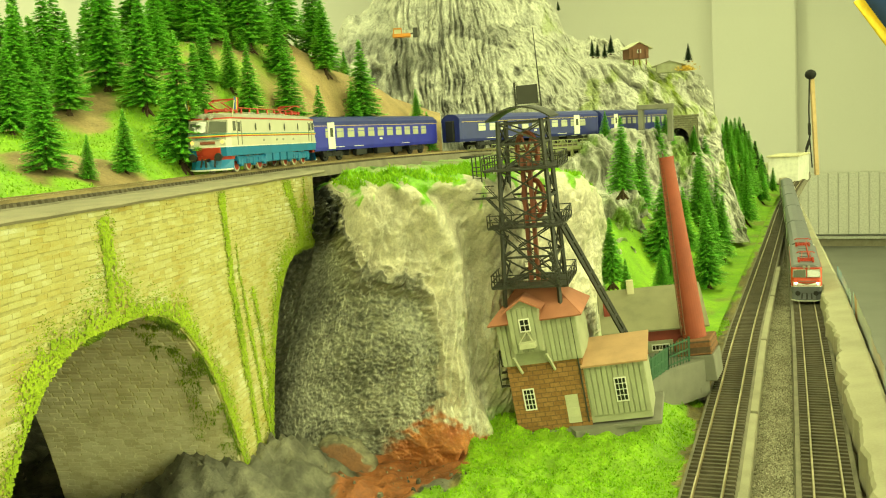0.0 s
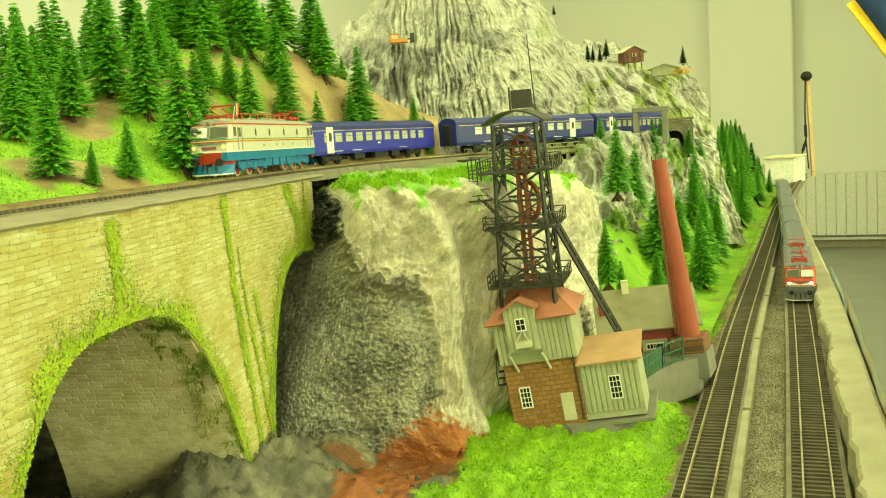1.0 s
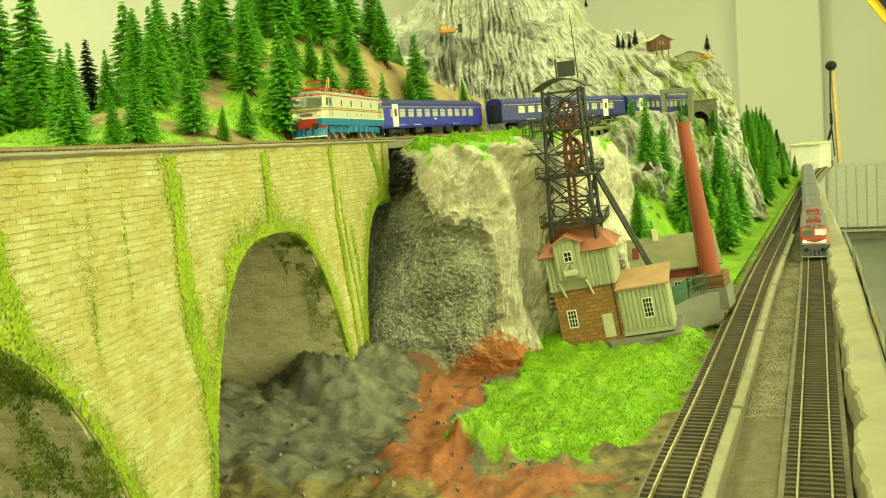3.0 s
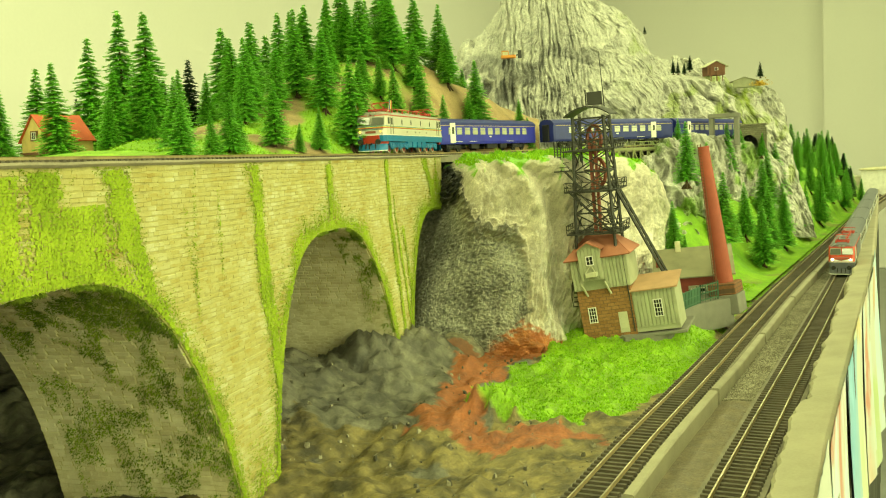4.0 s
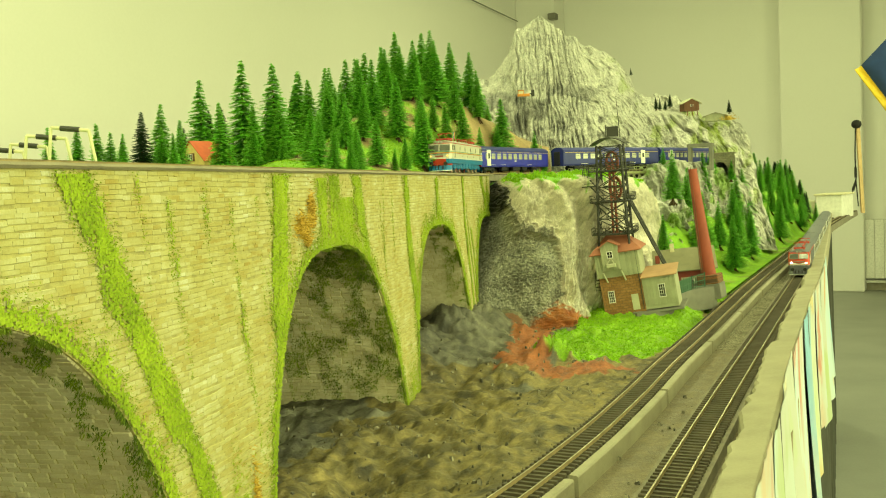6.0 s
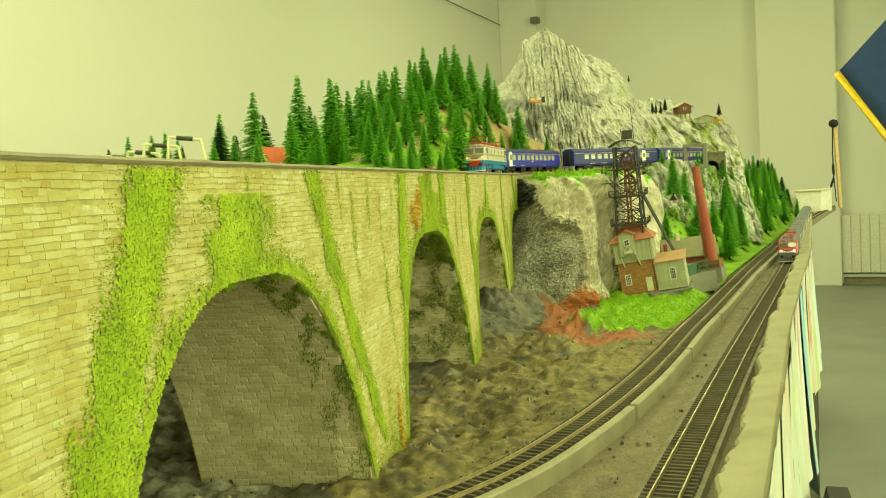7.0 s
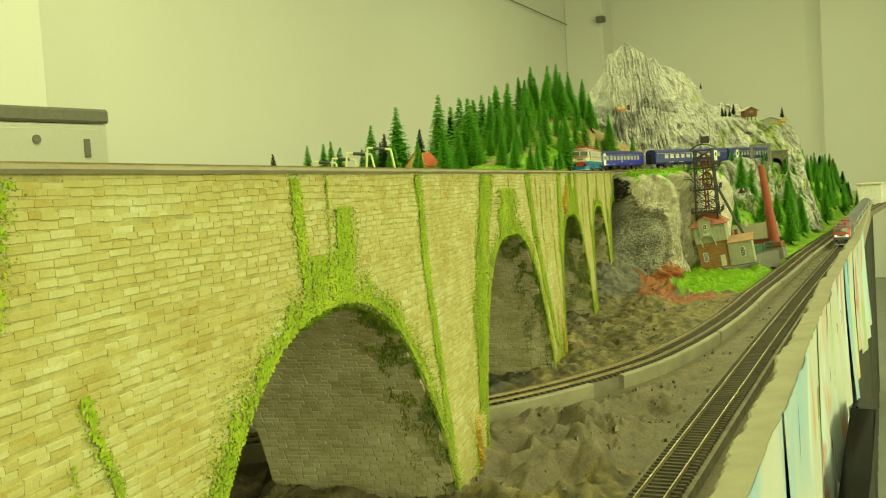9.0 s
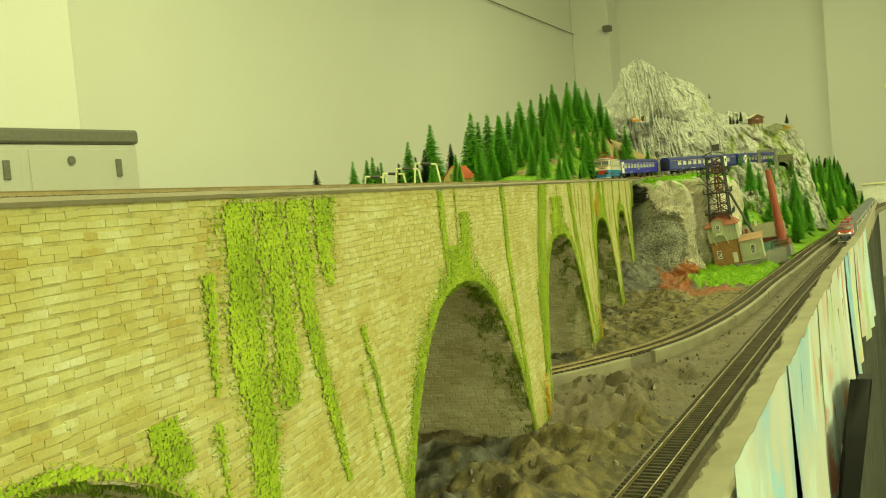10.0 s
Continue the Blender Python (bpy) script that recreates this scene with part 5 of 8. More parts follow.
# x, y and tip height of the spruces round the cottage
for x, y, tip in ((-0.38, 0.398, 1.26), (-0.426, 0.386, 1.242), (-0.413, 0.33, 1.224), (-0.362, 0.473, 1.262), (-0.357, 0.445, 1.234), (-0.335, 0.493, 1.268), (-0.462, 0.313, 1.224), (-0.327, 0.47, 1.227)):
    plant(x, y, hill_z(x, y) - 0.002, tip - hill_z(x, y))
plant(-0.491, 0.439, hill_z(-0.491, 0.439) - 0.002, 1.257 - hill_z(-0.491, 0.439), True)
DARK_TREES = [
    (-0.81, 0.861, 0.082), (-0.64, 0.742, 0.075), (-0.595, 0.79, 0.081), (-0.558, 0.784, 0.086), (-0.53, 0.843, 0.114), (-0.539, 0.934, 0.13),
    (-0.487, 0.885, 0.11), (-0.447, 0.884, 0.13), (-0.42, 0.942, 0.13),
]
for x, y, h in DARK_TREES:
    plant(x, y, hill_z(x, y) - 0.002, h * 1.1, True)
# the wood on the bank beside the track
rnd_wood = random.Random(21)
for row, back, first, last, count in ((0, 0.040, 1.18, 2.55, 12), (1, 0.080, 1.14, 2.6, 12), (2, 0.125, 1.22, 2.6, 10)):
    for k in range(count):
        y = first + (last - first) * (k / (count - 1)) ** 1.15 + rnd_wood.uniform(-0.025, 0.025)
        x = bank_line(y)[0] - back + rnd_wood.uniform(-0.012, 0.012)
        plant(x, y, bank_z(x, y) - 0.002, rnd_wood.uniform(0.085, 0.115))
for k in range(24):
    y = 2.72 + rnd_wood.uniform(-0.06, 0.14)
    x = bank_line(y)[0] - 0.03 - 0.006 * k - rnd_wood.uniform(0, 0.02)
    plant(x, y, bank_z(x, y) - 0.002, rnd_wood.uniform(0.07, 0.09) + 0.0012 * k, k % 3 > 0)
for x, y, z, h in ((0.233, 1.055, 1.108, 0.092), (0.200, 0.955, 1.015, 0.075), (0.215, 0.95, 1.0, 0.045), (0.245, 1.23, 1.166, 0.045), (0.385, 1.44, 1.155, 0.05), (0.43, 1.47, 1.14, 0.045), (0.005, 1.075, 1.17, 0.05), (0.262, 0.99, 1.0, 0.05), (0.275, 1.0, 0.995, 0.055)):
    plant(x, y, z, h)
for x, y, z, h in ((0.452, 1.57, 1.295, 0.03), (0.275, 1.49, 1.305, 0.028), (0.285, 1.50, 1.305, 0.025), (0.298, 1.51, 1.305, 0.022), (0.308, 1.51, 1.31, 0.03), (0.23, 1.55, 1.39, 0.016)):
    plant(x, y, z, h, True)
# ---- materials of the models ----
def paint(name, c, rough=0.5, metal=0.0, bump=0.04, spread=0.0, low=0.85, high=1.12):
    return surface(name, shades(c, low, high), 70, 1100, rough, bump, metal, spread=spread, bump_dist=0.0002)


def brick_material(name, a, b, mortar, course):
    """Small bricks: colour and relief from a brick pattern at real size."""
    m = bpy.data.materials.new(name)
    m.use_nodes = True
    nodes, links = m.node_tree.nodes, m.node_tree.links
    bsdf = nodes["Principled BSDF"]
    coords = nodes.new("ShaderNodeTexCoord")
    turn = nodes.new("ShaderNodeMapping")
    turn.inputs["Rotation"].default_value = (math.pi / 2, 0, 0)
    links.new(coords.outputs["Object"], turn.inputs[0])
    tex = nodes.new("ShaderNodeTexBrick")
    tex.inputs["Color1"].default_value, tex.inputs["Color2"].default_value, tex.inputs["Mortar"].default_value = (*a, 1), (*b, 1), (*mortar, 1)
    tex.inputs["Scale"].default_value = 1.0
    tex.inputs["Brick Width"].default_value, tex.inputs["Row Height"].default_value = course * 2.1, course
    tex.inputs["Mortar Size"].default_value = course * 0.09
    links.new(turn.outputs[0], tex.inputs["Vector"])
    grain = nodes.new("ShaderNodeTexNoise")
    grain.inputs["Scale"].default_value, grain.inputs["Detail"].default_value = 500, 4
    links.new(coords.outputs["Object"], grain.inputs["Vector"])
    mul = nodes.new("ShaderNodeMix")
    mul.data_type, mul.blend_type = "RGBA", "OVERLAY"
    mul.inputs[0].default_value = 0.5
    links.new(tex.outputs["Color"], mul.inputs[6])
    links.new(grain.outputs["Fac"], mul.inputs[7])
    links.new(mul.outputs[2], bsdf.inputs["Base Color"])
    bsdf.inputs["Roughness"].default_value = 0.85
    relief = nodes.new("ShaderNodeBump")
    relief.inputs["Strength"].default_value, relief.inputs["Distance"].default_value, relief.invert = 0.6, 0.0004, True
    links.new(tex.outputs["Fac"], relief.inputs["Height"])
    links.new(relief.outputs[0], bsdf.inputs["Normal"])
    return m


M["brick"] = brick_material("ochre_brick", (0.24, 0.115, 0.035), (0.32, 0.16, 0.055), (0.16, 0.09, 0.04), 0.0034)
M["plinth_brick"] = brick_material("plinth_brick", (0.20, 0.085, 0.035), (0.27, 0.12, 0.05), (0.10, 0.06, 0.035), 0.0042)
M["timber"] = paint("grey_green_boards", (0.34, 0.35, 0.23), 0.75, spread=0.25)
M["timber_light"] = paint("pale_boards", (0.50, 0.49, 0.34), 0.75)
M["tile"] = paint("red_roof", (0.40, 0.15, 0.09), 0.7, bump=0.3)
M["tan_roof"] = paint("tan_roof", (0.46, 0.27, 0.15), 0.75)
M["olive_roof"] = paint("olive_roof", (0.24, 0.23, 0.14), 0.85)
M["red_wall"] = paint("red_brown_wall", (0.24, 0.045, 0.03), 0.75)
M["steel"] = paint("dark_mine_steel", (0.035, 0.035, 0.027), 0.55, 0.1)
M["wheel_red"] = paint("rust_red_wheel", (0.24, 0.065, 0.035), 0.6)
M["chimney"] = paint("red_chimney", (0.30, 0.06, 0.03), 0.65, bump=0.2)
M["white"] = paint("white_plastic", (0.74, 0.73, 0.66), 0.5)
M["pane"] = paint("dark_pane", (0.02, 0.022, 0.02), 0.15)
M["cream"] = paint("cream_plastic", (0.62, 0.58, 0.38), 0.6)
M["green_fence"] = paint("green_fence", (0.03, 0.10, 0.05), 0.55)
M["paving"] = paint("grey_paving", (0.19, 0.185, 0.15), 0.85, bump=0.2)
M["blonde"] = paint("pale_wood", (0.55, 0.38, 0.19), 0.7)
M["brown_wood"] = paint("brown_wood", (0.16, 0.07, 0.035), 0.75)
M["orange"] = paint("orange_plastic", (0.62, 0.24, 0.03), 0.5)


def block_at(bm, x0, x1, y0, y1, z0, z1, bevel=0.0):
    box(bm, (x1 - x0, y1 - y0, z1 - z0), Matrix.Translation(((x0 + x1) / 2, (y0 + y1) / 2, (z0 + z1) / 2)), bevel)


def slab(points, thick):
    """A flat plate through the given corners."""
    bm = bmesh.new()
    pts = [Vector(p) for p in points]
    n = (pts[1] - pts[0]).cross(pts[2] - pts[0]).normalized() * thick / 2
    up, down = [bm.verts.new(p + n) for p in pts], [bm.verts.new(p - n) for p in pts]
    bm.faces.new(up)
    bm.faces.new(down[::-1])
    for i in range(len(pts)):
        j = (i + 1) % len(pts)
        bm.faces.new((up[i], down[i], down[j], up[j]))
    return bm


def window(parent, x, z, w, h, y, cols=2, rows=3):
    """A pane with a pale frame and bars, on a front that faces -y."""
    bm = bmesh.new()
    block_at(bm, x - w / 2, x + w / 2, y - 0.0002, y + 0.0006, z - h / 2, z + h / 2)
    pane = part("window", bm, M["pane"], parent)
    bm = bmesh.new()
    t = 0.0008
    for sx in (-1, 1):
        block_at(bm, x + sx * w / 2 - t / 2, x + sx * w / 2 + t / 2, y - 0.0010, y, z - h / 2 - t / 2, z + h / 2 + t / 2)
    for sz in (-1, 1):
        block_at(bm, x - w / 2, x + w / 2, y - 0.0010, y, z + sz * h / 2 - t / 2, z + sz * h / 2 + t / 2)
    for k in range(1, cols):
        block_at(bm, x - w / 2 + w * k / cols - 0.0002, x - w / 2 + w * k / cols + 0.0002, y - 0.0008, y, z - h / 2, z + h / 2)
    for k in range(1, rows):
        block_at(bm, x - w / 2, x + w / 2, y - 0.0008, y, z - h / 2 + h * k / rows - 0.0002, z - h / 2 + h * k / rows + 0.0002)
    part("window_frame", bm, M["white"], pane, "pale window bars")
    return pane


def boards(parent, x0, x1, z0, z1, y, n, material, name="board"):
    """Upright boards with gaps on a front that faces -y."""
    for k in range(n):
        a, b = x0 + (x1 - x0) * k / n, x0 + (x1 - x0) * (k + 1) / n
        bm = bmesh.new()
        block_at(bm, a + 0.00025, b - 0.00025, y - 0.0007, y + 0.0005, z0, z1, 0.0002)
        part(name, bm, material, parent)


MINE = Matrix.Translation((0.0615, 0.577, 0.979)) @ pose(0, 0, 0, 0, -8.0, 0) @ pose(0, 0, 0, 0, 0, -15)


def build_mine():
    mine = thing("mine_house", "leaning brick and timber pithead house with red roof", "model house", MINE)
    bm = bmesh.new()
    block_at(bm, 0, 0.0535, 0, 0.046, -0.004, 0.046, 0.0004)
    part("brick_storey", bm, M["brick"], mine, "ochre brick ground storey")
    bm = bmesh.new()
    block_at(bm, -0.0015, 0.055, -0.0015, 0.0475, 0.046, 0.0795)
    part("timber_storey", bm, M["timber"], mine, "grey-green boarded upper storey")
    boards(mine, -0.0015, 0.009, 0.0465, 0.079, -0.0018, 3, M["timber"])
    boards(mine, 0.031, 0.055, 0.0465, 0.079, -0.0018, 7, M["timber"])
    bm = bmesh.new()
    block_at(bm, 0.009, 0.031, -0.0075, 0.02, 0.056, 0.0885)
    dormer = part("dormer", bm, M["timber"], mine, "boarded gable bay")
    boards(dormer, 0.009, 0.031, 0.0565, 0.0885, -0.0077, 6, M["timber"])
    window(dormer, 0.0205, 0.076, 0.0068, 0.0085, -0.0086, 2, 2)
    bm = bmesh.new()
    block_at(bm, 0.0155, 0.0265, -0.0155, -0.0085, 0.0605, 0.0645, 0.0003)
    for sx in (0.0155, 0.026):
        bar(bm, (sx, -0.0155, 0.0645), (0.021, -0.0085, 0.0715), 0.0006)
    part("loading_hatch", bm, M["timber_light"], dormer, "pale wooden loading hatch")
    # struts below the bay
    for sx in (0.011, 0.0345):
        bm = bmesh.new()
        bar(bm, (sx, -0.001, 0.040), (sx - 0.003, -0.0075, 0.0535), 0.0015)
        part("strut", bm, M["timber_light"], mine)
    # hipped roof and bay roof
    e, t = 0.005, 0.1005
    a, b, c, d = (-0.0015 - e, -0.0015 - e, 0.0775), (0.055 + e, -0.0015 - e, 0.0775), (0.055 + e, 0.0475 + e, 0.0775), (-0.0015 - e, 0.0475 + e, 0.0775)
    r0, r1 = (0.017, 0.023, t), (0.0365, 0.023, t)
    for pts in ((a, b, r1, r0), (b, c, r1), (c, d, r0, r1), (d, a, r0)):
        part("roof_slope", slab(pts, 0.0014), M["tile"], mine, "dull red roof slope")
    for pts in (((0.0065, -0.0115, 0.0865), (0.0205, -0.0115, 0.0945), (0.0205, 0.016, 0.0945), (0.0065, 0.016, 0.0865)), ((0.0345, -0.0115, 0.0865), (0.0205, -0.0115, 0.0945), (0.0205, 0.016, 0.0945), (0.0345, 0.016, 0.0865))):
        part("bay_roof", slab(pts, 0.0012), M["tile"], mine, "dull red gable roof")
    part("gable_board", slab(((0.009, -0.0077, 0.0885), (0.031, -0.0077, 0.0885), (0.0205, -0.0077, 0.0938)), 0.0008), M["timber"], mine)
    # annex
    bm = bmesh.new()
    block_at(bm, 0.0535, 0.0955, 0.001, 0.043, -0.002, 0.0405)
    annex = part("annex", bm, M["timber"], mine, "low grey-green boarded annex")
    boards(annex, 0.0545, 0.0955, 0.003, 0.0395, 0.0005, 11, M["timber"])
    part("annex_roof", slab(((0.0525, -0.003, 0.0395), (0.0985, -0.003, 0.0395), (0.0985, 0.045, 0.048), (0.0525, 0.045, 0.048)), 0.0014), M["tan_roof"], mine, "tan lean-to roof")
    window(annex, 0.0775, 0.0205, 0.0078, 0.0165, -0.0004, 3, 4)
    window(mine, 0.0125, 0.0205, 0.0075, 0.015, -0.0003, 3, 4)
    bm = bmesh.new()
    block_at(bm, 0.0375, 0.0465, -0.0006, 0.001, 0.0, 0.0205)
    for z in (0.004, 0.010, 0.016):
        block_at(bm, 0.038, 0.046, -0.0010, 0.0, z, z + 0.0009)
    part("door", bm, M["timber_light"], mine, "pale green plank door")
    bm = bmesh.new()
    tube(bm, (0.0515, -0.0012, 0.0), (0.0515, -0.0012, 0.076), 0.0006, n=6)
    tube(bm, (0.0515, -0.0012, 0.076), (0.053, -0.005, 0.078), 0.0006, n=6)
    part("downpipe", bm, M["steel"], mine)
    # side stair at the left
    bm = bmesh.new()
    for k in range(6):
        block_at(bm, -0.007, -0.0005, 0.004 + 0.004 * k, 0.007 + 0.004 * k, 0.030 + 0.004 * k, 0.031 + 0.004 * k)
    for k in (0, 3, 6):
        bar(bm, (-0.007, 0.005 + 0.004 * k, 0.030 + 0.004 * k), (-0.007, 0.005 + 0.004 * k, 0.040 + 0.004 * k), 0.0007)
    bar(bm, (-0.007, 0.004, 0.040), (-0.007, 0.029, 0.064), 0.0008)
    part("outside_stair", bm, M["steel"], mine)
    bm = bmesh.new()
    block_at(bm, -0.002, 0.101, -0.003, 0.062, -0.0065, -0.0036, 0.0004)
    part("base_plate", bm, M["paving"], mine, "grey paved base plate")
    return mine


build_mine()


def build_tower():
    """The winding tower on the pithead roof."""
    cx, cy = 0.0265, 0.023
    tower = thing("winding_tower", "dark steel mine headframe with platforms and rust-red wheels", "mine tower", MINE @ Matrix.Translation((cx, cy, 0.088)) @ pose(0, 0, 0, 0, 6, 0) @ Matrix.Translation((-cx, -cy, -0.088)))

    def leg(sx, sy, z):
        k = (z - 0.088) / 0.130
        h = 0.0195 - 0.0045 * k
        return Vector((cx + sx * h, cy + sy * h, z))

    for sx in (-1, 1):
        for sy in (-1, 1):
            bm = bmesh.new()
            bar(bm, leg(sx, sy, 0.086), leg(sx, sy, 0.216), 0.0023)
            part("leg", bm, M["steel"], tower)
    levels = [0.100, 0.121, 0.142, 0.162, 0.182, 0.200, 0.214]
    for za, zb in zip(levels, levels[1:]):
        for (ax, ay), (bx, by) in (((-1, -1), (1, -1)), ((1, -1), (1, 1)), ((1, 1), (-1, 1)), ((-1, 1), (-1, -1))):
            for p, q, wide in ((leg(ax, ay, za), leg(bx, by, zb), 0.0011), (leg(bx, by, za), leg(ax, ay, zb), 0.0011), (leg(ax, ay, zb), leg(bx, by, zb), 0.0015)):
                bm = bmesh.new()
                bar(bm, p, q, wide)
                part("brace", bm, M["steel"], tower)
    for z, reach in ((0.101, 0.0265), (0.143, 0.026), (0.183, 0.026)):
        bm = bmesh.new()
        block_at(bm, cx - reach, cx + reach, cy - reach, cy - 0.010, z - 0.0008, z + 0.0008)
        block_at(bm, cx - reach, cx + reach, cy + 0.010, cy + reach, z - 0.0008, z + 0.0008)
        block_at(bm, cx - reach, cx - 0.010, cy - 0.010, cy + 0.010, z - 0.0008, z + 0.0008)
        block_at(bm, cx + 0.010, cx + reach, cy - 0.010, cy + 0.010, z - 0.0008, z + 0.0008)
        platform = part("platform", bm, M["steel"], tower)
        bm = bmesh.new()
        corners = [(-1, -1), (1, -1), (1, 1), (-1, 1)]
        for (ax, ay), (bx, by) in zip(corners, corners[1:] + corners[:1]):
            pa, pb = Vector((cx + ax * reach, cy + ay * reach, z)), Vector((cx + bx * reach, cy + by * reach, z))
            for h in (0.0045, 0.009):
                bar(bm, pa + Vector((0, 0, h)), pb + Vector((0, 0, h)), 0.0007)
            for k in range(7):
                p = pa.lerp(pb, k / 6)
                bar(bm, p, p + Vector((0, 0, 0.009)), 0.0007)
        part("railing", bm, M["steel"], platform)
    # stairs between the platforms
    for (xa, za), (xb, zb) in (((-0.020, 0.143), (0.018, 0.104)), ((-0.024, 0.165), (-0.006, 0.144)), ((0.016, 0.125), (0.022, 0.102))):
        bm = bmesh.new()
        y0 = cy - 0.0265
        for dy in (0, 0.005):
            bar(bm, (cx + xa, y0 - dy, za), (cx + xb, y0 - dy, zb), 0.0009)
            bar(bm, (cx + xa, y0 - dy, za + 0.008), (cx + xb, y0 - dy, zb + 0.008), 0.0006)
        for k in range(9):
            u = k / 8
            x, z = cx + xa + (xb - xa) * u, za + (zb - za) * u
            block_at(bm, x - 0.001, x + 0.001, y0 - 0.005, y0, z - 0.0003, z + 0.0003)
        part("stair", bm, M["steel"], tower)
    bm = bmesh.new()
    for dx in (-0.0285, -0.0345):
        for z0, z1 in ((0.165, 0.186),):
            bar(bm, (cx + dx, cy - 0.020, z0), (cx + dx, cy - 0.020, z1 + 0.008), 0.0008)
            bar(bm, (cx + dx, cy - 0.008, z0), (cx + dx, cy - 0.008, z1 + 0.008), 0.0008)
    for k in range(9):
        block_at(bm, cx - 0.0345, cx - 0.0285, cy - 0.0205, cy - 0.0195, 0.165 + 0.0026 * k, 0.1656 + 0.0026 * k)
    block_at(bm, cx - 0.036, cx - 0.020, cy - 0.022, cy - 0.006, 0.1635, 0.1648)
    for z in (0.168, 0.1725):
        bar(bm, (cx - 0.036, cy - 0.022, z), (cx - 0.020, cy - 0.022, z), 0.0007)
        bar(bm, (cx - 0.036, cy - 0.022, z), (cx - 0.036, cy - 0.006, z), 0.0007)
    part("ladder_cage", bm, M["steel"], tower)
    # wheels
    for z, dy in ((0.193, 0.002), (0.160, -0.002)):
        bm = bmesh.new()
        seg = 28
        for k in range(seg):
            a, b = math.tau * k / seg, math.tau * (k + 1) / seg
            bar(bm, (cx + 0.003, cy + dy + 0.0135 * math.cos(a), z + 0.0135 * math.sin(a)), (cx + 0.003, cy + dy + 0.0135 * math.cos(b), z + 0.0135 * math.sin(b)), 0.0022, 0.0030)
        for k in range(6):
            a = math.tau * k / 6
            bar(bm, (cx + 0.003, cy + dy, z), (cx + 0.003, cy + dy + 0.013 * math.cos(a), z + 0.013 * math.sin(a)), 0.0012)
        wheel = part("winding_wheel", bm, M["wheel_red"], tower, "rust-red spoked winding wheel")
        wheel.matrix_basis = Matrix.Translation((cx, cy, 0)) @ pose(0, 0, 0, 0, 0, 42) @ Matrix.Translation((-cx, -cy, 0))
    bm = bmesh.new()
    for x in (cx - 0.002, cx + 0.003):
        bar(bm, (x, cy - 0.004, 0.10), (x, cy - 0.004, 0.19), 0.0025, 0.006)
    part("cable_shaft", bm, M["wheel_red"], tower)
    # barrel roof
    bm = bmesh.new()
    rows = []
    for k in range(13):
        u = -1 + 2 * k / 12
        x, z = cx + 0.0225 * u, 0.216 + 0.0085 * (1 - u * u)
        rows.append([bm.verts.new((x, cy + y, z + dz)) for y, dz in ((-0.0225, 0), (0.0225, 0), (0.0225, 0.0012), (-0.0225, 0.0012))])
    for a, b in zip(rows, rows[1:]):
        for j in range(4):
            bm.faces.new((a[j], b[j], b[(j + 1) % 4], a[(j + 1) % 4]))
    bm.faces.new(rows[0])
    bm.faces.new(rows[-1])
    part("barrel_roof", bm, M["steel"], tower, "curved dark roof")
    bm = bmesh.new()
    block_at(bm, cx - 0.003, cx + 0.012, cy, cy + 0.0012, 0.2265, 0.2395)
    bar(bm, (cx - 0.004, cy, 0.224), (cx - 0.004, cy, 0.242), 0.0012)
    part("sign_board", bm, M["steel"], tower)
    bm = bmesh.new()
    tube(bm, (cx + 0.014, cy, 0.224), (cx + 0.012, cy, 0.278), 0.0006, 0.0003, 6)
    part("mast", bm, M["steel"], tower)
    bm = bmesh.new()
    for dy in (-0.008, 0.008):
        bar(bm, (cx + 0.018, cy + dy, 0.150), (0.088, cy + dy + 0.042, 0.040), 0.0022)
    for k in range(10):
        u = k / 9
        x, z = cx + 0.018 + (0.088 - cx - 0.018) * u, 0.150 - 0.110 * u
        bar(bm, (x, cy - 0.008 + 0.042 * u, z), (x, cy + 0.008 + 0.042 * u, z), 0.0012)
    part("backstay", bm, M["steel"], tower)


build_tower()


def build_chimney():
    low, high = Vector((0.2185, 0.686, 1.0125)), Vector((0.2005, 0.694, 1.163))
    stack = thing("factory_chimney", "leaning tall red factory chimney on a brick plinth", "chimney", Matrix.Translation(low) @ (high - low).to_track_quat("Z", "Y").to_matrix().to_4x4())
    h = (high - low).length
    bm = bmesh.new()
    tube(bm, (0, 0, 0), (0, 0, h - 0.003), 0.0098, 0.0057, 28)
    part("shaft", bm, M["chimney"], stack)
    bm = bmesh.new()
    tube(bm, (0, 0, h - 0.003), (0, 0, h), 0.0060, 0.0062, 24)
    part("cap", bm, M["chimney"], stack)
    bm = bmesh.new()
    for s in (-1, 1):
        bar(bm, (0.0048 + 0.005, -0.007 + s * 0.0016, 0.006), (0.0048, -0.003 + s * 0.0016, h + 0.003), 0.0006)
    for k in range(45):
        u = k / 44
        x, y = 0.0098 - 0.005 * u, -0.007 + 0.004 * u
        bar(bm, (x, y - 0.0016, 0.006 + (h - 0.006) * u), (x, y + 0.0016, 0.006 + (h - 0.006) * u), 0.0005)
    part("ladder", bm, M["brown_wood"], stack, "thin brown ladder up the shaft")
    bm = bmesh.new()
    block_at(bm, -0.0165, 0.0175, -0.014, 0.015, -0.0105, 0.002, 0.001)
    part("plinth", bm, M["plinth_brick"], stack, "brown brick plinth")
    bm = bmesh.new()
    block_at(bm, -0.0175, 0.0182, -0.0152, 0.016, -0.032, -0.0107, 0.0006)
    part("slab", bm, M["paving"], stack)


build_chimney()


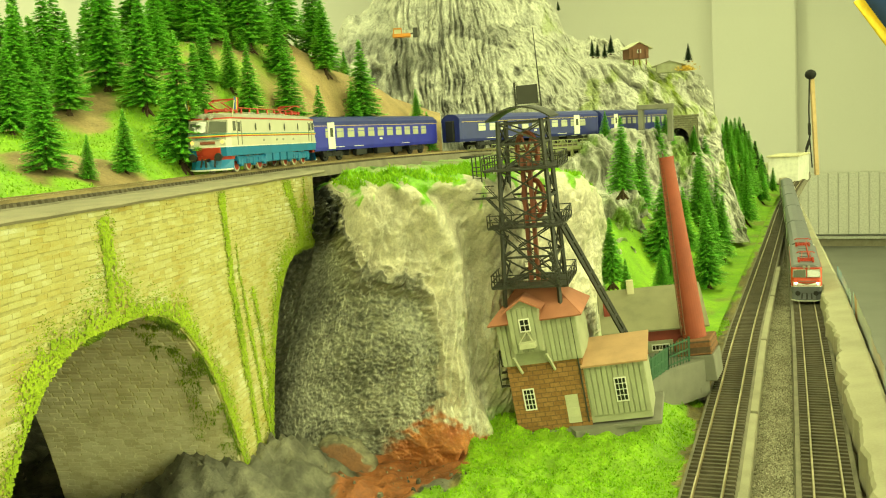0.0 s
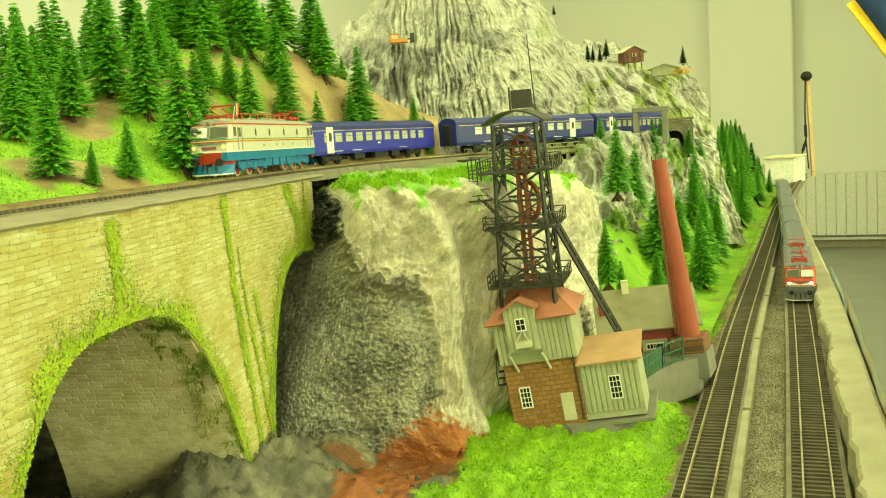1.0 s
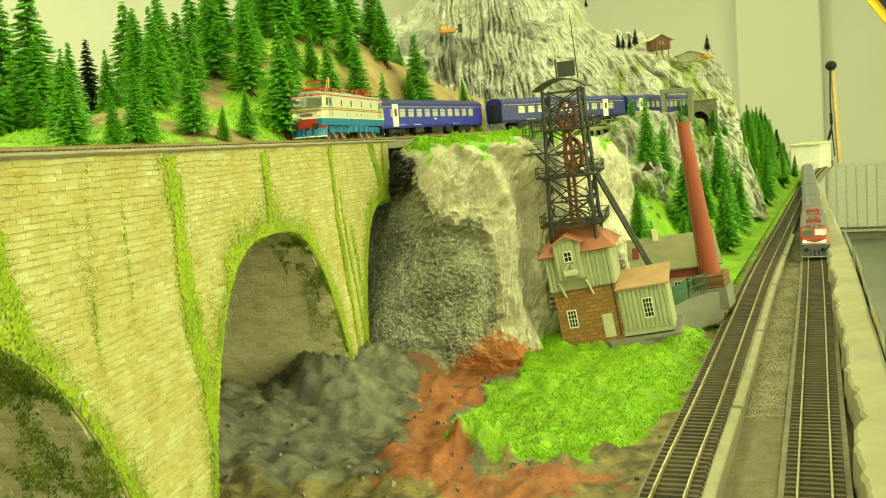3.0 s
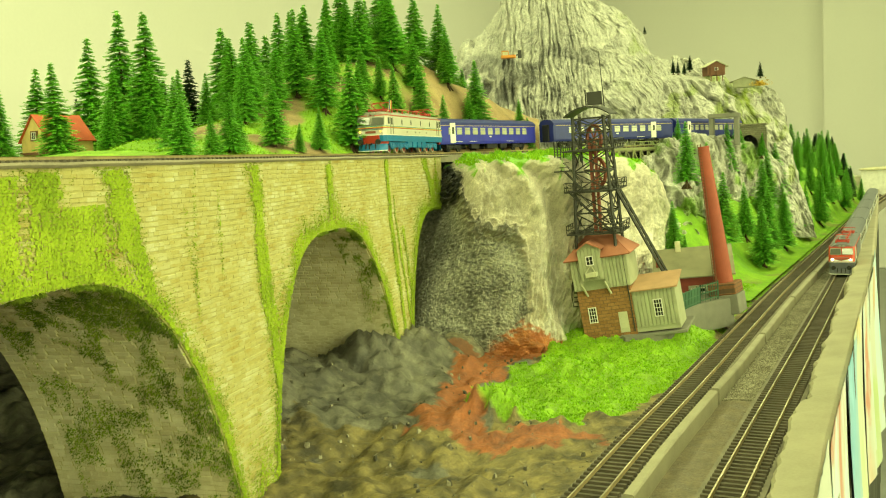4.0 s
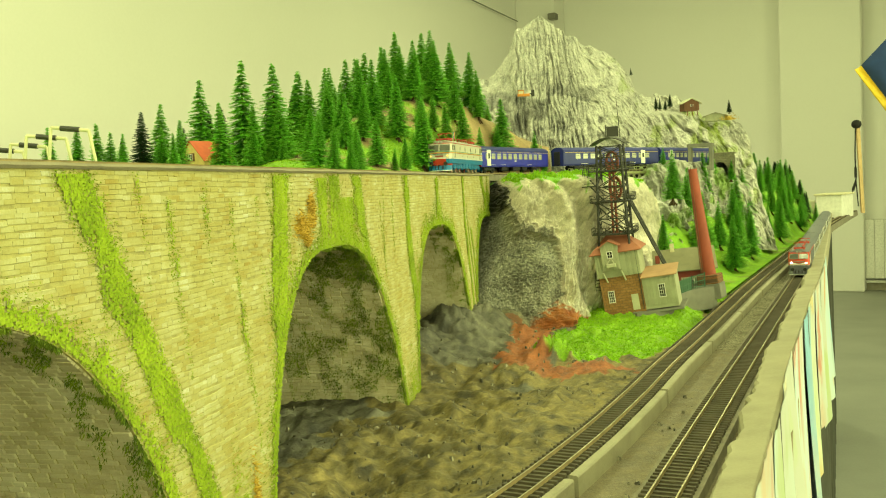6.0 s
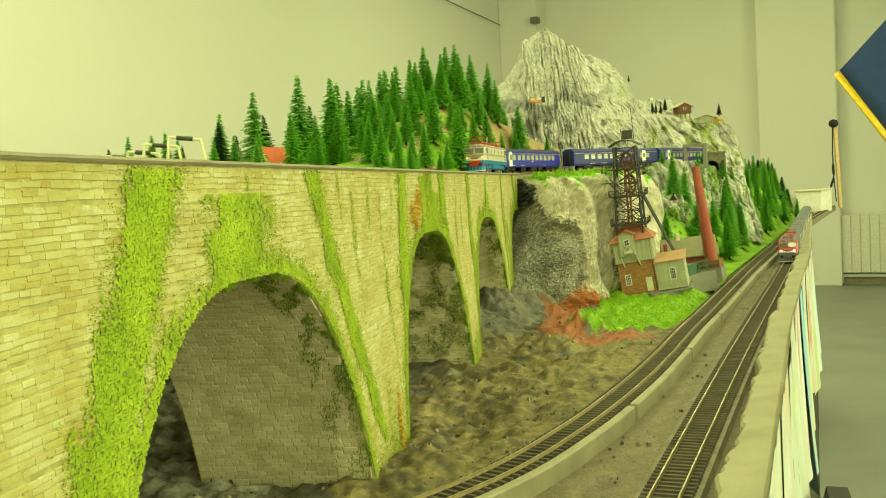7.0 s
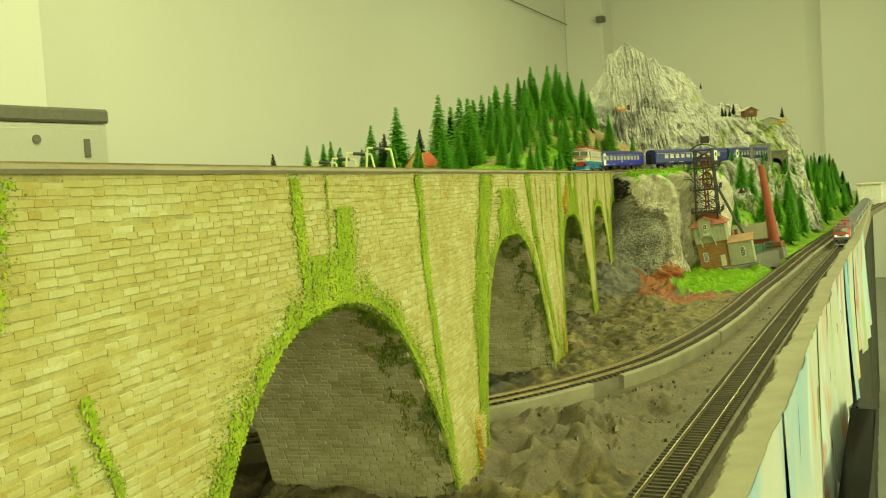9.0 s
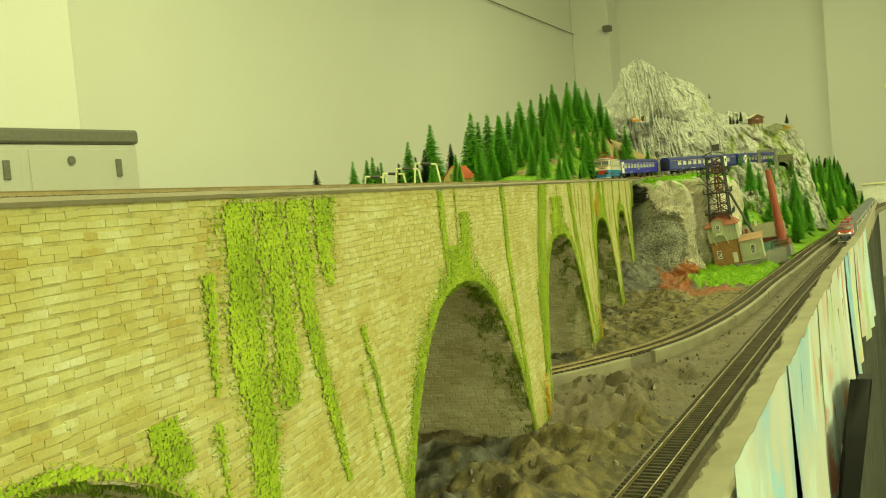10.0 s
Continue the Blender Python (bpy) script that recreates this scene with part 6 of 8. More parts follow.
def build_shed():
    shed = thing("engine_shed", "low red-brown workshop with a wide olive roof", "model house", Matrix.Translation((0.150, 0.70, 0.985)) @ pose(0, 0, 0, 0, -4, -8))
    bm = bmesh.new()
    block_at(bm, 0, 0.078, 0, 0.085, -0.012, 0.036)
    part("wall", bm, M["red_wall"], shed)
    for pts in (((-0.004, -0.007, 0.033), (0.084, -0.007, 0.033), (0.084, 0.042, 0.061), (-0.004, 0.042, 0.061)), ((-0.004, 0.092, 0.033), (0.084, 0.092, 0.033), (0.084, 0.042, 0.061), (-0.004, 0.042, 0.061))):
        part("roof_slope", slab(pts, 0.0016), M["olive_roof"], shed)
    for x in (0.0, 0.078):
        part("gable", slab(((x, 0, 0.034), (x, 0.085, 0.034), (x, 0.042, 0.059)), 0.0012), M["red_wall"], shed)
    bm = bmesh.new()
    block_at(bm, 0.033, 0.054, -0.0015, 0.0, 0.0, 0.023)
    block_at(bm, 0.0431, 0.0439, -0.0019, -0.0014, 0.0, 0.023)
    gate = part("gate", bm, M["timber"], shed, "grey double gate")
    window(gate, 0.0435, 0.0175, 0.014, 0.0045, -0.0016, 5, 1)
    window(shed, 0.016, 0.012, 0.010, 0.013, -0.0004, 3, 4)
    bm = bmesh.new()
    block_at(bm, 0.022, 0.028, 0.035, 0.041, 0.055, 0.070, 0.0003)
    pot = part("chimney_stack", bm, M["cream"], shed, "cream chimney stack")
    bm = bmesh.new()
    block_at(bm, 0.0, 0.006, 0.012, 0.018, 0.040, 0.056, 0.0003)
    part("flue", bm, M["red_wall"], shed)
    bm = bmesh.new()
    block_at(bm, -0.01, 0.07, -0.03, 0.0, -0.016, -0.0125)
    part("yard", bm, M["paving"], shed)
    for x, y, r, h in ((0.0585, -0.006, 0.0032, 0.019), (0.066, -0.007, 0.004, 0.010)):
        cask = thing("storage_drum", "small pale metal drum in the yard", "drum", Matrix.Translation(shed.matrix_basis @ Vector((x, y, -0.0123))))
        bm = bmesh.new()
        tube(bm, (0, 0, 0), (0, 0, h), r, r, 14)
        part("drum_body", bm, M["timber_light"], cask)
        bm = bmesh.new()
        for z in (0.3, 0.7):
            tube(bm, (0, 0, h * z - 0.0005), (0, 0, h * z + 0.0005), r * 1.06, r * 1.06, 14)
        part("hoop", bm, M["steel"], cask)


build_shed()


def build_fence():
    fence = thing("yard_fence", "dark green wooden fence beside the pithead", "fence")
    a, b, c = Vector((0.163, 0.615, 0.995)), Vector((0.186, 0.645, 0.998)), Vector((0.207, 0.662, 1.000))
    for p, q, n in ((a, b, 5), (b, c, 7)):
        for k in range(n + 1):
            bm = bmesh.new()
            r = p.lerp(q, k / n)
            bar(bm, r, r + Vector((0, 0, 0.020)), 0.0016 if k in (0, n) else 0.0007)
            part("post", bm, M["green_fence"], fence)
        for z in (0.003, 0.010, 0.018):
            bm = bmesh.new()
            bar(bm, p + Vector((0, 0, z)), q + Vector((0, 0, z)), 0.001)
            part("rail", bm, M["green_fence"], fence)
    for k in range(6):
        bm = bmesh.new()
        r = a.lerp(b, (k + 0.5) / 6)
        box(bm, (0.0044, 0.0008, 0.017), Matrix.Translation(r + Vector((0, 0, 0.0095))) @ pose(0, 0, 0, 0, 0, 43))
        part("board", bm, M["green_fence"], fence)


build_fence()
# the paved path from the pithead round to the chimney
def build_path():
    bm = bmesh.new()
    rows = []
    for u in np.linspace(0, 1, 24):
        x = lerp_at([(0, 0.10), (0.3, 0.146), (0.55, 0.160), (0.8, 0.186), (1, 0.224)], u)
        y = lerp_at([(0, 0.556), (0.3, 0.562), (0.55, 0.607), (0.8, 0.640), (1, 0.668)], u)
        z = lerp_at([(0, 0.981), (0.3, 0.987), (0.6, 0.996), (1, 1.0)], u)
        rows.append([bm.verts.new(p) for p in ((x + 0.001, y - 0.001, z - 0.03), (x, y, z), (x - 0.012, y + 0.045, z + 0.002), (x - 0.012, y + 0.045, z - 0.03))])
    for a, b in zip(rows, rows[1:]):
        for j in range(3):
            bm.faces.new((a[j], b[j], b[j + 1], a[j + 1]))
    for ring in (rows[0], rows[-1]):
        bm.faces.new(ring)
    tagged(part("path", bm, M["paving"]), "grey paved path at the pithead", "path", kind="structure")


build_path()
# ---- trains ----
M["loco_grey"] = paint("loco_pale_grey", (0.56, 0.53, 0.44), 0.4, spread=0.0, low=0.95, high=1.04)
M["loco_blue"] = paint("loco_teal", (0.01, 0.17, 0.38), 0.42)
M["loco_red"] = paint("loco_red", (0.42, 0.035, 0.015), 0.42)
M["roof_grey"] = paint("loco_roof", (0.30, 0.29, 0.24), 0.6)
M["silver_roof"] = paint("dusty_roof", (0.13, 0.135, 0.15), 0.55)
M["stripe_yellow"] = paint("stripe_yellow", (0.72, 0.52, 0.05), 0.45)
M["stripe_green"] = paint("stripe_teal", (0.02, 0.22, 0.22), 0.45)
M["stripe_white"] = paint("stripe_white", (0.75, 0.74, 0.66), 0.45)
M["glass_dark"] = paint("cab_glass", (0.10, 0.105, 0.085), 0.08)
M["coach_blue"] = paint("coach_blue", (0.03, 0.035, 0.40), 0.4)
M["coach_navy"] = paint("coach_navy", (0.016, 0.024, 0.17), 0.45)
M["coach_silver"] = paint("coach_grey", (0.30, 0.31, 0.31), 0.45)
M["tyre"] = paint("pale_tyre", (0.62, 0.58, 0.46), 0.35, 0.3)
M["black_iron"] = paint("black_iron", (0.012, 0.012, 0.011), 0.6)
M["window_pale"] = paint("coach_glass", (0.45, 0.45, 0.33), 0.15)
M["flag_blue"] = paint("flag_blue", (0.05, 0.12, 0.32), 0.8)
M["flag_yellow"] = paint("flag_yellow", (0.75, 0.5, 0.06), 0.8)
M["flag_red"] = paint("flag_red", (0.45, 0.05, 0.04), 0.8)


def glow(name, colour, strength):
    m = bpy.data.materials.new(name)
    m.use_nodes = True
    b = m.node_tree.nodes["Principled BSDF"]
    b.inputs["Base Color"].default_value = (*colour, 1)
    b.inputs["Emission Color"].default_value, b.inputs["Emission Strength"].default_value = (*colour, 1), strength
    return m


M["lit_lamp"] = glow("lit_headlight", (1.0, 1.0, 0.9), 9.0)
M["amber_lamp"] = glow("amber_headlight", (1.0, 0.55, 0.12), 0.9)


def hull(sections):
    """A skin over rings of points, with both ends closed."""
    bm = bmesh.new()
    rings = [[bm.verts.new(p) for p in ring] for ring in sections]
    for a, b in zip(rings, rings[1:]):
        for j in range(len(a)):
            k = (j + 1) % len(a)
            bm.faces.new((a[j], b[j], b[k], a[k]))
    bm.faces.new(rings[0])
    bm.faces.new(rings[-1][::-1])
    return bm


L_BODY, W_BODY = 0.213, 0.0345


def nose(z):
    """How far the cab front lies back at a height."""
    return -0.0012 * max(0.0, (0.0195 - z) / 0.007) - (0.0055 * max(0.0, (z - 0.0285) / 0.013) ** 1.2 if z > 0.0285 else 0.0)


def band(z0, z1, w0, w1, material, parent, name, label="", inset=0.0):
    """A length of the body between two heights."""
    rings = []
    for flip in (1, -1):
        for edge in (0.0, 0.003):
            x_end = (L_BODY / 2 - edge)
            ring = []
            for z, w in ((z0, w0), (z1, w1)):
                ring.append((z, w, flip * (x_end + nose(z) + inset), 0.82 if edge == 0.0 else 1.0))
            rings.append(ring)
    order = [rings[0], rings[1], rings[3], rings[2]]
    sections = []
    for (za, wa, xa, ka), (zb, wb, xb, kb) in order:
        sections.append([(xa, -wa * ka, za), (xa, wa * ka, za), (xb, wb * kb, zb), (xb, -wb * kb, zb)])
    return part(name, hull(sections), material, parent, label)


def build_wheels(parent, xs, r, gauge, frame_material, rim, disc, side_w):
    """One bogie with wheels on both sides."""
    bm = bmesh.new()
    x0, x1 = min(xs), max(xs)
    for s in (-1, 1):
        block_at(bm, x0 - r * 0.9, x1 + r * 0.9, s * side_w - 0.0008, s * side_w + 0.0008, r * 0.85, r * 1.55, 0.0002)
        for x in xs:
            block_at(bm, x - 0.0022, x + 0.0022, s * side_w - 0.0014, s * side_w + 0.0014, r * 0.6, r * 1.5, 0.0003)
        for k in range(len(xs) - 1):
            xm = (xs[k] + xs[k + 1]) / 2
            for dx in (-0.0022, 0.0022):
                for z in range(4):
                    tube(bm, (xm + dx, s * (side_w + 0.0006), r * 0.9 + 0.0011 * z), (xm + dx, s * (side_w + 0.0006), r * 0.9 + 0.0011 * z + 0.0007), 0.0013, n=8)
            bar(bm, (xm - 0.004, s * (side_w + 0.0008), r * 0.9), (xm + 0.004, s * (side_w + 0.0008), r * 1.5), 0.0008)
    block_at(bm, x0 - r, x1 + r, -side_w, side_w, r * 1.2, r * 1.7)
    bogie = part("bogie", bm, frame_material, parent)
    for x in xs:
        for s in (-1, 1):
            bm = bmesh.new()
            tube(bm, (x, s * gauge / 2, r), (x, s * (gauge / 2 + 0.0022), r), r * 0.86, r * 0.80, 20)
            wheel = part("wheel", bm, disc, bogie)
            bm = bmesh.new()
            n = 24
            for k in range(n):
                a, b = math.tau * k / n, math.tau * (k + 1) / n
                q = []
                for rr, yy in ((r, 0.0), (r, 0.0026), (r * 0.82, 0.0028), (r * 0.82, 0.0)):
                    q.append((rr, yy))
                for (ra, ya), (rb, yb) in zip(q, q[1:] + q[:1]):
                    bm.faces.new([bm.verts.new((x + rad * math.sin(w), s * (gauge / 2 + y), r + rad * math.cos(w))) for rad, y, w in ((ra, ya, a), (ra, ya, b), (rb, yb, b), (rb, yb, a))])
            part("tyre", bm, rim, bogie)
    return bogie


def pantograph(parent, x, material, raised=0.004):
    bm = bmesh.new()
    z = 0.0475
    block_at(bm, x - 0.012, x + 0.012, -0.0085, -0.0072, z - 0.0012, z)
    block_at(bm, x - 0.012, x + 0.012, 0.0072, 0.0085, z - 0.0012, z)
    for dx in (-0.010, 0, 0.010):
        block_at(bm, x + dx - 0.0008, x + dx + 0.0008, -0.0085, 0.0085, z - 0.0010, z + 0.0004)
        for s in (-1, 1):
            tube(bm, (x + dx, s * 0.008, 0.0452), (x + dx, s * 0.008, z + 0.001), 0.0013, n=8)
    for s in (-1, 1):
        tube(bm, (x - 0.010, s * 0.006, z), (x + 0.011, s * 0.005, z + raised), 0.0005, n=6)
        tube(bm, (x + 0.011, s * 0.005, z + raised), (x - 0.008, s * 0.004, z + raised + 0.0025), 0.0004, n=6)
    for dx in (-0.008, -0.0055):
        pts = [(-0.0105, -0.0012), (-0.008, 0.0003), (0.008, 0.0003), (0.0105, -0.0012)]
        for (ya, za), (yb, zb) in zip(pts, pts[1:]):
            tube(bm, (x + dx, ya, z + raised + 0.0028 + za), (x + dx, yb, z + raised + 0.0028 + zb), 0.0005, n=6)
    return part("pantograph", bm, material, parent)


def build_loco(m, label, upper, lower, apron, stripes, roof_material, lamps, flags, frame_material, wheel_disc, panto_front=0.0):
    loco = thing("electric_locomotive", label, "model locomotive", m)
    half = L_BODY / 2
    band(0.0125, 0.0192, 0.0168, 0.0172, lower, loco, "lower_body", "teal lower body" if lower is M["loco_blue"] else "")
    upper_body = band(0.0196, 0.0402, 0.0171, 0.0171, upper, loco, "upper_body")
    band(0.0191, 0.0197, 0.01735, 0.01735, M["stripe_white"], loco, "waist_line", "thin white waist line", 0.0002)
    if stripes:
        for z, mat in ((0.0268, "loco_red"), (0.0275, "stripe_yellow"), (0.0284, "stripe_green")):
            band(z, z + 0.0007, 0.0173, 0.0173, M[mat], loco, "stripe", "", 0.0002)
    band(0.0400, 0.0410, 0.0174, 0.0172, M["loco_red"], loco, "cant_rail", "thin red cant rail", 0.0003)
    sections = []
    for x in (half - 0.0075, half - 0.012, -half + 0.012, -half + 0.0075):
        k = 0.75 if abs(x) > half - 0.009 else 1.0
        sections.append([(x, w * k, z) for w, z in ((-0.0168, 0.0410), (-0.0140, 0.0432 - 0.001 * (1 - k)), (-0.0085, 0.0447 - 0.002 * (1 - k)), (0.0085, 0.0447 - 0.002 * (1 - k)), (0.0140, 0.0432 - 0.001 * (1 - k)), (0.0168, 0.0410))])
    part("roof", hull(sections), roof_material, loco)
    # roof gear
    for x in (-0.045, -0.02, 0.0, 0.03):
        bm = bmesh.new()
        block_at(bm, x - 0.008, x + 0.006, -0.006, 0.006, 0.0440, 0.0462, 0.0003)
        part("roof_hatch", bm, roof_material, loco)
    bm = bmesh.new()
    tube(bm, (-0.07, 0.004, 0.0495), (0.06, 0.004, 0.0495), 0.0005, n=6)
    for x in (-0.06, -0.045, -0.03, -0.012, 0.01, 0.028, 0.046):
        tube(bm, (x, 0.004, 0.0445), (x, 0.004, 0.0497), 0.0011, 0.0006, 8)
    part("roof_line", bm, M["loco_red"], loco, "red insulators and roof line")
    pantograph(loco, half - 0.030, M["loco_red"], 0.005)
    pantograph(loco, -half + 0.032, M["loco_red"], 0.003)
    for flip in (1, -1):
        turn = Matrix.Diagonal((flip, flip, 1, 1))

        def cab(name, bm, material, parent=loco, lab=""):
            bmesh.ops.transform(bm, matrix=turn, verts=bm.verts)
            return part(name, bm, material, parent, lab)

        # two windscreens, tilted with the front
        for s in (-1, 1):
            a, b = 0.0012, 0.0148
            pts = [(half + nose(z) + 0.0004 - 0.0010 * (abs(y) > 0.01), s * y, z) for y, z in ((a, 0.0306), (b, 0.0306), (b * 0.96, 0.0382), (a, 0.0382))]
            frame = cab("windscreen_frame", slab([(x - 0.0002, y * 1.05 if abs(y) > 0.01 else y - s * 0.0006, z + (0.0007 if z > 0.035 else -0.0007)) for x, y, z in pts], 0.0005), M["roof_grey"])
            cab("windscreen", slab(pts, 0.0006), M["glass_dark"], frame)
        # side cab window, door lines
        for s in (-1, 1):
            bm = bmesh.new()
            block_at(bm, half - 0.0135, half - 0.0085, s * 0.0172 - 0.0003, s * 0.0172 + 0.0003, 0.0310, 0.0380, 0.0001)
            cab("cab_window", bm, M["glass_dark"])
            bm = bmesh.new()
            for x in (half - 0.0165, half - 0.0245):
                block_at(bm, x - 0.0003, x + 0.0003, s * 0.0173 - 0.0004, s * 0.0173 + 0.0004, 0.0205, 0.0385)
            cab("handrail", bm, M["roof_grey"])
            bm = bmesh.new()
            block_at(bm, half - 0.0225, half - 0.0185, s * 0.0172 - 0.0002, s * 0.0172 + 0.0003, 0.0305, 0.0375, 0.0001)
            cab("door_window", bm, M["glass_dark"])
        # lamps and number plate bar
        for s in (-1, 1):
            bm = bmesh.new()
            tube(bm, (half - 0.001, s * 0.0118, 0.0232), (half + 0.0009, s * 0.0118, 0.0232), 0.0021, 0.0019, 16)
            holder = cab("lamp_rim", bm, upper)
            bm = bmesh.new()
            tube(bm, (half + 0.0006, s * 0.0118, 0.0232), (half + 0.0012, s * 0.0118, 0.0232), 0.0014, 0.0012, 16)
            cab("headlight", bm, lamps if flip == 1 else M["glass_dark"], holder, "lit headlight")
            bm = bmesh.new()
            tube(bm, (half - 0.006, s * 0.0026, 0.0418), (half - 0.0015, s * 0.0026, 0.0418), 0.0016, 0.0016, 12)
            cab("top_lamp", bm, M["roof_grey"])
        bm = bmesh.new()
        block_at(bm, half - 0.0002, half + 0.0006, -0.0058, 0.0058, 0.0216, 0.0238, 0.0001)
        cab("number_bar", bm, M["wheel_red"])
        bm = bmesh.new()
        block_at(bm, half - 0.0002, half + 0.0005, -0.0095, 0.0095, 0.0253, 0.0259)
        cab("grille_bar", bm, M["stripe_green"])
        # apron, plough, buffers, coupling
        bm = bmesh.new()
        pts_low, pts_high = [], []
        for y in (-0.0165, -0.009, 0.009, 0.0165):
            back = 0.0045 if abs(y) > 0.01 else 0.0
            pts_high.append((half - back + 0.0004, y * 1.0, 0.0191))
            pts_low.append((half - back - 0.0012, y * 0.95, 0.0100))
        q = [bm.verts.new(p) for p in pts_high] + [bm.verts.new(p) for p in pts_low]
        r = [bm.verts.new((p[0] - 0.006, p[1], p[2])) for p in pts_high + pts_low]
        for i in range(3):
            bm.faces.new((q[i], q[i + 1], q[i + 5], q[i + 4]))
            bm.faces.new((r[i], r[i + 4], r[i + 5], r[i + 1]))
        for loop in ((0, 1, 2, 3), (7, 6, 5, 4)):
            for i in range(3):
                bm.faces.new((q[loop[i]], r[loop[i]], r[loop[i + 1]], q[loop[i + 1]]))
        bm.faces.new((q[0], q[4], r[4], r[0]))
        bm.faces.new((q[3], r[3], r[7], q[7]))
        cab("apron", bm, apron, loco, "red front apron" if apron is M["loco_red"] else "")
        bm = bmesh.new()
        low = [bm.verts.new(p) for p in ((half - 0.004, -0.0165, 0.0025), (half + 0.004, -0.010, 0.0022), (half + 0.004, 0.010, 0.0022), (half - 0.004, 0.0165, 0.0025))]
        top = [bm.verts.new(p) for p in ((half - 0.006, -0.0160, 0.0100), (half - 0.001, -0.010, 0.0100), (half - 0.001, 0.010, 0.0100), (half - 0.006, 0.0160, 0.0100))]
        for i in range(3):
            bm.faces.new((low[i], low[i + 1], top[i + 1], top[i]))
        rim = [bm.verts.new(v.co + Vector((-0.003, 0, 0.0))) for v in low] + [bm.verts.new(v.co + Vector((-0.003, 0, 0.0))) for v in top]
        bm.faces.new((rim[0], rim[4], rim[5], rim[1]))
        bm.faces.new((rim[1], rim[5], rim[6], rim[2]))
        bm.faces.new((rim[2], rim[6], rim[7], rim[3]))
        for i in range(3):
            bm.faces.new((low[i], rim[i], rim[i + 1], low[i + 1]))
        plough = cab("plough", bm, lower, loco)
        bm = bmesh.new()
        for i in range(3):
            edge = ((half - 0.004, -0.0167, 0.0030), (half + 0.0043, -0.010, 0.0027), (half + 0.0043, 0.010, 0.0027), (half - 0.004, 0.0167, 0.0030))
            a, b = edge[i], edge[i + 1]
            bar(bm, a, b, 0.0010)
        cab("plough_edge", bm, M["stripe_white"], plough, "white lower edge")
        for s in (-1, 1):
            bm = bmesh.new()
            tube(bm, (half - 0.001, s * 0.0100, 0.0121), (half + 0.0055, s * 0.0100, 0.0121), 0.0012, n=10)
            tube(bm, (half + 0.0052, s * 0.0100, 0.0121), (half + 0.0063, s * 0.0100, 0.0121), 0.0030, 0.0029, 16)
            cab("buffer", bm, M["black_iron"])
        bm = bmesh.new()
        bar(bm, (half - 0.002, 0, 0.0105), (half + 0.006, 0, 0.0095), 0.0016)
        bar(bm, (half + 0.006, 0, 0.0095), (half + 0.006, 0, 0.0045), 0.0012)
        for s in (-1, 1):
            tube(bm, (half + 0.0005, s * 0.005, 0.0110), (half + 0.003, s * 0.0055, 0.0050), 0.0007, n=6)
        cab("coupling", bm, M["black_iron"])
        if flags and flip == 1:
            for s in (-1, 1):
                base = Vector((half - 0.010, s * 0.0165, 0.0395))
                flag = part("flag_pole", slab([base, base + Vector((0.0005, 0, 0)), base + Vector((0.0008, s * 0.003, 0.014)), base + Vector((0.0, s * 0.003, 0.014))], 0.0004), M["cream"], loco)
                for k, mat in enumerate(("flag_blue", "flag_yellow", "flag_red")):
                    o = base + Vector((-0.0024 * k, s * 0.002, 0.0075))
                    part("flag_stripe", slab([o, o + Vector((-0.0024, s * 0.0004, -0.0006)), o + Vector((-0.0024, s * 0.0012, 0.0084)), o + Vector((0, s * 0.0008, 0.009))], 0.0003), M[mat], flag)
    # side windows and plates
    for s in (-1, 1):
        for x in (0.052, 0.020, -0.016, -0.052):
            bm = bmesh.new()
            n = 16
            ring = [bm.verts.new((x + 0.0018 * math.cos(math.tau * k / n), s * 0.01745, 0.0338 + 0.0033 * math.sin(math.tau * k / n))) for k in range(n)]
            bm.faces.new(ring)
            part("porthole", bm, M["glass_dark"], loco)
        for x in (0.035, 0.004, -0.012, -0.038):
            bm = bmesh.new()
            block_at(bm, x - 0.0018, x + 0.0018, s * 0.01715, s * 0.01740, 0.0226, 0.0242)
            part("side_mark", bm, M["roof_grey"], loco)
        for x in (-0.03, -0.012, 0.006, 0.024):
            bm = bmesh.new()
            block_at(bm, x - 0.007, x + 0.007, s * 0.0155 - 0.002, s * 0.0155 + 0.001, 0.0058, 0.0128, 0.0004)
            part("underframe_box", bm, frame_material, loco)
    build_wheels(loco, (half - 0.026, half - 0.051, half - 0.0755)[::1], 0.0069, 0.0165, frame_material, M["tyre"], wheel_disc, 0.0145)
    build_wheels(loco, (-half + 0.026, -half + 0.051, -half + 0.0755), 0.0069, 0.0165, frame_material, M["tyre"], wheel_disc, 0.0145)
    return loco


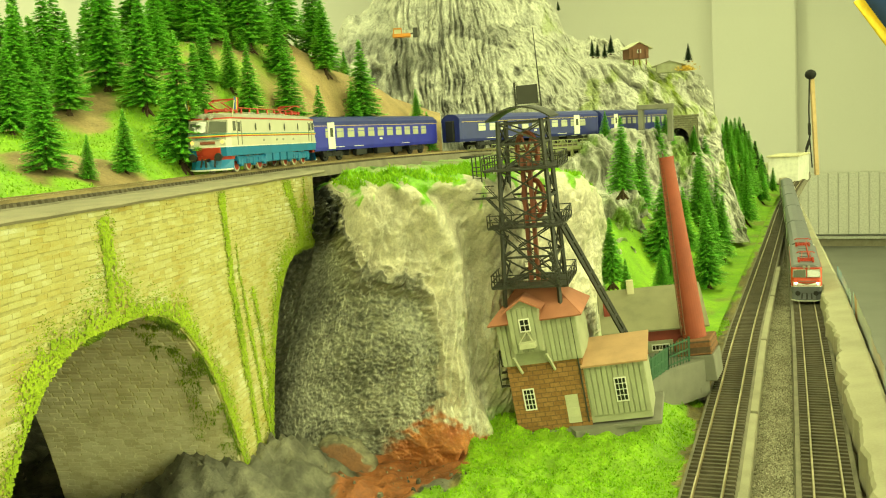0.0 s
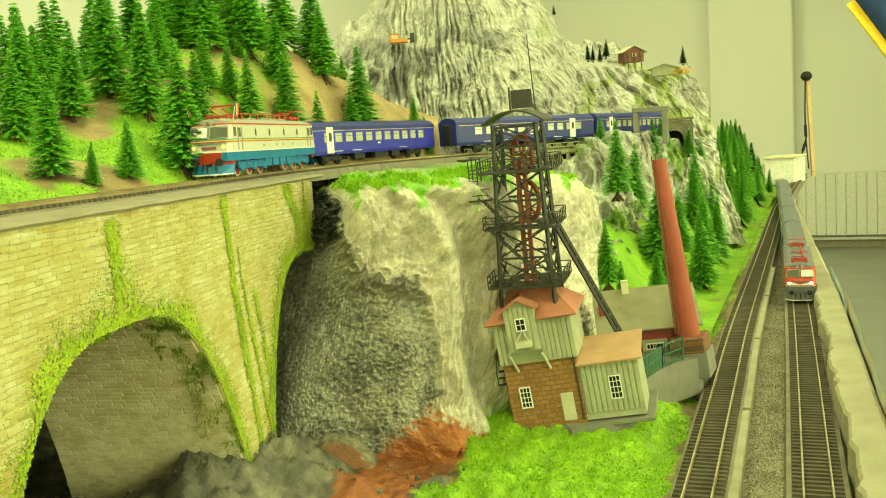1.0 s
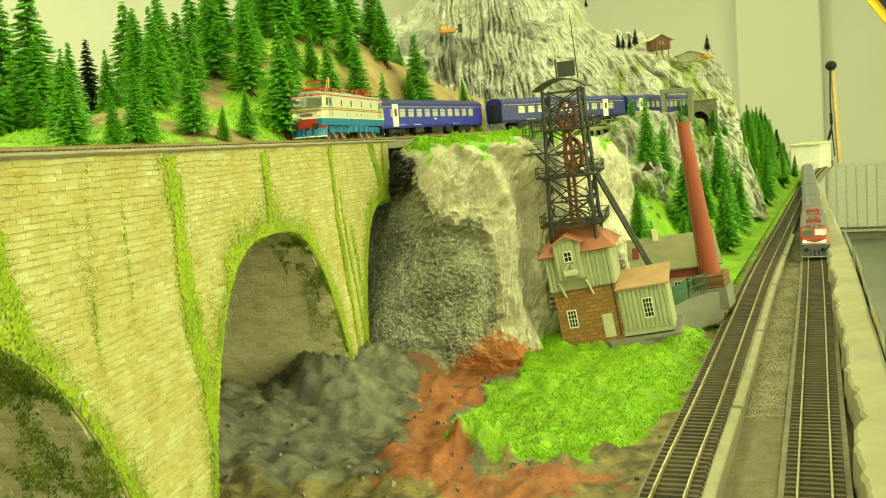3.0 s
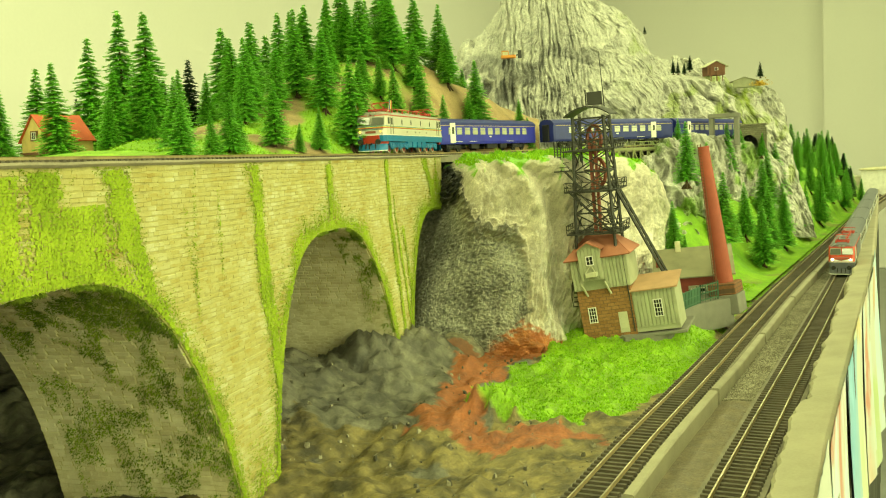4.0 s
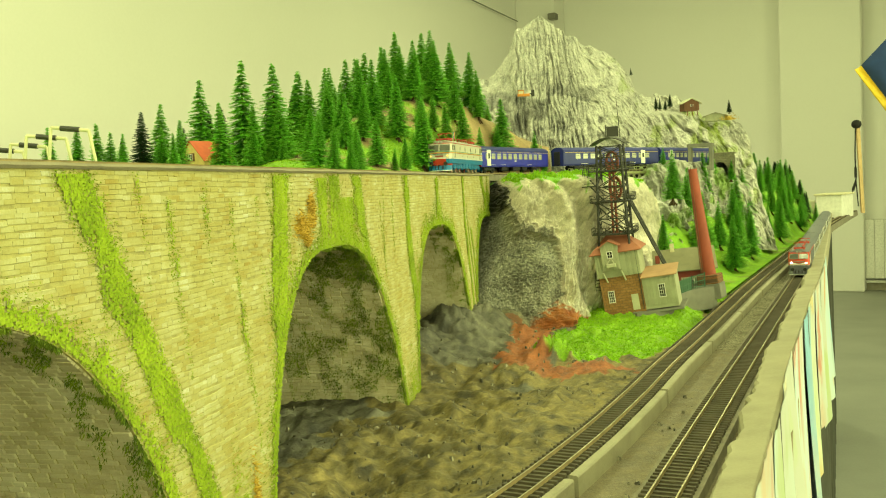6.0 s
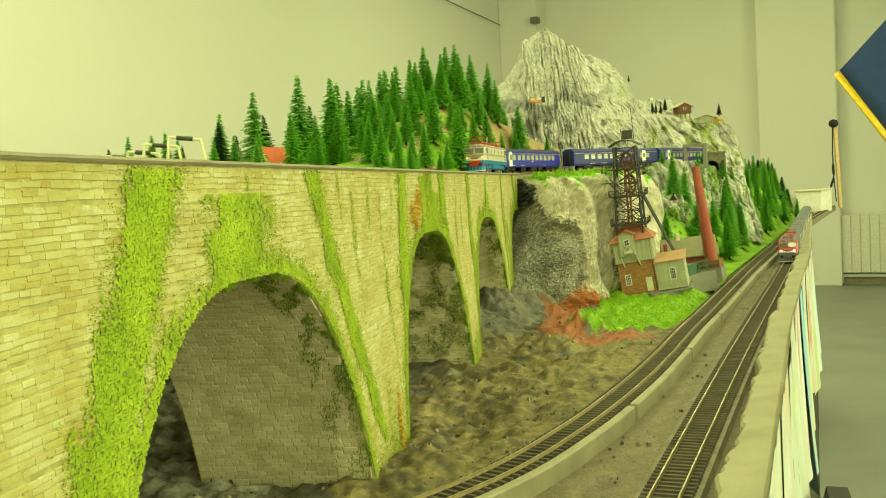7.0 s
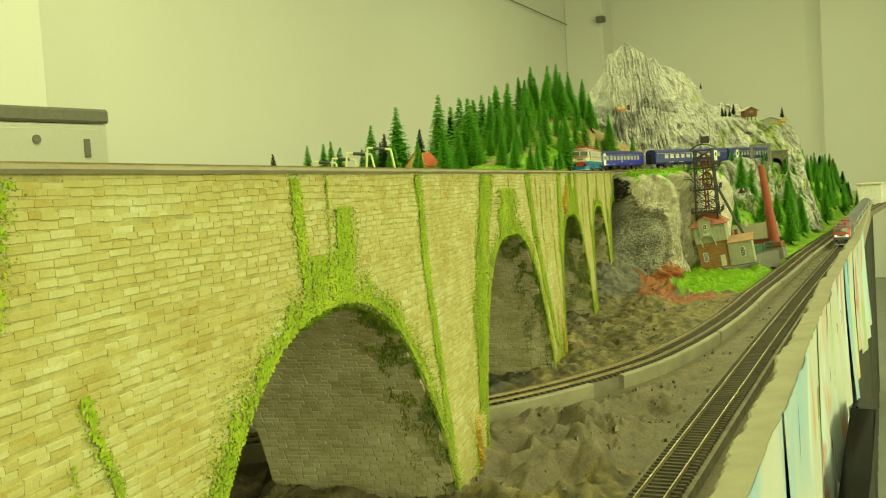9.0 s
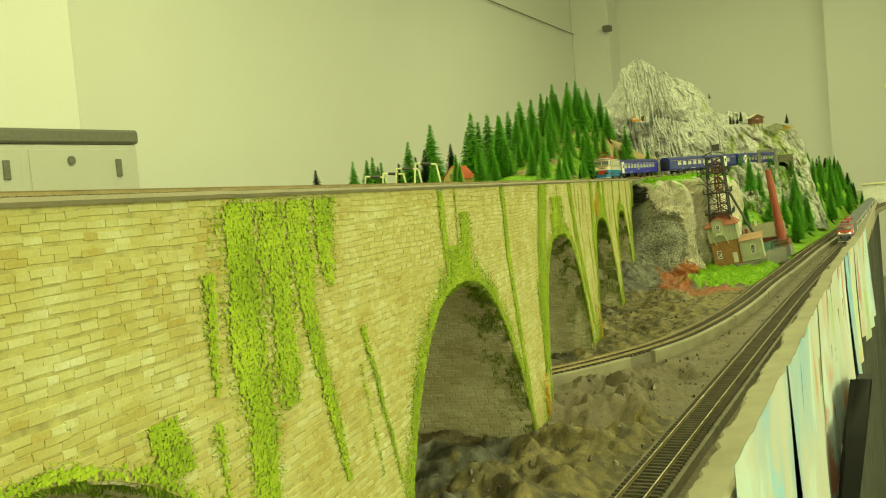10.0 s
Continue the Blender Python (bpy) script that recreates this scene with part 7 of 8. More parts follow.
def build_coach(m, label, side, roof_material, glass, doors, length=0.300, cant=True):
    coach = thing("passenger_coach", label, "model coach", m, group="coaches")
    half, w = length / 2, 0.0160
    sections = []
    for x in (half, half - 0.004, -half + 0.004, -half):
        k = 0.93 if abs(x) > half - 0.001 else 1.0
        sections.append([(x, y * k, z) for y, z in ((-0.0150, 0.0105), (-w, 0.0140), (-w, 0.0360), (w, 0.0360), (w, 0.0140), (0.0150, 0.0105))])
    part("body", hull(sections), side, coach)
    sections = []
    for x in (half - 0.0002, -half + 0.0002):
        sections.append([(x, y, z) for y, z in ((-w * 1.005, 0.0360), (-0.0148, 0.0395), (-0.0105, 0.0432), (-0.004, 0.0450), (0.004, 0.0450), (0.0105, 0.0432), (0.0148, 0.0395), (w * 1.005, 0.0360))])
    roof = part("roof", hull(sections), roof_material, coach)
    for s in (-1, 1):
        n = 11
        for k in range(n):
            x = -half + 0.030 + (length - 0.060) * (k + 0.5) / n
            bm = bmesh.new()
            block_at(bm, x - 0.0068, x + 0.0068, s * w - 0.0002, s * w + 0.0004, 0.0232, 0.0325, 0.0002)
            pane = part("window", bm, glass, coach)
            bm = bmesh.new()
            block_at(bm, x - 0.0068, x + 0.0068, s * w - 0.0001, s * w + 0.0006, 0.0293, 0.0298)
            part("window_bar", bm, side, pane)
        if cant:
            bm = bmesh.new()
            block_at(bm, -half + 0.004, half - 0.004, s * w - 0.0002, s * w + 0.0003, 0.0349, 0.0354)
            part("cant_line", bm, M["stripe_yellow"], coach)
        for x in doors:
            bm = bmesh.new()
            block_at(bm, x - 0.0065, x + 0.0065, s * w - 0.0002, s * w + 0.0007, 0.0120, 0.0385, 0.0002)
            door = part("door", bm, M["stripe_white"], coach, "white painted door panel")
            bm = bmesh.new()
            block_at(bm, x - 0.0028, x + 0.0028, s * w, s * w + 0.0010, 0.0240, 0.0330, 0.0002)
            part("door_window", bm, M["glass_dark"], door)
        for x, wide, z0, z1 in ((-0.06, 0.010, 0.0135, 0.0141), (0.05, 0.010, 0.0135, 0.0141), (0.09, 0.010, 0.0135, 0.0141), (0.0, 0.003, 0.0195, 0.0212)):
            bm = bmesh.new()
            block_at(bm, x - wide, x + wide, s * w, s * w + 0.0003, z0, z1)
            part("side_mark", bm, M["stripe_white"], coach)
        for x, l in ((-0.045, 0.02), (-0.01, 0.03), (0.04, 0.022)):
            bm = bmesh.new()
            block_at(bm, x - l / 2, x + l / 2, s * 0.011 - 0.0025, s * 0.011 + 0.0025, 0.0040, 0.0106, 0.0004)
            part("underframe_box", bm, M["black_iron"], coach)
    for flip in (1, -1):
        bm = bmesh.new()
        block_at(bm, flip * half - 0.003, flip * half + 0.003, -0.0065, 0.0065, 0.0115, 0.0370, 0.0006)
        part("gangway", bm, M["black_iron"], coach)
        build_wheels(coach, (flip * (half - 0.040), flip * (half - 0.068)), 0.0055, 0.0165, M["black_iron"], M["black_iron"], M["black_iron"], 0.0115)
    return coach


def rail_pose(pts, start, rail_z, scale):
    """The pose of a vehicle whose centre lies start metres along the line, facing its beginning."""
    gap = (pts[1] - pts[0]).length
    i = min(len(pts) - 3, max(2, start / gap))
    k = int(i)
    p = pts[k].lerp(pts[k + 1], i - k)
    reach = int(0.06 / gap)
    d = (pts[max(0, k - reach)] - pts[min(len(pts) - 1, k + reach)]).normalized()
    return Matrix.Translation((p.x, p.y, rail_z)) @ pose(0, 0, 0, 0, 0, math.degrees(math.atan2(d.y, d.x))) @ Matrix.Diagonal((scale, scale, scale, 1))


def build_trains():
    # the blue and grey express on the viaduct; its front stands near the viaduct's end
    k = 0.96
    gap = (UPPER_PTS[1] - UPPER_PTS[0]).length
    target = along_face(UPPER_FRONT, -0.050, 0)
    at = min(range(len(UPPER_PTS)), key=lambda i: (UPPER_PTS[i] - target).length) * gap
    at += L_BODY * k / 2
    build_loco(rail_pose(UPPER_PTS, at, 1.1722, k), "pale grey and teal six-axle electric locomotive with red apron", M["loco_grey"], M["loco_blue"], M["loco_red"], True, M["roof_grey"], M["amber_lamp"], True, M["loco_blue"], M["loco_red"])
    at += L_BODY * k / 2 + 0.010 + 0.15 * k
    for i, (side, doors) in enumerate((("coach_blue", (0.105,)), ("coach_navy", (-0.095,)), ("coach_navy", (0.098,)))):
        build_coach(rail_pose(UPPER_PTS, at, 1.1722, k), "dark blue express coach with a white door panel", M[side], M["coach_navy"], M["window_pale"], doors)
        at += 0.300 * k + 0.008
    # the red locomotive with grey coaches on the straight track
    gap = (RIGHT_PTS[1] - RIGHT_PTS[0]).length
    at = min(range(len(RIGHT_PTS)), key=lambda i: abs(RIGHT_PTS[i].y - LOWER_FRONT)) * gap + L_BODY / 2
    red = build_loco(rail_pose(RIGHT_PTS, at, 0.972, 1.0), "orange-red and silver electric locomotive with lit headlights", M["signal_red"], M["silver_roof"], M["silver_roof"], False, M["silver_roof"], M["lit_lamp"], False, M["black_iron"], M["black_iron"])
    for flip in (1,):
        x = L_BODY / 2
        part("front_chevron", slab([(x + 0.0007, -0.0150, 0.0250), (x + 0.0007, -0.0150, 0.0205), (x + 0.0007, 0.0150, 0.0205), (x + 0.0007, 0.0150, 0.0250), (x + 0.0007, 0.0, 0.0212)], 0.0004), M["stripe_white"], red, "white chevron below the windscreens")
    for s in (-1, 1):
        part("side_flash", slab([(x - 0.030, s * 0.01745, 0.0200), (x - 0.055, s * 0.01745, 0.0200), (x - 0.030, s * 0.01745, 0.0390), (x - 0.018, s * 0.01745, 0.0390)], 0.0004), M["stripe_white"], red, "white diagonal side flash")
        part("side_flash", slab([(x - 0.075, s * 0.01745, 0.0200), (x - 0.20, s * 0.01745, 0.0200), (x - 0.20, s * 0.01745, 0.0390), (x - 0.055, s * 0.01745, 0.0390)], 0.0004), M["silver_roof"], red)
    at += L_BODY / 2 + 0.010 + 0.15
    for i in range(5):
        build_coach(rail_pose(RIGHT_PTS, at, 0.972, 1.0), "grey and blue coach with a dusty grey roof", M["coach_silver"], M["silver_roof"], M["glass_dark"], (0.13, -0.13) if i % 2 else (0.13,), cant=False)
        at += 0.308


M["signal_red"] = paint("signal_red", (0.58, 0.055, 0.012), 0.4)
UPPER_FRONT, LOWER_FRONT = 0.13, 1.02
build_trains()
# ---- the table's edge, its skirt and the drawings that hang on it ----
def build_border():
    bm = bmesh.new()
    rows = []
    for y in np.arange(-1.75, 3.85, 0.005):
        jag = 0.006 * fbm(y * 11, 0, 2, 3) + 0.003 * fbm(y * 70, 1, 2, 3)
        x0 = border_line(y) + jag
        x1 = border_line(y) + 0.026
        rise = 0.0015 * fbm(y * 8, 3, 1, 3)
        rows.append([bm.verts.new(p) for p in ((x0 - 0.001, y, 0.955), (x0, y, 0.984 + rise), (x0 + 0.002, y, 0.9865 + rise), (x1 - 0.003, y, 0.9885 + rise), (x1, y, 0.987 + rise), (x1, y, 0.945))])
    for a, b in zip(rows, rows[1:]):
        for j in range(5):
            bm.faces.new((a[j], b[j], b[j + 1], a[j + 1]))
    tagged(part("table_edging", bm, M["card"], smooth=False), "rough grey-green painted edging strip of the layout table", "edging", kind="structure")


build_border()


def build_table():
    table = thing("layout_table", "long wooden layout table with a skirt darkened for shade", "table", kind="structure")
    bm = bmesh.new()
    a, b = -1.75, 3.85
    corners = [(-1.3, a), (border_line(a) + 0.024, a), (border_line(b) + 0.024, b), (-1.3, b)]
    low, high = [bm.verts.new((x, y, 0.915)) for x, y in corners], [bm.verts.new((x, y, 0.945)) for x, y in corners]
    bm.faces.new(high)
    bm.faces.new(low[::-1])
    for i in range(4):
        j = (i + 1) % 4
        bm.faces.new((low[i], low[j], high[j], high[i]))
    part("board", bm, M["board"], table)
    bm = bmesh.new()
    rows = []
    for y in np.arange(a, b, 0.02):
        x = border_line(y) + 0.012 + 0.006 * math.sin(y * 40) + 0.004 * fbm(y * 20, 0, 0, 2)
        rows.append([bm.verts.new((x + dx, y, z)) for dx, z in ((0, 0.95), (0.004, 0.5), (0.008 * math.sin(y * 40), 0.02))])
    for p, q in zip(rows, rows[1:]):
        for j in range(2):
            bm.faces.new((p[j], q[j], q[j + 1], p[j + 1]))
    part("skirt", bm, M["skirt"], table, "dark grey-green table skirt with its shade put into the colour")
    for x, y in ((-1.2, -1.6), (-0.4, -1.6), (-1.2, 0.0), (0.0, 0.0), (-1.2, 1.8), (0.6, 1.8), (-1.0, 3.7), (1.2, 3.7)):
        bm = bmesh.new()
        box(bm, (0.07, 0.07, 0.915), Matrix.Translation((x, y, 0.4575)))
        part("leg", bm, M["blonde"], table)


# near-black colour carries the shadow on the table's side
M["skirt"] = surface("shaded_skirt", shades((0.055, 0.055, 0.042)), 20, 500, 0.95, 0.2)
build_table()


def drawing_material(name, seed, sky, land, accent):
    """White paper with loose washes of poster paint."""
    m = bpy.data.materials.new(name)
    m.use_nodes = True
    nodes, links = m.node_tree.nodes, m.node_tree.links
    bsdf = nodes["Principled BSDF"]
    bsdf.inputs["Roughness"].default_value = 0.75
    coords = nodes.new("ShaderNodeTexCoord")

    def wash(scale, offset, low, high, stretch=(1, 1, 1)):
        place = nodes.new("ShaderNodeMapping")
        place.inputs["Location"].default_value = (offset, seed * 1.7, offset * 0.3)
        place.inputs["Scale"].default_value = stretch
        links.new(coords.outputs["Object"], place.inputs[0])
        tex = nodes.new("ShaderNodeTexNoise")
        tex.inputs["Scale"].default_value, tex.inputs["Detail"].default_value, tex.inputs["Distortion"].default_value = scale, 5, 0.8
        links.new(place.outputs[0], tex.inputs["Vector"])
        return ramp_mix(nodes, links, tex.outputs["Fac"], [(low, (0, 0, 0)), (high, (1, 1, 1))])

    colour = None
    for scale, offset, low, high, paint_colour, stretch in ((4.5, seed * 3.1, 0.46, 0.62, sky, (1, 1, 0.6)), (7, seed * 5.3 + 2, 0.53, 0.64, land, (1, 1, 0.6)), (10, seed * 7.7 + 4, 0.59, 0.66, accent, (1, 1, 0.6)), (26, seed * 2.3 + 6, 0.66, 0.67, (0.06, 0.055, 0.05), (1, 1, 0.15))):
        mask = wash(scale, offset, low, high, stretch)
        mix = nodes.new("ShaderNodeMix")
        mix.data_type = "RGBA"
        if colour is None:
            mix.inputs[6].default_value = (0.52, 0.53, 0.49, 1)
        else:
            links.new(colour, mix.inputs[6])
        mix.inputs[7].default_value = (*paint_colour, 1)
        links.new(mask, mix.inputs[0])
        colour = mix.outputs[2]
    links.new(colour, bsdf.inputs["Base Color"])
    return m


PAPERS = [drawing_material("drawing_blue", 1, (0.24, 0.46, 0.64), (0.55, 0.68, 0.70), (0.30, 0.55, 0.75)), drawing_material("drawing_green", 2, (0.52, 0.66, 0.68), (0.42, 0.50, 0.26), (0.55, 0.34, 0.20)), drawing_material("drawing_red", 3, (0.56, 0.68, 0.70), (0.56, 0.44, 0.34), (0.52, 0.24, 0.18)), drawing_material("drawing_yellow", 4, (0.62, 0.67, 0.46), (0.46, 0.54, 0.28), (0.62, 0.50, 0.26))]


def build_drawing(y0, width, drop, top, material, label, seed):
    """A sheet of paper taped over the edge and curling outwards."""
    rnd = random.Random(seed)
    nu, nv = 14, 12
    verts, faces = [], []
    tilt = rnd.uniform(-0.02, 0.02)
    curl = rnd.uniform(0.0, 0.008)
    for side in (0, 1):
        for j in range(nv + 1):
            v = j / nv
            for i in range(nu + 1):
                u = i / nu
                y = y0 + width * u + tilt * v
                z = top - drop * v + 0.004 * fbm(u * 6 + seed, 0, 1, 2) * (1 - v)
                out = 0.0275 + 0.004 * v + curl * v * v * (0.4 + 0.6 * abs(2 * u - 1)) + 0.005 * math.sin(u * 9 + seed) * v + 0.0012 * (seed % 3) + 0.0004 * side
                verts.append((border_line(y) + out, y - 0.33 * out * 0, z))
    cols = nu + 1
    base = (nv + 1) * cols
    for side in (0, 1):
        for j in range(nv):
            for i in range(nu):
                k = side * base + j * cols + i
                faces.append((k, k + 1, k + cols + 1, k + cols))
    me = to_mesh("drawing_sheet", verts, faces, True)
    return tagged(part("drawing_sheet", me, material), label, "drawing", "drawings along the table")


LABELS = {0: "white paper sheet with blue poster-paint washes", 1: "white paper sheet with green and brown painting", 2: "white paper sheet with red and brown painting", 3: "white paper sheet with yellow-green painting"}
y_at, seed = -0.86, 1
for width, drop, top, kind_of in ((0.27, 0.30, 1.003, 0), (0.20, 0.29, 1.002, 0), (0.15, 0.30, 1.001, 1), (0.14, 0.25, 1.004, 2), (0.14, 0.20, 1.000, 1), (0.13, 0.17, 1.003, 3), (0.16, 0.20, 0.999, 2), (0.14, 0.24, 1.002, 0), (0.16, 0.22, 1.000, 3), (0.15, 0.19, 0.998, 2), (0.2, 0.22, 0.999, 1), (0.2, 0.22, 0.997, 0)):
    build_drawing(y_at, width, drop, top, PAPERS[kind_of], LABELS[kind_of], seed)
    y_at += width * 0.97
    seed += 1


# the black chair that stands against the table
def build_chair():
    seat_z = 0.47
    place = Matrix.Translation((0.172, -0.14, 0.0)) @ pose(0, 0, 0, 0, 0, -18.5)
    chair = thing("office_chair", "black padded chair pushed against the table", "chair", place)
    rows = []
    verts, faces = [], []
    nu, nv = 12, 12
    for side in (0, 1):
        for j in range(nv + 1):
            v = j / nv
            w = 0.20 * math.sqrt(max(0.0, 1 - (2 * v - 1) ** 4)) ** 0.6
            for i in range(nu + 1):
                u = -1 + 2 * i / nu
                verts.append((-0.115 + 0.05 * v + 0.008 * u * u + side * 0.018, w * u, 0.57 + 0.315 * v))
    cols, base = nu + 1, (nv + 1) * (nu + 1)
    for side in (0, 1):
        for j in range(nv):
            for i in range(nu):
                k = side * base + j * cols + i
                faces.append((k, k + 1, k + cols + 1, k + cols))
    for i in range(nu):
        for j in (0, nv):
            faces.append((j * cols + i, j * cols + i + 1, base + j * cols + i + 1, base + j * cols + i))
    for j in range(nv):
        for i in (0, nu):
            faces.append((j * cols + i, (j + 1) * cols + i, base + (j + 1) * cols + i, base + j * cols + i))
    part("backrest", to_mesh("backrest", verts, faces, True), M["dark"], chair)
    bm = bmesh.new()
    box(bm, (0.42, 0.42, 0.07), Matrix.Translation((-0.30, 0, seat_z)), 0.02)
    part("seat", bm, M["dark"], chair)
    bm = bmesh.new()
    tube(bm, (-0.30, 0, 0.07), (-0.30, 0, seat_z), 0.025, n=12)
    bar(bm, (-0.30, 0, seat_z - 0.02), (-0.09, 0, seat_z - 0.02), 0.03)
    bar(bm, (-0.09, 0, seat_z - 0.02), (-0.095, 0, 0.66), 0.02)
    part("post", bm, M["dark"], chair)
    for k in range(5):
        w = math.tau * k / 5
        bm = bmesh.new()
        bar(bm, (-0.30, 0, 0.09), (-0.30 + 0.26 * math.cos(w), 0.26 * math.sin(w), 0.07), 0.03)
        tube(bm, (-0.30 + 0.26 * math.cos(w), 0.26 * math.sin(w) - 0.012, 0.028), (-0.30 + 0.26 * math.cos(w), 0.26 * math.sin(w) + 0.012, 0.028), 0.028, n=12)
        part("foot", bm, M["dark"], chair)


build_chair()
# ---- details of the scenery ----
def gable_house(name, label, m, w, d, h, ridge, wall, roof_material, over=0.1, wall_label=""):
    house = thing(name, label, "model house", m)
    bm = bmesh.new()
    block_at(bm, -w / 2, w / 2, -d / 2, d / 2, -0.006, h)
    part("wall", bm, wall, house, wall_label)
    ox, oy = w / 2 * (1 + over), d / 2 * (1 + over)
    drop = (ridge - h) * over
    for s in (-1, 1):
        part("roof_slope", slab([(s * ox, -oy, h - drop), (0, -oy, ridge), (0, oy, ridge), (s * ox, oy, h - drop)], 0.0012), roof_material, house)
    for s in (-1, 1):
        part("gable", slab([(-w / 2, s * d / 2, h), (w / 2, s * d / 2, h), (0, s * d / 2, ridge - 0.001)], 0.0008), wall, house)
    return house


M["house_yellow"] = paint("ochre_wall", (0.60, 0.45, 0.16), 0.75)
M["house_roof"] = paint("bright_red_roof", (0.55, 0.10, 0.03), 0.6)
red_house = gable_house("cottage", "ochre model cottage with a bright red roof among spruces", Matrix.Translation((-0.43, 0.49, hill_z(-0.43, 0.49) - 0.002)) @ pose(0, 0, 0, 0, 0, -28) @ Matrix.Scale(0.58, 4), 0.075, 0.08, 0.042, 0.082, M["house_yellow"], M["house_roof"])
bm = bmesh.new()
block_at(bm, -0.010, 0.010, -0.0416, -0.040, 0.040, 0.056)
shutter = part("window_shutter", bm, M["brown_wood"], red_house)
window(shutter, 0.0, 0.048, 0.010, 0.011, -0.0417, 2, 2)
bm = bmesh.new()
block_at(bm, -0.012, 0.010, -0.0412, -0.040, -0.004, 0.016)
part("door", bm, M["brown_wood"], red_house)
bm = bmesh.new()
block_at(bm, -0.036, 0.036, -0.046, -0.0395, 0.018, 0.022)
part("balcony", bm, M["brown_wood"], red_house)

hut = gable_house("mountain_hut", "small brown wooden hut with pale roof on the ridge", Matrix.Translation((0.368, 1.60, 1.312)) @ pose(0, 0, 0, 0, 0, 12), 0.036, 0.028, 0.013, 0.022, M["brown_wood"], M["timber_light"], 0.35)
for x in (-0.012, 0.0, 0.012):
    bm = bmesh.new()
    bar(bm, (x, -0.0165, -0.018), (x, -0.0165, 0.010), 0.0016)
    part("stilt", bm, M["brown_wood"], hut)
window(hut, 0.0, 0.006, 0.006, 0.005, -0.0143, 2, 1)
barn = gable_house("mountain_barn", "low grey barn with a wide brown roof on the ridge", Matrix.Translation((0.436, 1.645, 1.288)) @ pose(0, 0, 0, 0, 0, -10), 0.044, 0.026, 0.007, 0.014, M["timber"], M["olive_roof"], 0.3)
hay = thing("hay_stack", "ochre hay heap beside the barn", "hay")
soup = Soup()
rnd_hay = random.Random(5)
for _ in range(900):
    c = Vector((0.462 + rnd_hay.gauss(0, 0.009), 1.635 + rnd_hay.gauss(0, 0.006), 1.283 + abs(rnd_hay.gauss(0, 0.004))))
    soup.face(c, c + Vector((rnd_hay.uniform(-1, 1), rnd_hay.uniform(-1, 1), rnd_hay.uniform(-0.3, 1))) * 0.003, c + Vector((rnd_hay.uniform(-1, 1), rnd_hay.uniform(-1, 1), rnd_hay.uniform(-0.3, 1))) * 0.003)
part("straw", soup.mesh("straw"), M["straw"], hay)

# orange cable-car cabin high on the mountain
car = thing("cable_car", "tiny orange cable-car cabin on the mountain", "cable car", Matrix.Translation((-0.024, 1.150, 1.318)))
bm = bmesh.new()
block_at(bm, -0.011, 0.012, -0.006, 0.006, 0.0, 0.0045, 0.0006)
part("platform", bm, M["orange"], car)
bm = bmesh.new()
block_at(bm, -0.010, 0.001, -0.005, 0.005, 0.010, 0.0115)
for x in (-0.0095, 0.0005):
    for y in (-0.0045, 0.0045):
        bar(bm, (x, y, 0.004), (x, y, 0.011), 0.0009)
part("cabin_frame", bm, M["orange"], car)
bm = bmesh.new()
block_at(bm, -0.0085, -0.0005, -0.004, 0.004, 0.0045, 0.0098)
part("cabin", bm, M["cream"], car)
bm = bmesh.new()
bar(bm, (0.008, 0, 0.003), (0.018, 0.006, 0.006), 0.002)
bar(bm, (0.018, 0.006, 0.0), (0.018, 0.006, 0.012), 0.006)
part("winch", bm, M["steel"], car)


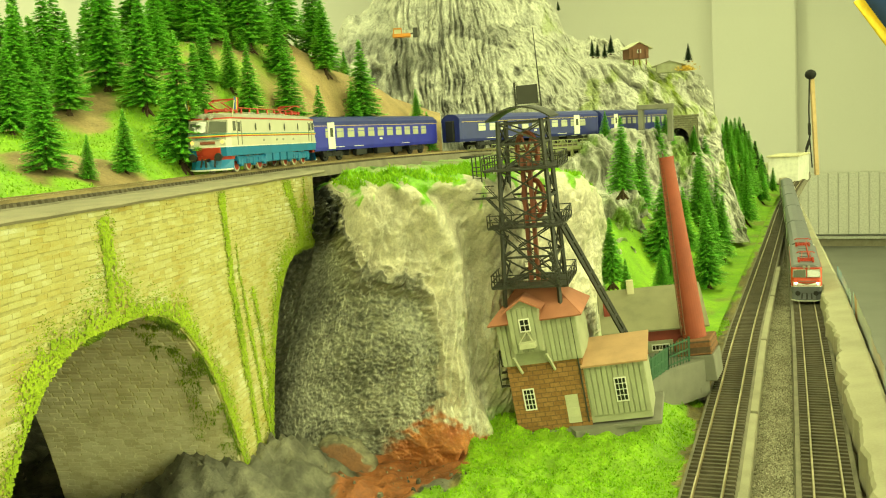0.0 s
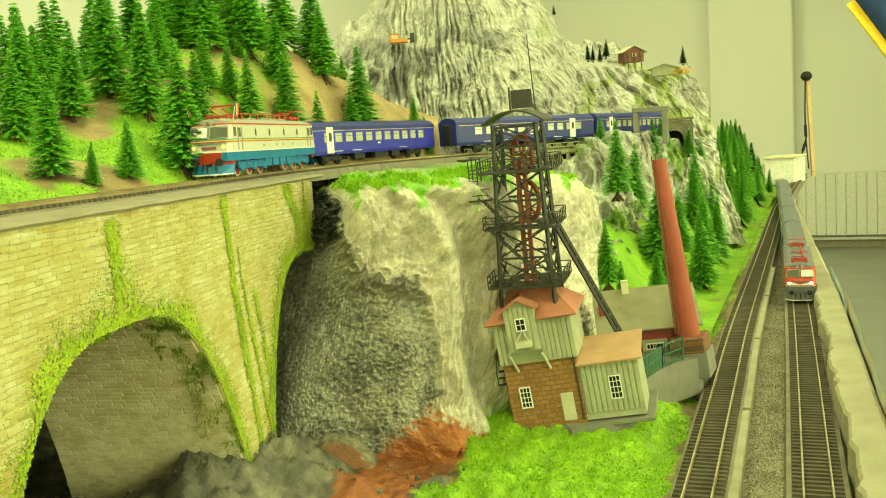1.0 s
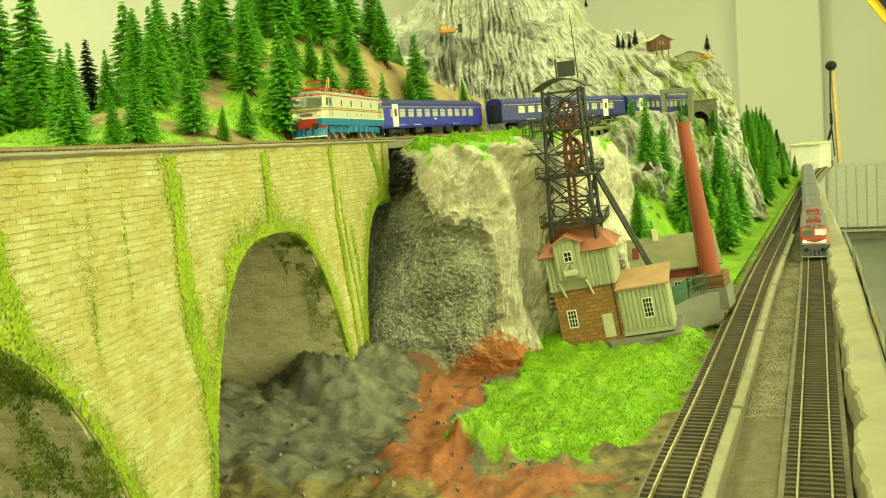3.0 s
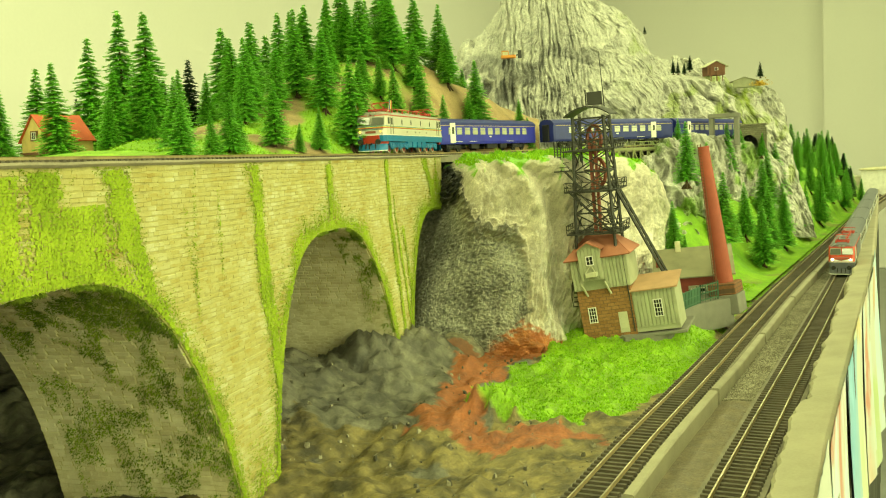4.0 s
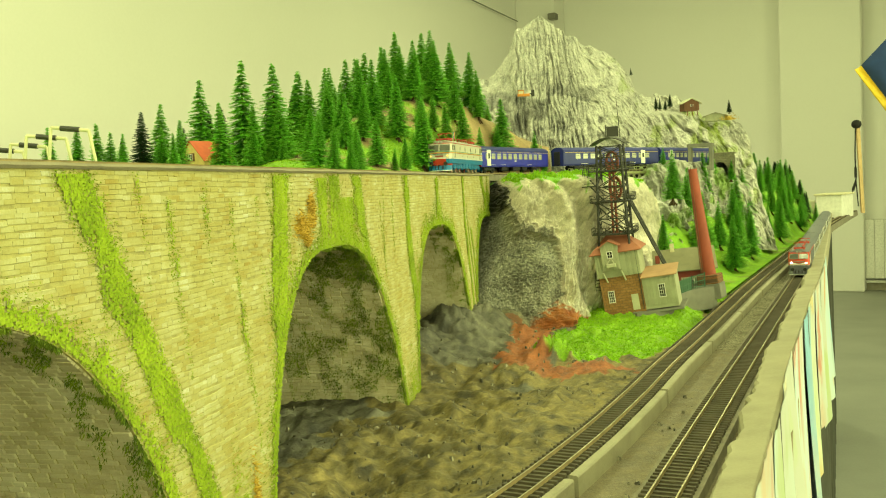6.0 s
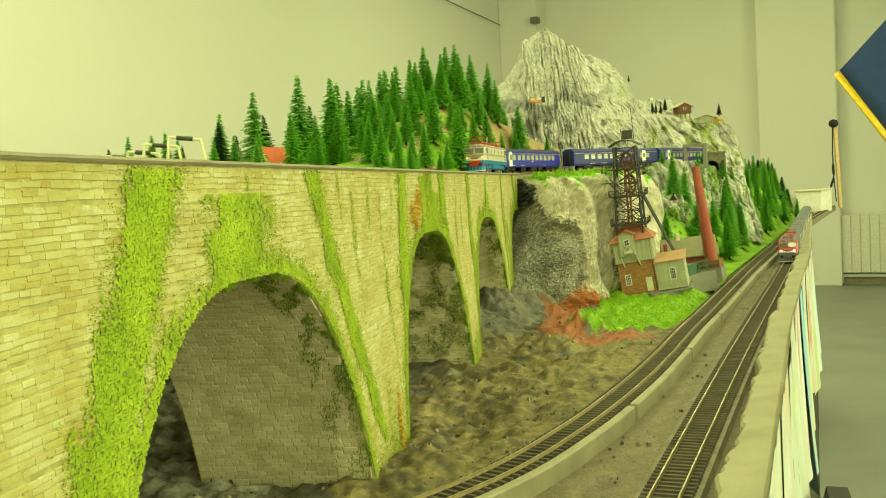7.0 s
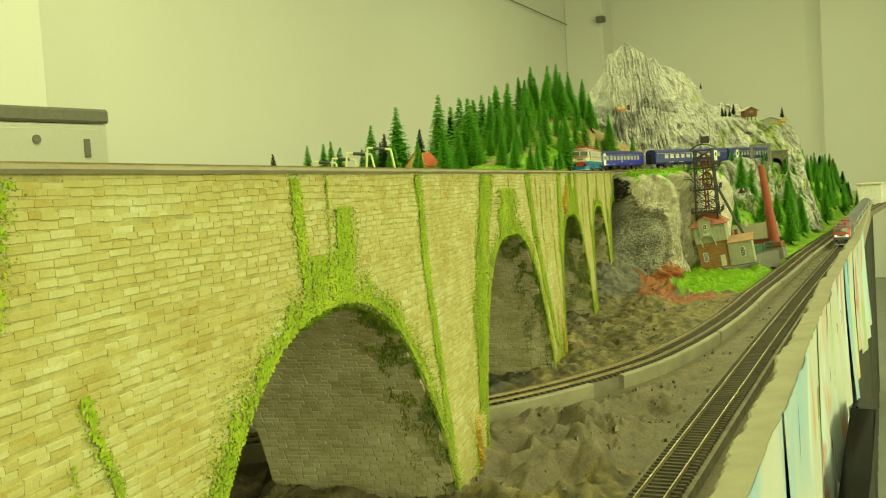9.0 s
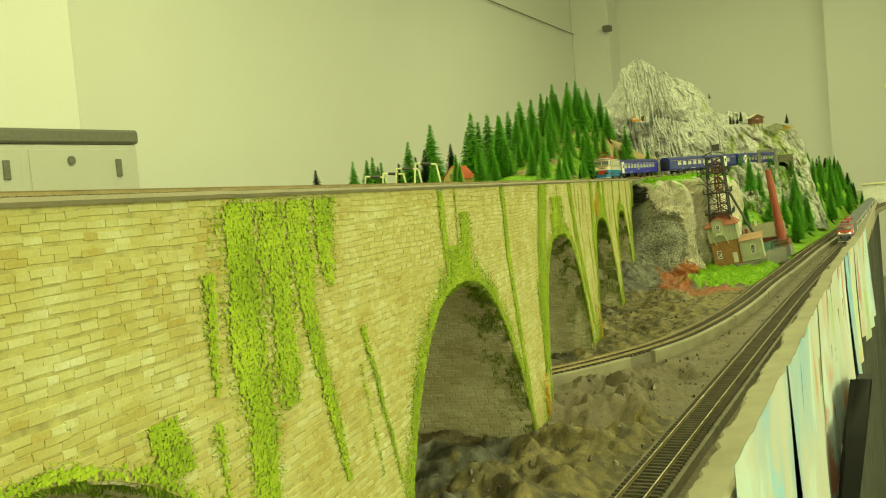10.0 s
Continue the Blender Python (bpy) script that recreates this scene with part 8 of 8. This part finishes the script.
# the girder bridge that carries the upper line behind the tower
def build_bridge():
    bridge = thing("girder_bridge", "yellow-green girder bridge on a dark stone abutment", "bridge")
    M["bridge_green"] = paint("bridge_green", (0.26, 0.28, 0.12), 0.6)
    a, b = Vector((0.065, 1.062, 1.166)), Vector((0.200, 1.205, 1.166))
    d = (b - a).normalized()
    n = Vector((d.y, -d.x, 0))
    for side in (0.019, -0.019):
        pa, pb = a + n * side, b + n * side
        bm = bmesh.new()
        bar(bm, pa, pb, 0.003, 0.004)
        bar(bm, pa - Vector((0, 0, 0.030)), pb - Vector((0, 0, 0.030)), 0.003, 0.004)
        part("chord", bm, M["bridge_green"], bridge)
        count = 11
        for k in range(count + 1):
            bm = bmesh.new()
            p = pa.lerp(pb, k / count)
            bar(bm, p, p - Vector((0, 0, 0.030)), 0.0026)
            part("upright", bm, M["bridge_green"], bridge)
            if k < count:
                q = pa.lerp(pb, (k + 1) / count)
                bm = bmesh.new()
                bar(bm, p, q - Vector((0, 0, 0.030)), 0.0016)
                part("diagonal", bm, M["bridge_green"], bridge)
        for h in (0.006, 0.011):
            bm = bmesh.new()
            bar(bm, pa + Vector((0, 0, h)), pb + Vector((0, 0, h)), 0.0009)
            part("handrail", bm, M["bridge_green"], bridge)
        for k in range(19):
            bm = bmesh.new()
            p = pa.lerp(pb, k / 18)
            bar(bm, p, p + Vector((0, 0, 0.011)), 0.0009)
            part("railing_post", bm, M["bridge_green"], bridge)
    bm = bmesh.new()
    quad = [a + n * 0.018, b + n * 0.018, b - n * 0.018, a - n * 0.018]
    for z0, z1 in ((-0.004, 0.0015),):
        low, high = [bm.verts.new(p + Vector((0, 0, z0))) for p in quad], [bm.verts.new(p + Vector((0, 0, z1))) for p in quad]
        bm.faces.new(high)
        bm.faces.new(low[::-1])
        for i in range(4):
            j = (i + 1) % 4
            bm.faces.new((low[i], low[j], high[j], high[i]))
    part("deck", bm, M["deck"], bridge)
    bm = bmesh.new()
    box(bm, (0.028, 0.055, 0.19), Matrix.Translation((0.2, 1.205, 1.072)) @ pose(0, 0, 0, 0, 0, 43), 0.001)
    part("abutment", bm, M["dark_stone"], bridge, "dark stone abutment")
    bm = bmesh.new()
    box(bm, (0.028, 0.055, 0.12), Matrix.Translation((0.058, 1.055, 1.105)) @ pose(0, 0, 0, 0, 0, 43), 0.001)
    part("abutment", bm, M["dark_stone"], bridge)


M["dark_stone"] = brick_material("dark_abutment_stone", (0.045, 0.045, 0.036), (0.075, 0.072, 0.058), (0.03, 0.03, 0.025), 0.005)
build_bridge()


# tunnel mouth and the grey frame before it
def build_tunnel():
    M["portal_stone"] = brick_material("portal_stone", (0.17, 0.165, 0.10), (0.25, 0.235, 0.15), (0.09, 0.085, 0.06), 0.0055)
    m = Matrix.Translation((0.412, 1.487, 1.150)) @ pose(0, 0, 0, 0, 0, -22) @ Matrix.Scale(0.66, 4)
    tunnel = thing("tunnel_portal", "square grey-green stone tunnel portal in the rock", "tunnel", m)
    bm = bmesh.new()
    outer = [(-0.045, 0.0), (-0.045, 0.075), (0.045, 0.075), (0.045, 0.0)]
    inner = [(0.024 * math.cos(math.pi * k / 16), 0.024 + 0.026 * math.sin(math.pi * k / 16)) for k in range(17)]
    inner = [(0.024, 0.0)] + inner + [(-0.024, 0.0)]
    for y in (-0.008, 0.012):
        ring = [bm.verts.new((x, y, z)) for x, z in inner]
        edge = []
        for x, z in inner:
            k = max(abs(x) / 0.045, (z - 0.0) / 0.075, 1e-6)
            edge.append(bm.verts.new((x / k * (1 if z > 0 else 1), y, min(0.075, z / k))))
        for i in range(len(inner) - 1):
            bm.faces.new((ring[i], ring[i + 1], edge[i + 1], edge[i]))
    part("facing", bm, M["portal_stone"], tunnel)
    bm = bmesh.new()
    for (xa, za), (xb, zb) in zip(inner, inner[1:]):
        bm.faces.new([bm.verts.new(p) for p in ((xa, -0.008, za), (xb, -0.008, zb), (xb, 0.12, zb), (xa, 0.12, za))])
    bm.faces.new([bm.verts.new((x, 0.12, z)) for x, z in inner])
    part("bore", bm, M["black_iron"], tunnel, "dark tunnel bore")
    bm = bmesh.new()
    block_at(bm, -0.048, 0.048, -0.011, 0.014, 0.0755, 0.0815, 0.0006)
    for k in range(9):
        block_at(bm, -0.044 + 0.0105 * k, -0.038 + 0.0105 * k, -0.0095, -0.007, 0.070, 0.0752)
    part("coping", bm, M["portal_stone"], tunnel)
    frame = thing("rock_shelter_frame", "plain grey frame over the line before the tunnel", "frame", Matrix.Translation((0.325, 1.33, 1.165)) @ pose(0, 0, 0, 0, 0, -20))
    for x in (-0.008, 0.034):
        bm = bmesh.new()
        box(bm, (0.007, 0.02, 0.048), Matrix.Translation((x, 0, 0.024)), 0.0006)
        part("post", bm, M["paving"], frame)
    bm = bmesh.new()
    box(bm, (0.052, 0.022, 0.007), Matrix.Translation((0.013, 0, 0.0515)), 0.0006)
    part("lintel", bm, M["paving"], frame)


build_tunnel()


# far end of the layout: white box, pole with a black ball, low wooded bank
box_thing = thing("white_building", "plain white card box at the end of the layout", "box", Matrix.Translation((1.20, 3.2, 0.965)) @ pose(0, 0, 0, 0, 0, -30))
bm = bmesh.new()
block_at(bm, -0.05, 0.05, 0, 0.22, 0, 0.092, 0.002)
part("wall", bm, M["white"], box_thing)
bm = bmesh.new()
block_at(bm, -0.055, 0.055, -0.006, 0.226, 0.092, 0.098, 0.001)
part("lid", bm, M["cream"], box_thing)
bm = bmesh.new()
block_at(bm, -0.20, -0.052, 0.02, 0.15, 0.0, 0.07, 0.002)
part("low_wing", bm, M["timber_light"], box_thing)
pole = thing("pole_with_ball", "thin wooden pole topped by a black ball with a cable", "pole", Matrix.Translation((1.475, 3.6, 0.965)))
bm = bmesh.new()
bar(bm, (0, 0, 0), (-0.016, 0, 0.37), 0.014)
part("staff", bm, M["blonde"], pole)
bm = bmesh.new()
bmesh.ops.create_uvsphere(bm, u_segments=20, v_segments=14, radius=0.021, matrix=Matrix.Translation((-0.026, -0.012, 0.385)) @ Matrix.Diagonal((1, 1, 0.9, 1)))
part("ball", bm, M["dark"], pole)
bm = bmesh.new()
pts = [(-0.03, -0.012, 0.37), (-0.033, -0.01, 0.25), (-0.03, -0.01, 0.15), (-0.055, -0.01, 0.06)]
for p, q in zip(pts, pts[1:]):
    tube(bm, p, q, 0.003, n=6)
tube(bm, (-0.031, -0.01, 0.15), (-0.022, -0.01, 0.03), 0.0025, n=6)
tube(bm, (-0.032, -0.01, 0.20), (-0.031, -0.01, 0.155), 0.006, n=8)
tube(bm, (-0.044, -0.01, 0.10), (-0.034, -0.01, 0.13), 0.006, n=8)
part("cable", bm, M["dark"], pole)


# pale wire frames by the line on the plateau
def build_gantry(x, y, w, h, turn):
    gantry = thing("wire_frame", "pale bent-wire frame standing on the plateau", "frame", Matrix.Translation((x, y, hill_z(x, y))) @ pose(0, 0, 0, 0, 0, turn), group="wire frames")
    bm = bmesh.new()
    tube(bm, (-w / 2 - 0.006, 0, 0), (-w / 2, 0, h), 0.0016, n=8)
    tube(bm, (-w / 2, 0, h), (w / 2, 0, h - 0.004), 0.0016, n=8)
    tube(bm, (w / 2, 0, h - 0.004), (w / 2 + 0.008, 0, 0), 0.0016, n=8)
    part("wire", bm, M["cream"], gantry)
    bm = bmesh.new()
    tube(bm, (-w / 4, 0, h - 0.001), (w / 4, 0, h - 0.003), 0.0025, n=8)
    part("sleeve", bm, M["steel"], gantry)


for x, y, w, h, turn in ((-0.452, 0.175, 0.034, 0.054, 5), (-0.487, 0.20, 0.036, 0.050, 8), (-0.515, 0.22, 0.034, 0.047, 5), (-0.55, 0.24, 0.034, 0.044, 12)):
    build_gantry(x, y, w, h, turn)

# grass by the mine, on the rock's crest and the hill: short flock fibres
def flock(name, label, roots, material, length, seed, wide=0.0007):
    rnd = np.random.RandomState(seed)
    n = len(roots)
    lean = np.stack([rnd.uniform(-1, 1, n), rnd.uniform(-1, 1, n), rnd.uniform(0.6, 1.6, n)], -1)
    lean *= (length * rnd.uniform(0.5, 1.2, n) / np.linalg.norm(lean, axis=1))[:, None]
    side = np.stack([rnd.uniform(-1, 1, n), rnd.uniform(-1, 1, n), np.zeros(n)], -1)
    side *= (wide / np.maximum(0.1, np.linalg.norm(side, axis=1)))[:, None]
    return tagged(part(name, scatter_mesh(name, np.stack([roots - side, roots + side, roots + lean], 1)), material), label, "grass", kind="stuff")


def lawn_roots(count):
    rnd = np.random.RandomState(3)
    x, y = rnd.uniform(-0.06, 0.36, count), 0.28 + 0.75 * rnd.random_sample(count) ** 1.4
    keep = polygon_inside(*ragged(x, y), GRASS) & (anoise(x * 60, y * 60, 3) + rnd.uniform(-0.2, 0.2, count) > -0.35)
    x, y = x[keep], y[keep]
    return np.stack([x, y, ground_z(x, y) - 0.0004], -1)


def crest_roots(count):
    rnd = np.random.RandomState(5)
    u, v = rnd.uniform(0.19, 0.95, count), rnd.uniform(0.90, 1.0, count)
    keep = anoise(u * 22, v * 9, 1) + rnd.uniform(-0.3, 0.3, count) + 3 * (v - 0.97) > -0.05
    return rock_side(u[keep], v[keep])


def hill_roots(count):
    rnd = np.random.RandomState(6)
    x, y = rnd.uniform(-0.55, -0.06, count), rnd.uniform(0.35, 1.1, count)
    k = afbm(x * 11, y * 11, 3.3, 4)
    keep = (upper_gap(x, y) > 0.022) & (k + rnd.uniform(-0.1, 0.1, count) < 0.14) & ~((x + 0.05 * k > -0.165) & (y + 0.06 * k > 0.70))
    x, y = x[keep], y[keep]
    return np.stack([x, y, hill_heights(x, y) - 0.0004], -1)


flock("lawn", "bright green flocked grass by the pithead", lawn_roots(170000), M["grass"], 0.0023, 3)
flock("crest_grass", "bright green flocked tufts along the cliff top", crest_roots(14000), M["grass"], 0.0042, 5)
flock("hill_grass", "bright green flocked grass on the hillside", hill_roots(60000), M["hill_grass"], 0.0026, 6)


# loose stones and crumbs on the mud
def grains(name, label, category, x, y, r, sink, material, seed, corners=5):
    """Small faceted stones lying on the board."""
    rnd = np.random.RandomState(seed)
    n = len(x)
    c = np.stack([x, y, ground_z(x, y) + r * sink], -1)
    turn = rnd.uniform(0, 6, (n, 1)) + np.arange(corners)[None, :] * math.tau / corners
    reach = r[:, None] * rnd.uniform(0.65, 1.2, (n, corners))
    ring = c[:, None, :] + np.stack([reach * np.cos(turn), reach * np.sin(turn), np.repeat(-0.8 * r[:, None], corners, 1)], -1)
    top = c[:, None, :] + (ring - c[:, None, :]) * 0.6
    top[..., 2] = c[:, None, 2] + r[:, None] * rnd.uniform(0.4, 1.0, (n, corners))
    sides = np.stack([ring, np.roll(ring, -1, 1), np.roll(top, -1, 1), top], 2).reshape(-1, 4, 3)
    lid = np.stack([top[:, 0], top[:, 1], top[:, 2], top[:, 3 % corners]], 1)
    pieces = np.concatenate([sides.reshape(n, corners, 4, 3), lid[:, None]], 1).reshape(-1, 4, 3)
    if corners == 5:
        rest = np.stack([top[:, 0], top[:, 3], top[:, 4], top[:, 4]], 1)
        rest[:, 3] = (top[:, 4] + top[:, 0]) / 2
        pieces = np.concatenate([pieces, rest])
    tagged(part(name, scatter_mesh(name, pieces), material), label, category, kind="stuff")


M["crumb"] = surface("crumb_stone", [(0.25, (0.05, 0.047, 0.036)), (0.5, (0.13, 0.115, 0.08)), (0.8, (0.36, 0.33, 0.24))], 50, 900, 0.85, 0.2, spread=-0.7)
rnd_crumb = np.random.RandomState(8)
cx, cy = rnd_crumb.uniform(-0.32, 0.1, 5200), rnd_crumb.uniform(-1.0, 0.6, 5200)
keep = (left_gap(cx, cy) > 0.026) & (cx < right_line(cy) - 0.026) & (anoise(cx * 14, cy * 14, 4) > -0.25) & ~polygon_inside(cx, cy, GRASS)
cx, cy = cx[keep], cy[keep]
grains("crumbs", "small loose stones on the mud", "stones", cx, cy, 0.0005 + 0.0022 * rnd_crumb.random_sample(len(cx)) ** 5, 0.3, M["crumb"], 8)

# ballast between the tracks
M["ballast_stone"] = surface("ballast_stone", [(0.25, (0.13, 0.115, 0.075)), (0.5, (0.27, 0.245, 0.17)), (0.8, (0.42, 0.39, 0.29))], 50, 900, 0.9, 0.1, spread=-0.7)
rnd_ballast = np.random.RandomState(12)
by = 0.385 + 1.5 * rnd_ballast.random_sample(30000) ** 1.7
left_edge, right_edge = np.interp(by, LEFT_XY[:, 1], LEFT_XY[:, 0]) + 0.025, right_line(by) - 0.019
bx = left_edge + (right_edge - left_edge) * rnd_ballast.random_sample(30000)
keep = right_edge > left_edge
bx, by = bx[keep], by[keep]
grains("ballast", "pale grey ballast grains between the tracks", "ballast", bx, by, rnd_ballast.uniform(0.0006, 0.0012, len(bx)), 0.4, M["ballast_stone"], 13, 4)

# ---- things in the room ----
def build_radiator(across, width):
    m = ROOM @ Matrix.Translation((across, 0.09, 0.0)) @ pose(0, 0, 0, 0, 0, 0)
    rad = thing("radiator", "white ribbed panel radiator on the end wall", "radiator", m)
    n = max(6, int(width / 0.08))
    for k in range(n):
        bm = bmesh.new()
        x = width * (k + 0.5) / n
        box(bm, (width / n * 0.975, 0.09, 0.56), Matrix.Translation((x, 0, 0.40)), 0.006)
        part("rib", bm, M["white"], rad)
    bm = bmesh.new()
    block_at(bm, -0.3, width + 0.05, -0.03, -0.005, 0.075, 0.10)
    tube(bm, (-0.02, 0.0, 0.14), (-0.02, 0.0, 0.62), 0.012, n=10)
    part("pipe", bm, M["white"], rad)


build_radiator(3.28, 1.1)


def build_cabinet(along, width, top, deep):
    m = ROOM @ Matrix.Translation((0.0, along, 0.0))
    cab = thing("steel_cabinet", "pale grey steel cabinet with a dark top and latches", "cabinet", m)
    bm = bmesh.new()
    block_at(bm, 0.002, deep, 0.0, width, 0.06, top - 0.075, 0.006)
    part("body", bm, M["cab_grey"], cab)
    bm = bmesh.new()
    block_at(bm, 0.002, deep + 0.015, -0.012, width + 0.012, top - 0.072, top, 0.012)
    lid = part("top", bm, M["cab_dark"], cab, "darker perforated top")
    for k in range(3):
        bm = bmesh.new()
        block_at(bm, deep, deep + 0.006, width * (0.03 + 0.335 * k), width * (0.03 + 0.335 * k) + width * 0.31, 0.09, top - 0.10, 0.003)
        door = part("door", bm, M["cab_grey"], cab)
        bm = bmesh.new()
        y = width * (0.03 + 0.335 * k) + 0.06
        block_at(bm, deep + 0.004, deep + 0.016, y, y + 0.035, top - 0.24, top - 0.15, 0.003)
        part("latch", bm, M["cab_dark"], door)
        bm = bmesh.new()
        tube(bm, (deep + 0.004, y + 0.30, top - 0.155), (deep + 0.014, y + 0.30, top - 0.155), 0.022, n=16)
        part("lock", bm, M["cab_dark"], door)
    bm = bmesh.new()
    block_at(bm, 0.02, deep - 0.02, 0.02, width - 0.02, 0.0, 0.06)
    part("plinth", bm, M["cab_dark"], cab)


M["cab_grey"] = paint("cabinet_grey", (0.58, 0.57, 0.50), 0.45, low=0.97, high=1.02)
M["cab_dark"] = paint("cabinet_dark", (0.17, 0.165, 0.13), 0.55)
build_cabinet(7.2, 1.9, 1.66, 0.42)

# cable and junction box in the corner, banner on the end wall
run = thing("wall_cable", "thin grey cable clipped along the wall to a small box", "cable")
bm = bmesh.new()
pts = [room_at(6.0, 0.02, 3.42), room_at(3.0, 0.02, 3.10), room_at(0.36, 0.05, 2.92)]
for p, q in zip(pts, pts[1:]):
    tube(bm, p, q, 0.006, n=8)
part("cable", bm, M["cab_dark"], run)
bm = bmesh.new()
box(bm, (0.09, 0.09, 0.07), ROOM @ Matrix.Translation((0.46, 0.36, 2.92)), 0.01)
part("junction_box", bm, M["cab_dark"], run)

M["banner_blue"] = paint("banner_blue", (0.015, 0.045, 0.16), 0.8)
M["banner_yellow"] = paint("banner_yellow", (0.72, 0.5, 0.03), 0.8)
banner = thing("cloth_banner", "dark blue cloth banner with a yellow edge on a stand", "banner", Matrix.Translation(room_at(7.6, 4.072, 1.385)) @ pose(0, 0, 0, 0, 0, -math.degrees(PHI)))


def cloth_sheet(corner, along, across, thick):
    """A thin square of cloth with soft waves."""
    verts, faces, n = [], [], 16
    for side in (-1, 1):
        for i in range(n + 1):
            for j in range(n + 1):
                p = corner + along * (i / n) + across * (j / n)
                verts.append(p + Vector((0, side * thick + 0.006 * math.sin(3 * i / n + 5 * j / n), 0)))
    base = (n + 1) ** 2
    for side in (0, 1):
        for i in range(n):
            for j in range(n):
                k = side * base + i * (n + 1) + j
                faces.append((k, k + 1, k + n + 2, k + n + 1))
    rim = [i * (n + 1) for i in range(n)] + [n * (n + 1) + j for j in range(n)] + [(n - i) * (n + 1) + n for i in range(n)] + [n - j for j in range(n)]
    for p, q in zip(rim, rim[1:] + rim[:1]):
        faces.append((p, q, base + q, base + p))
    return to_mesh("cloth", verts, faces, True)


LOWER, UPPER = Vector((0.543, 0, -0.84)) * 0.46, Vector((0.69, 0, 0.72)) * 0.46
part("cloth", cloth_sheet(Vector((0, 0, 0)), LOWER, UPPER, 0.0015), M["banner_blue"], banner)
part("edging", cloth_sheet(Vector((0, -0.003, 0)), LOWER, Vector((-0.013, 0, -0.0095)), 0.0015), M["banner_yellow"], banner)
bm = bmesh.new()
tube(bm, UPPER + LOWER + Vector((0, 0.01, 0.4)), UPPER + LOWER + Vector((0, 0.01, -1.375)), 0.012, n=10)
part("pole", bm, M["blonde"], banner)
bm = bmesh.new()
tube(bm, UPPER + LOWER + Vector((0, 0.01, -1.385)), UPPER + LOWER + Vector((0, 0.01, -1.365)), 0.14, n=20)
part("foot", bm, M["dark"], banner)
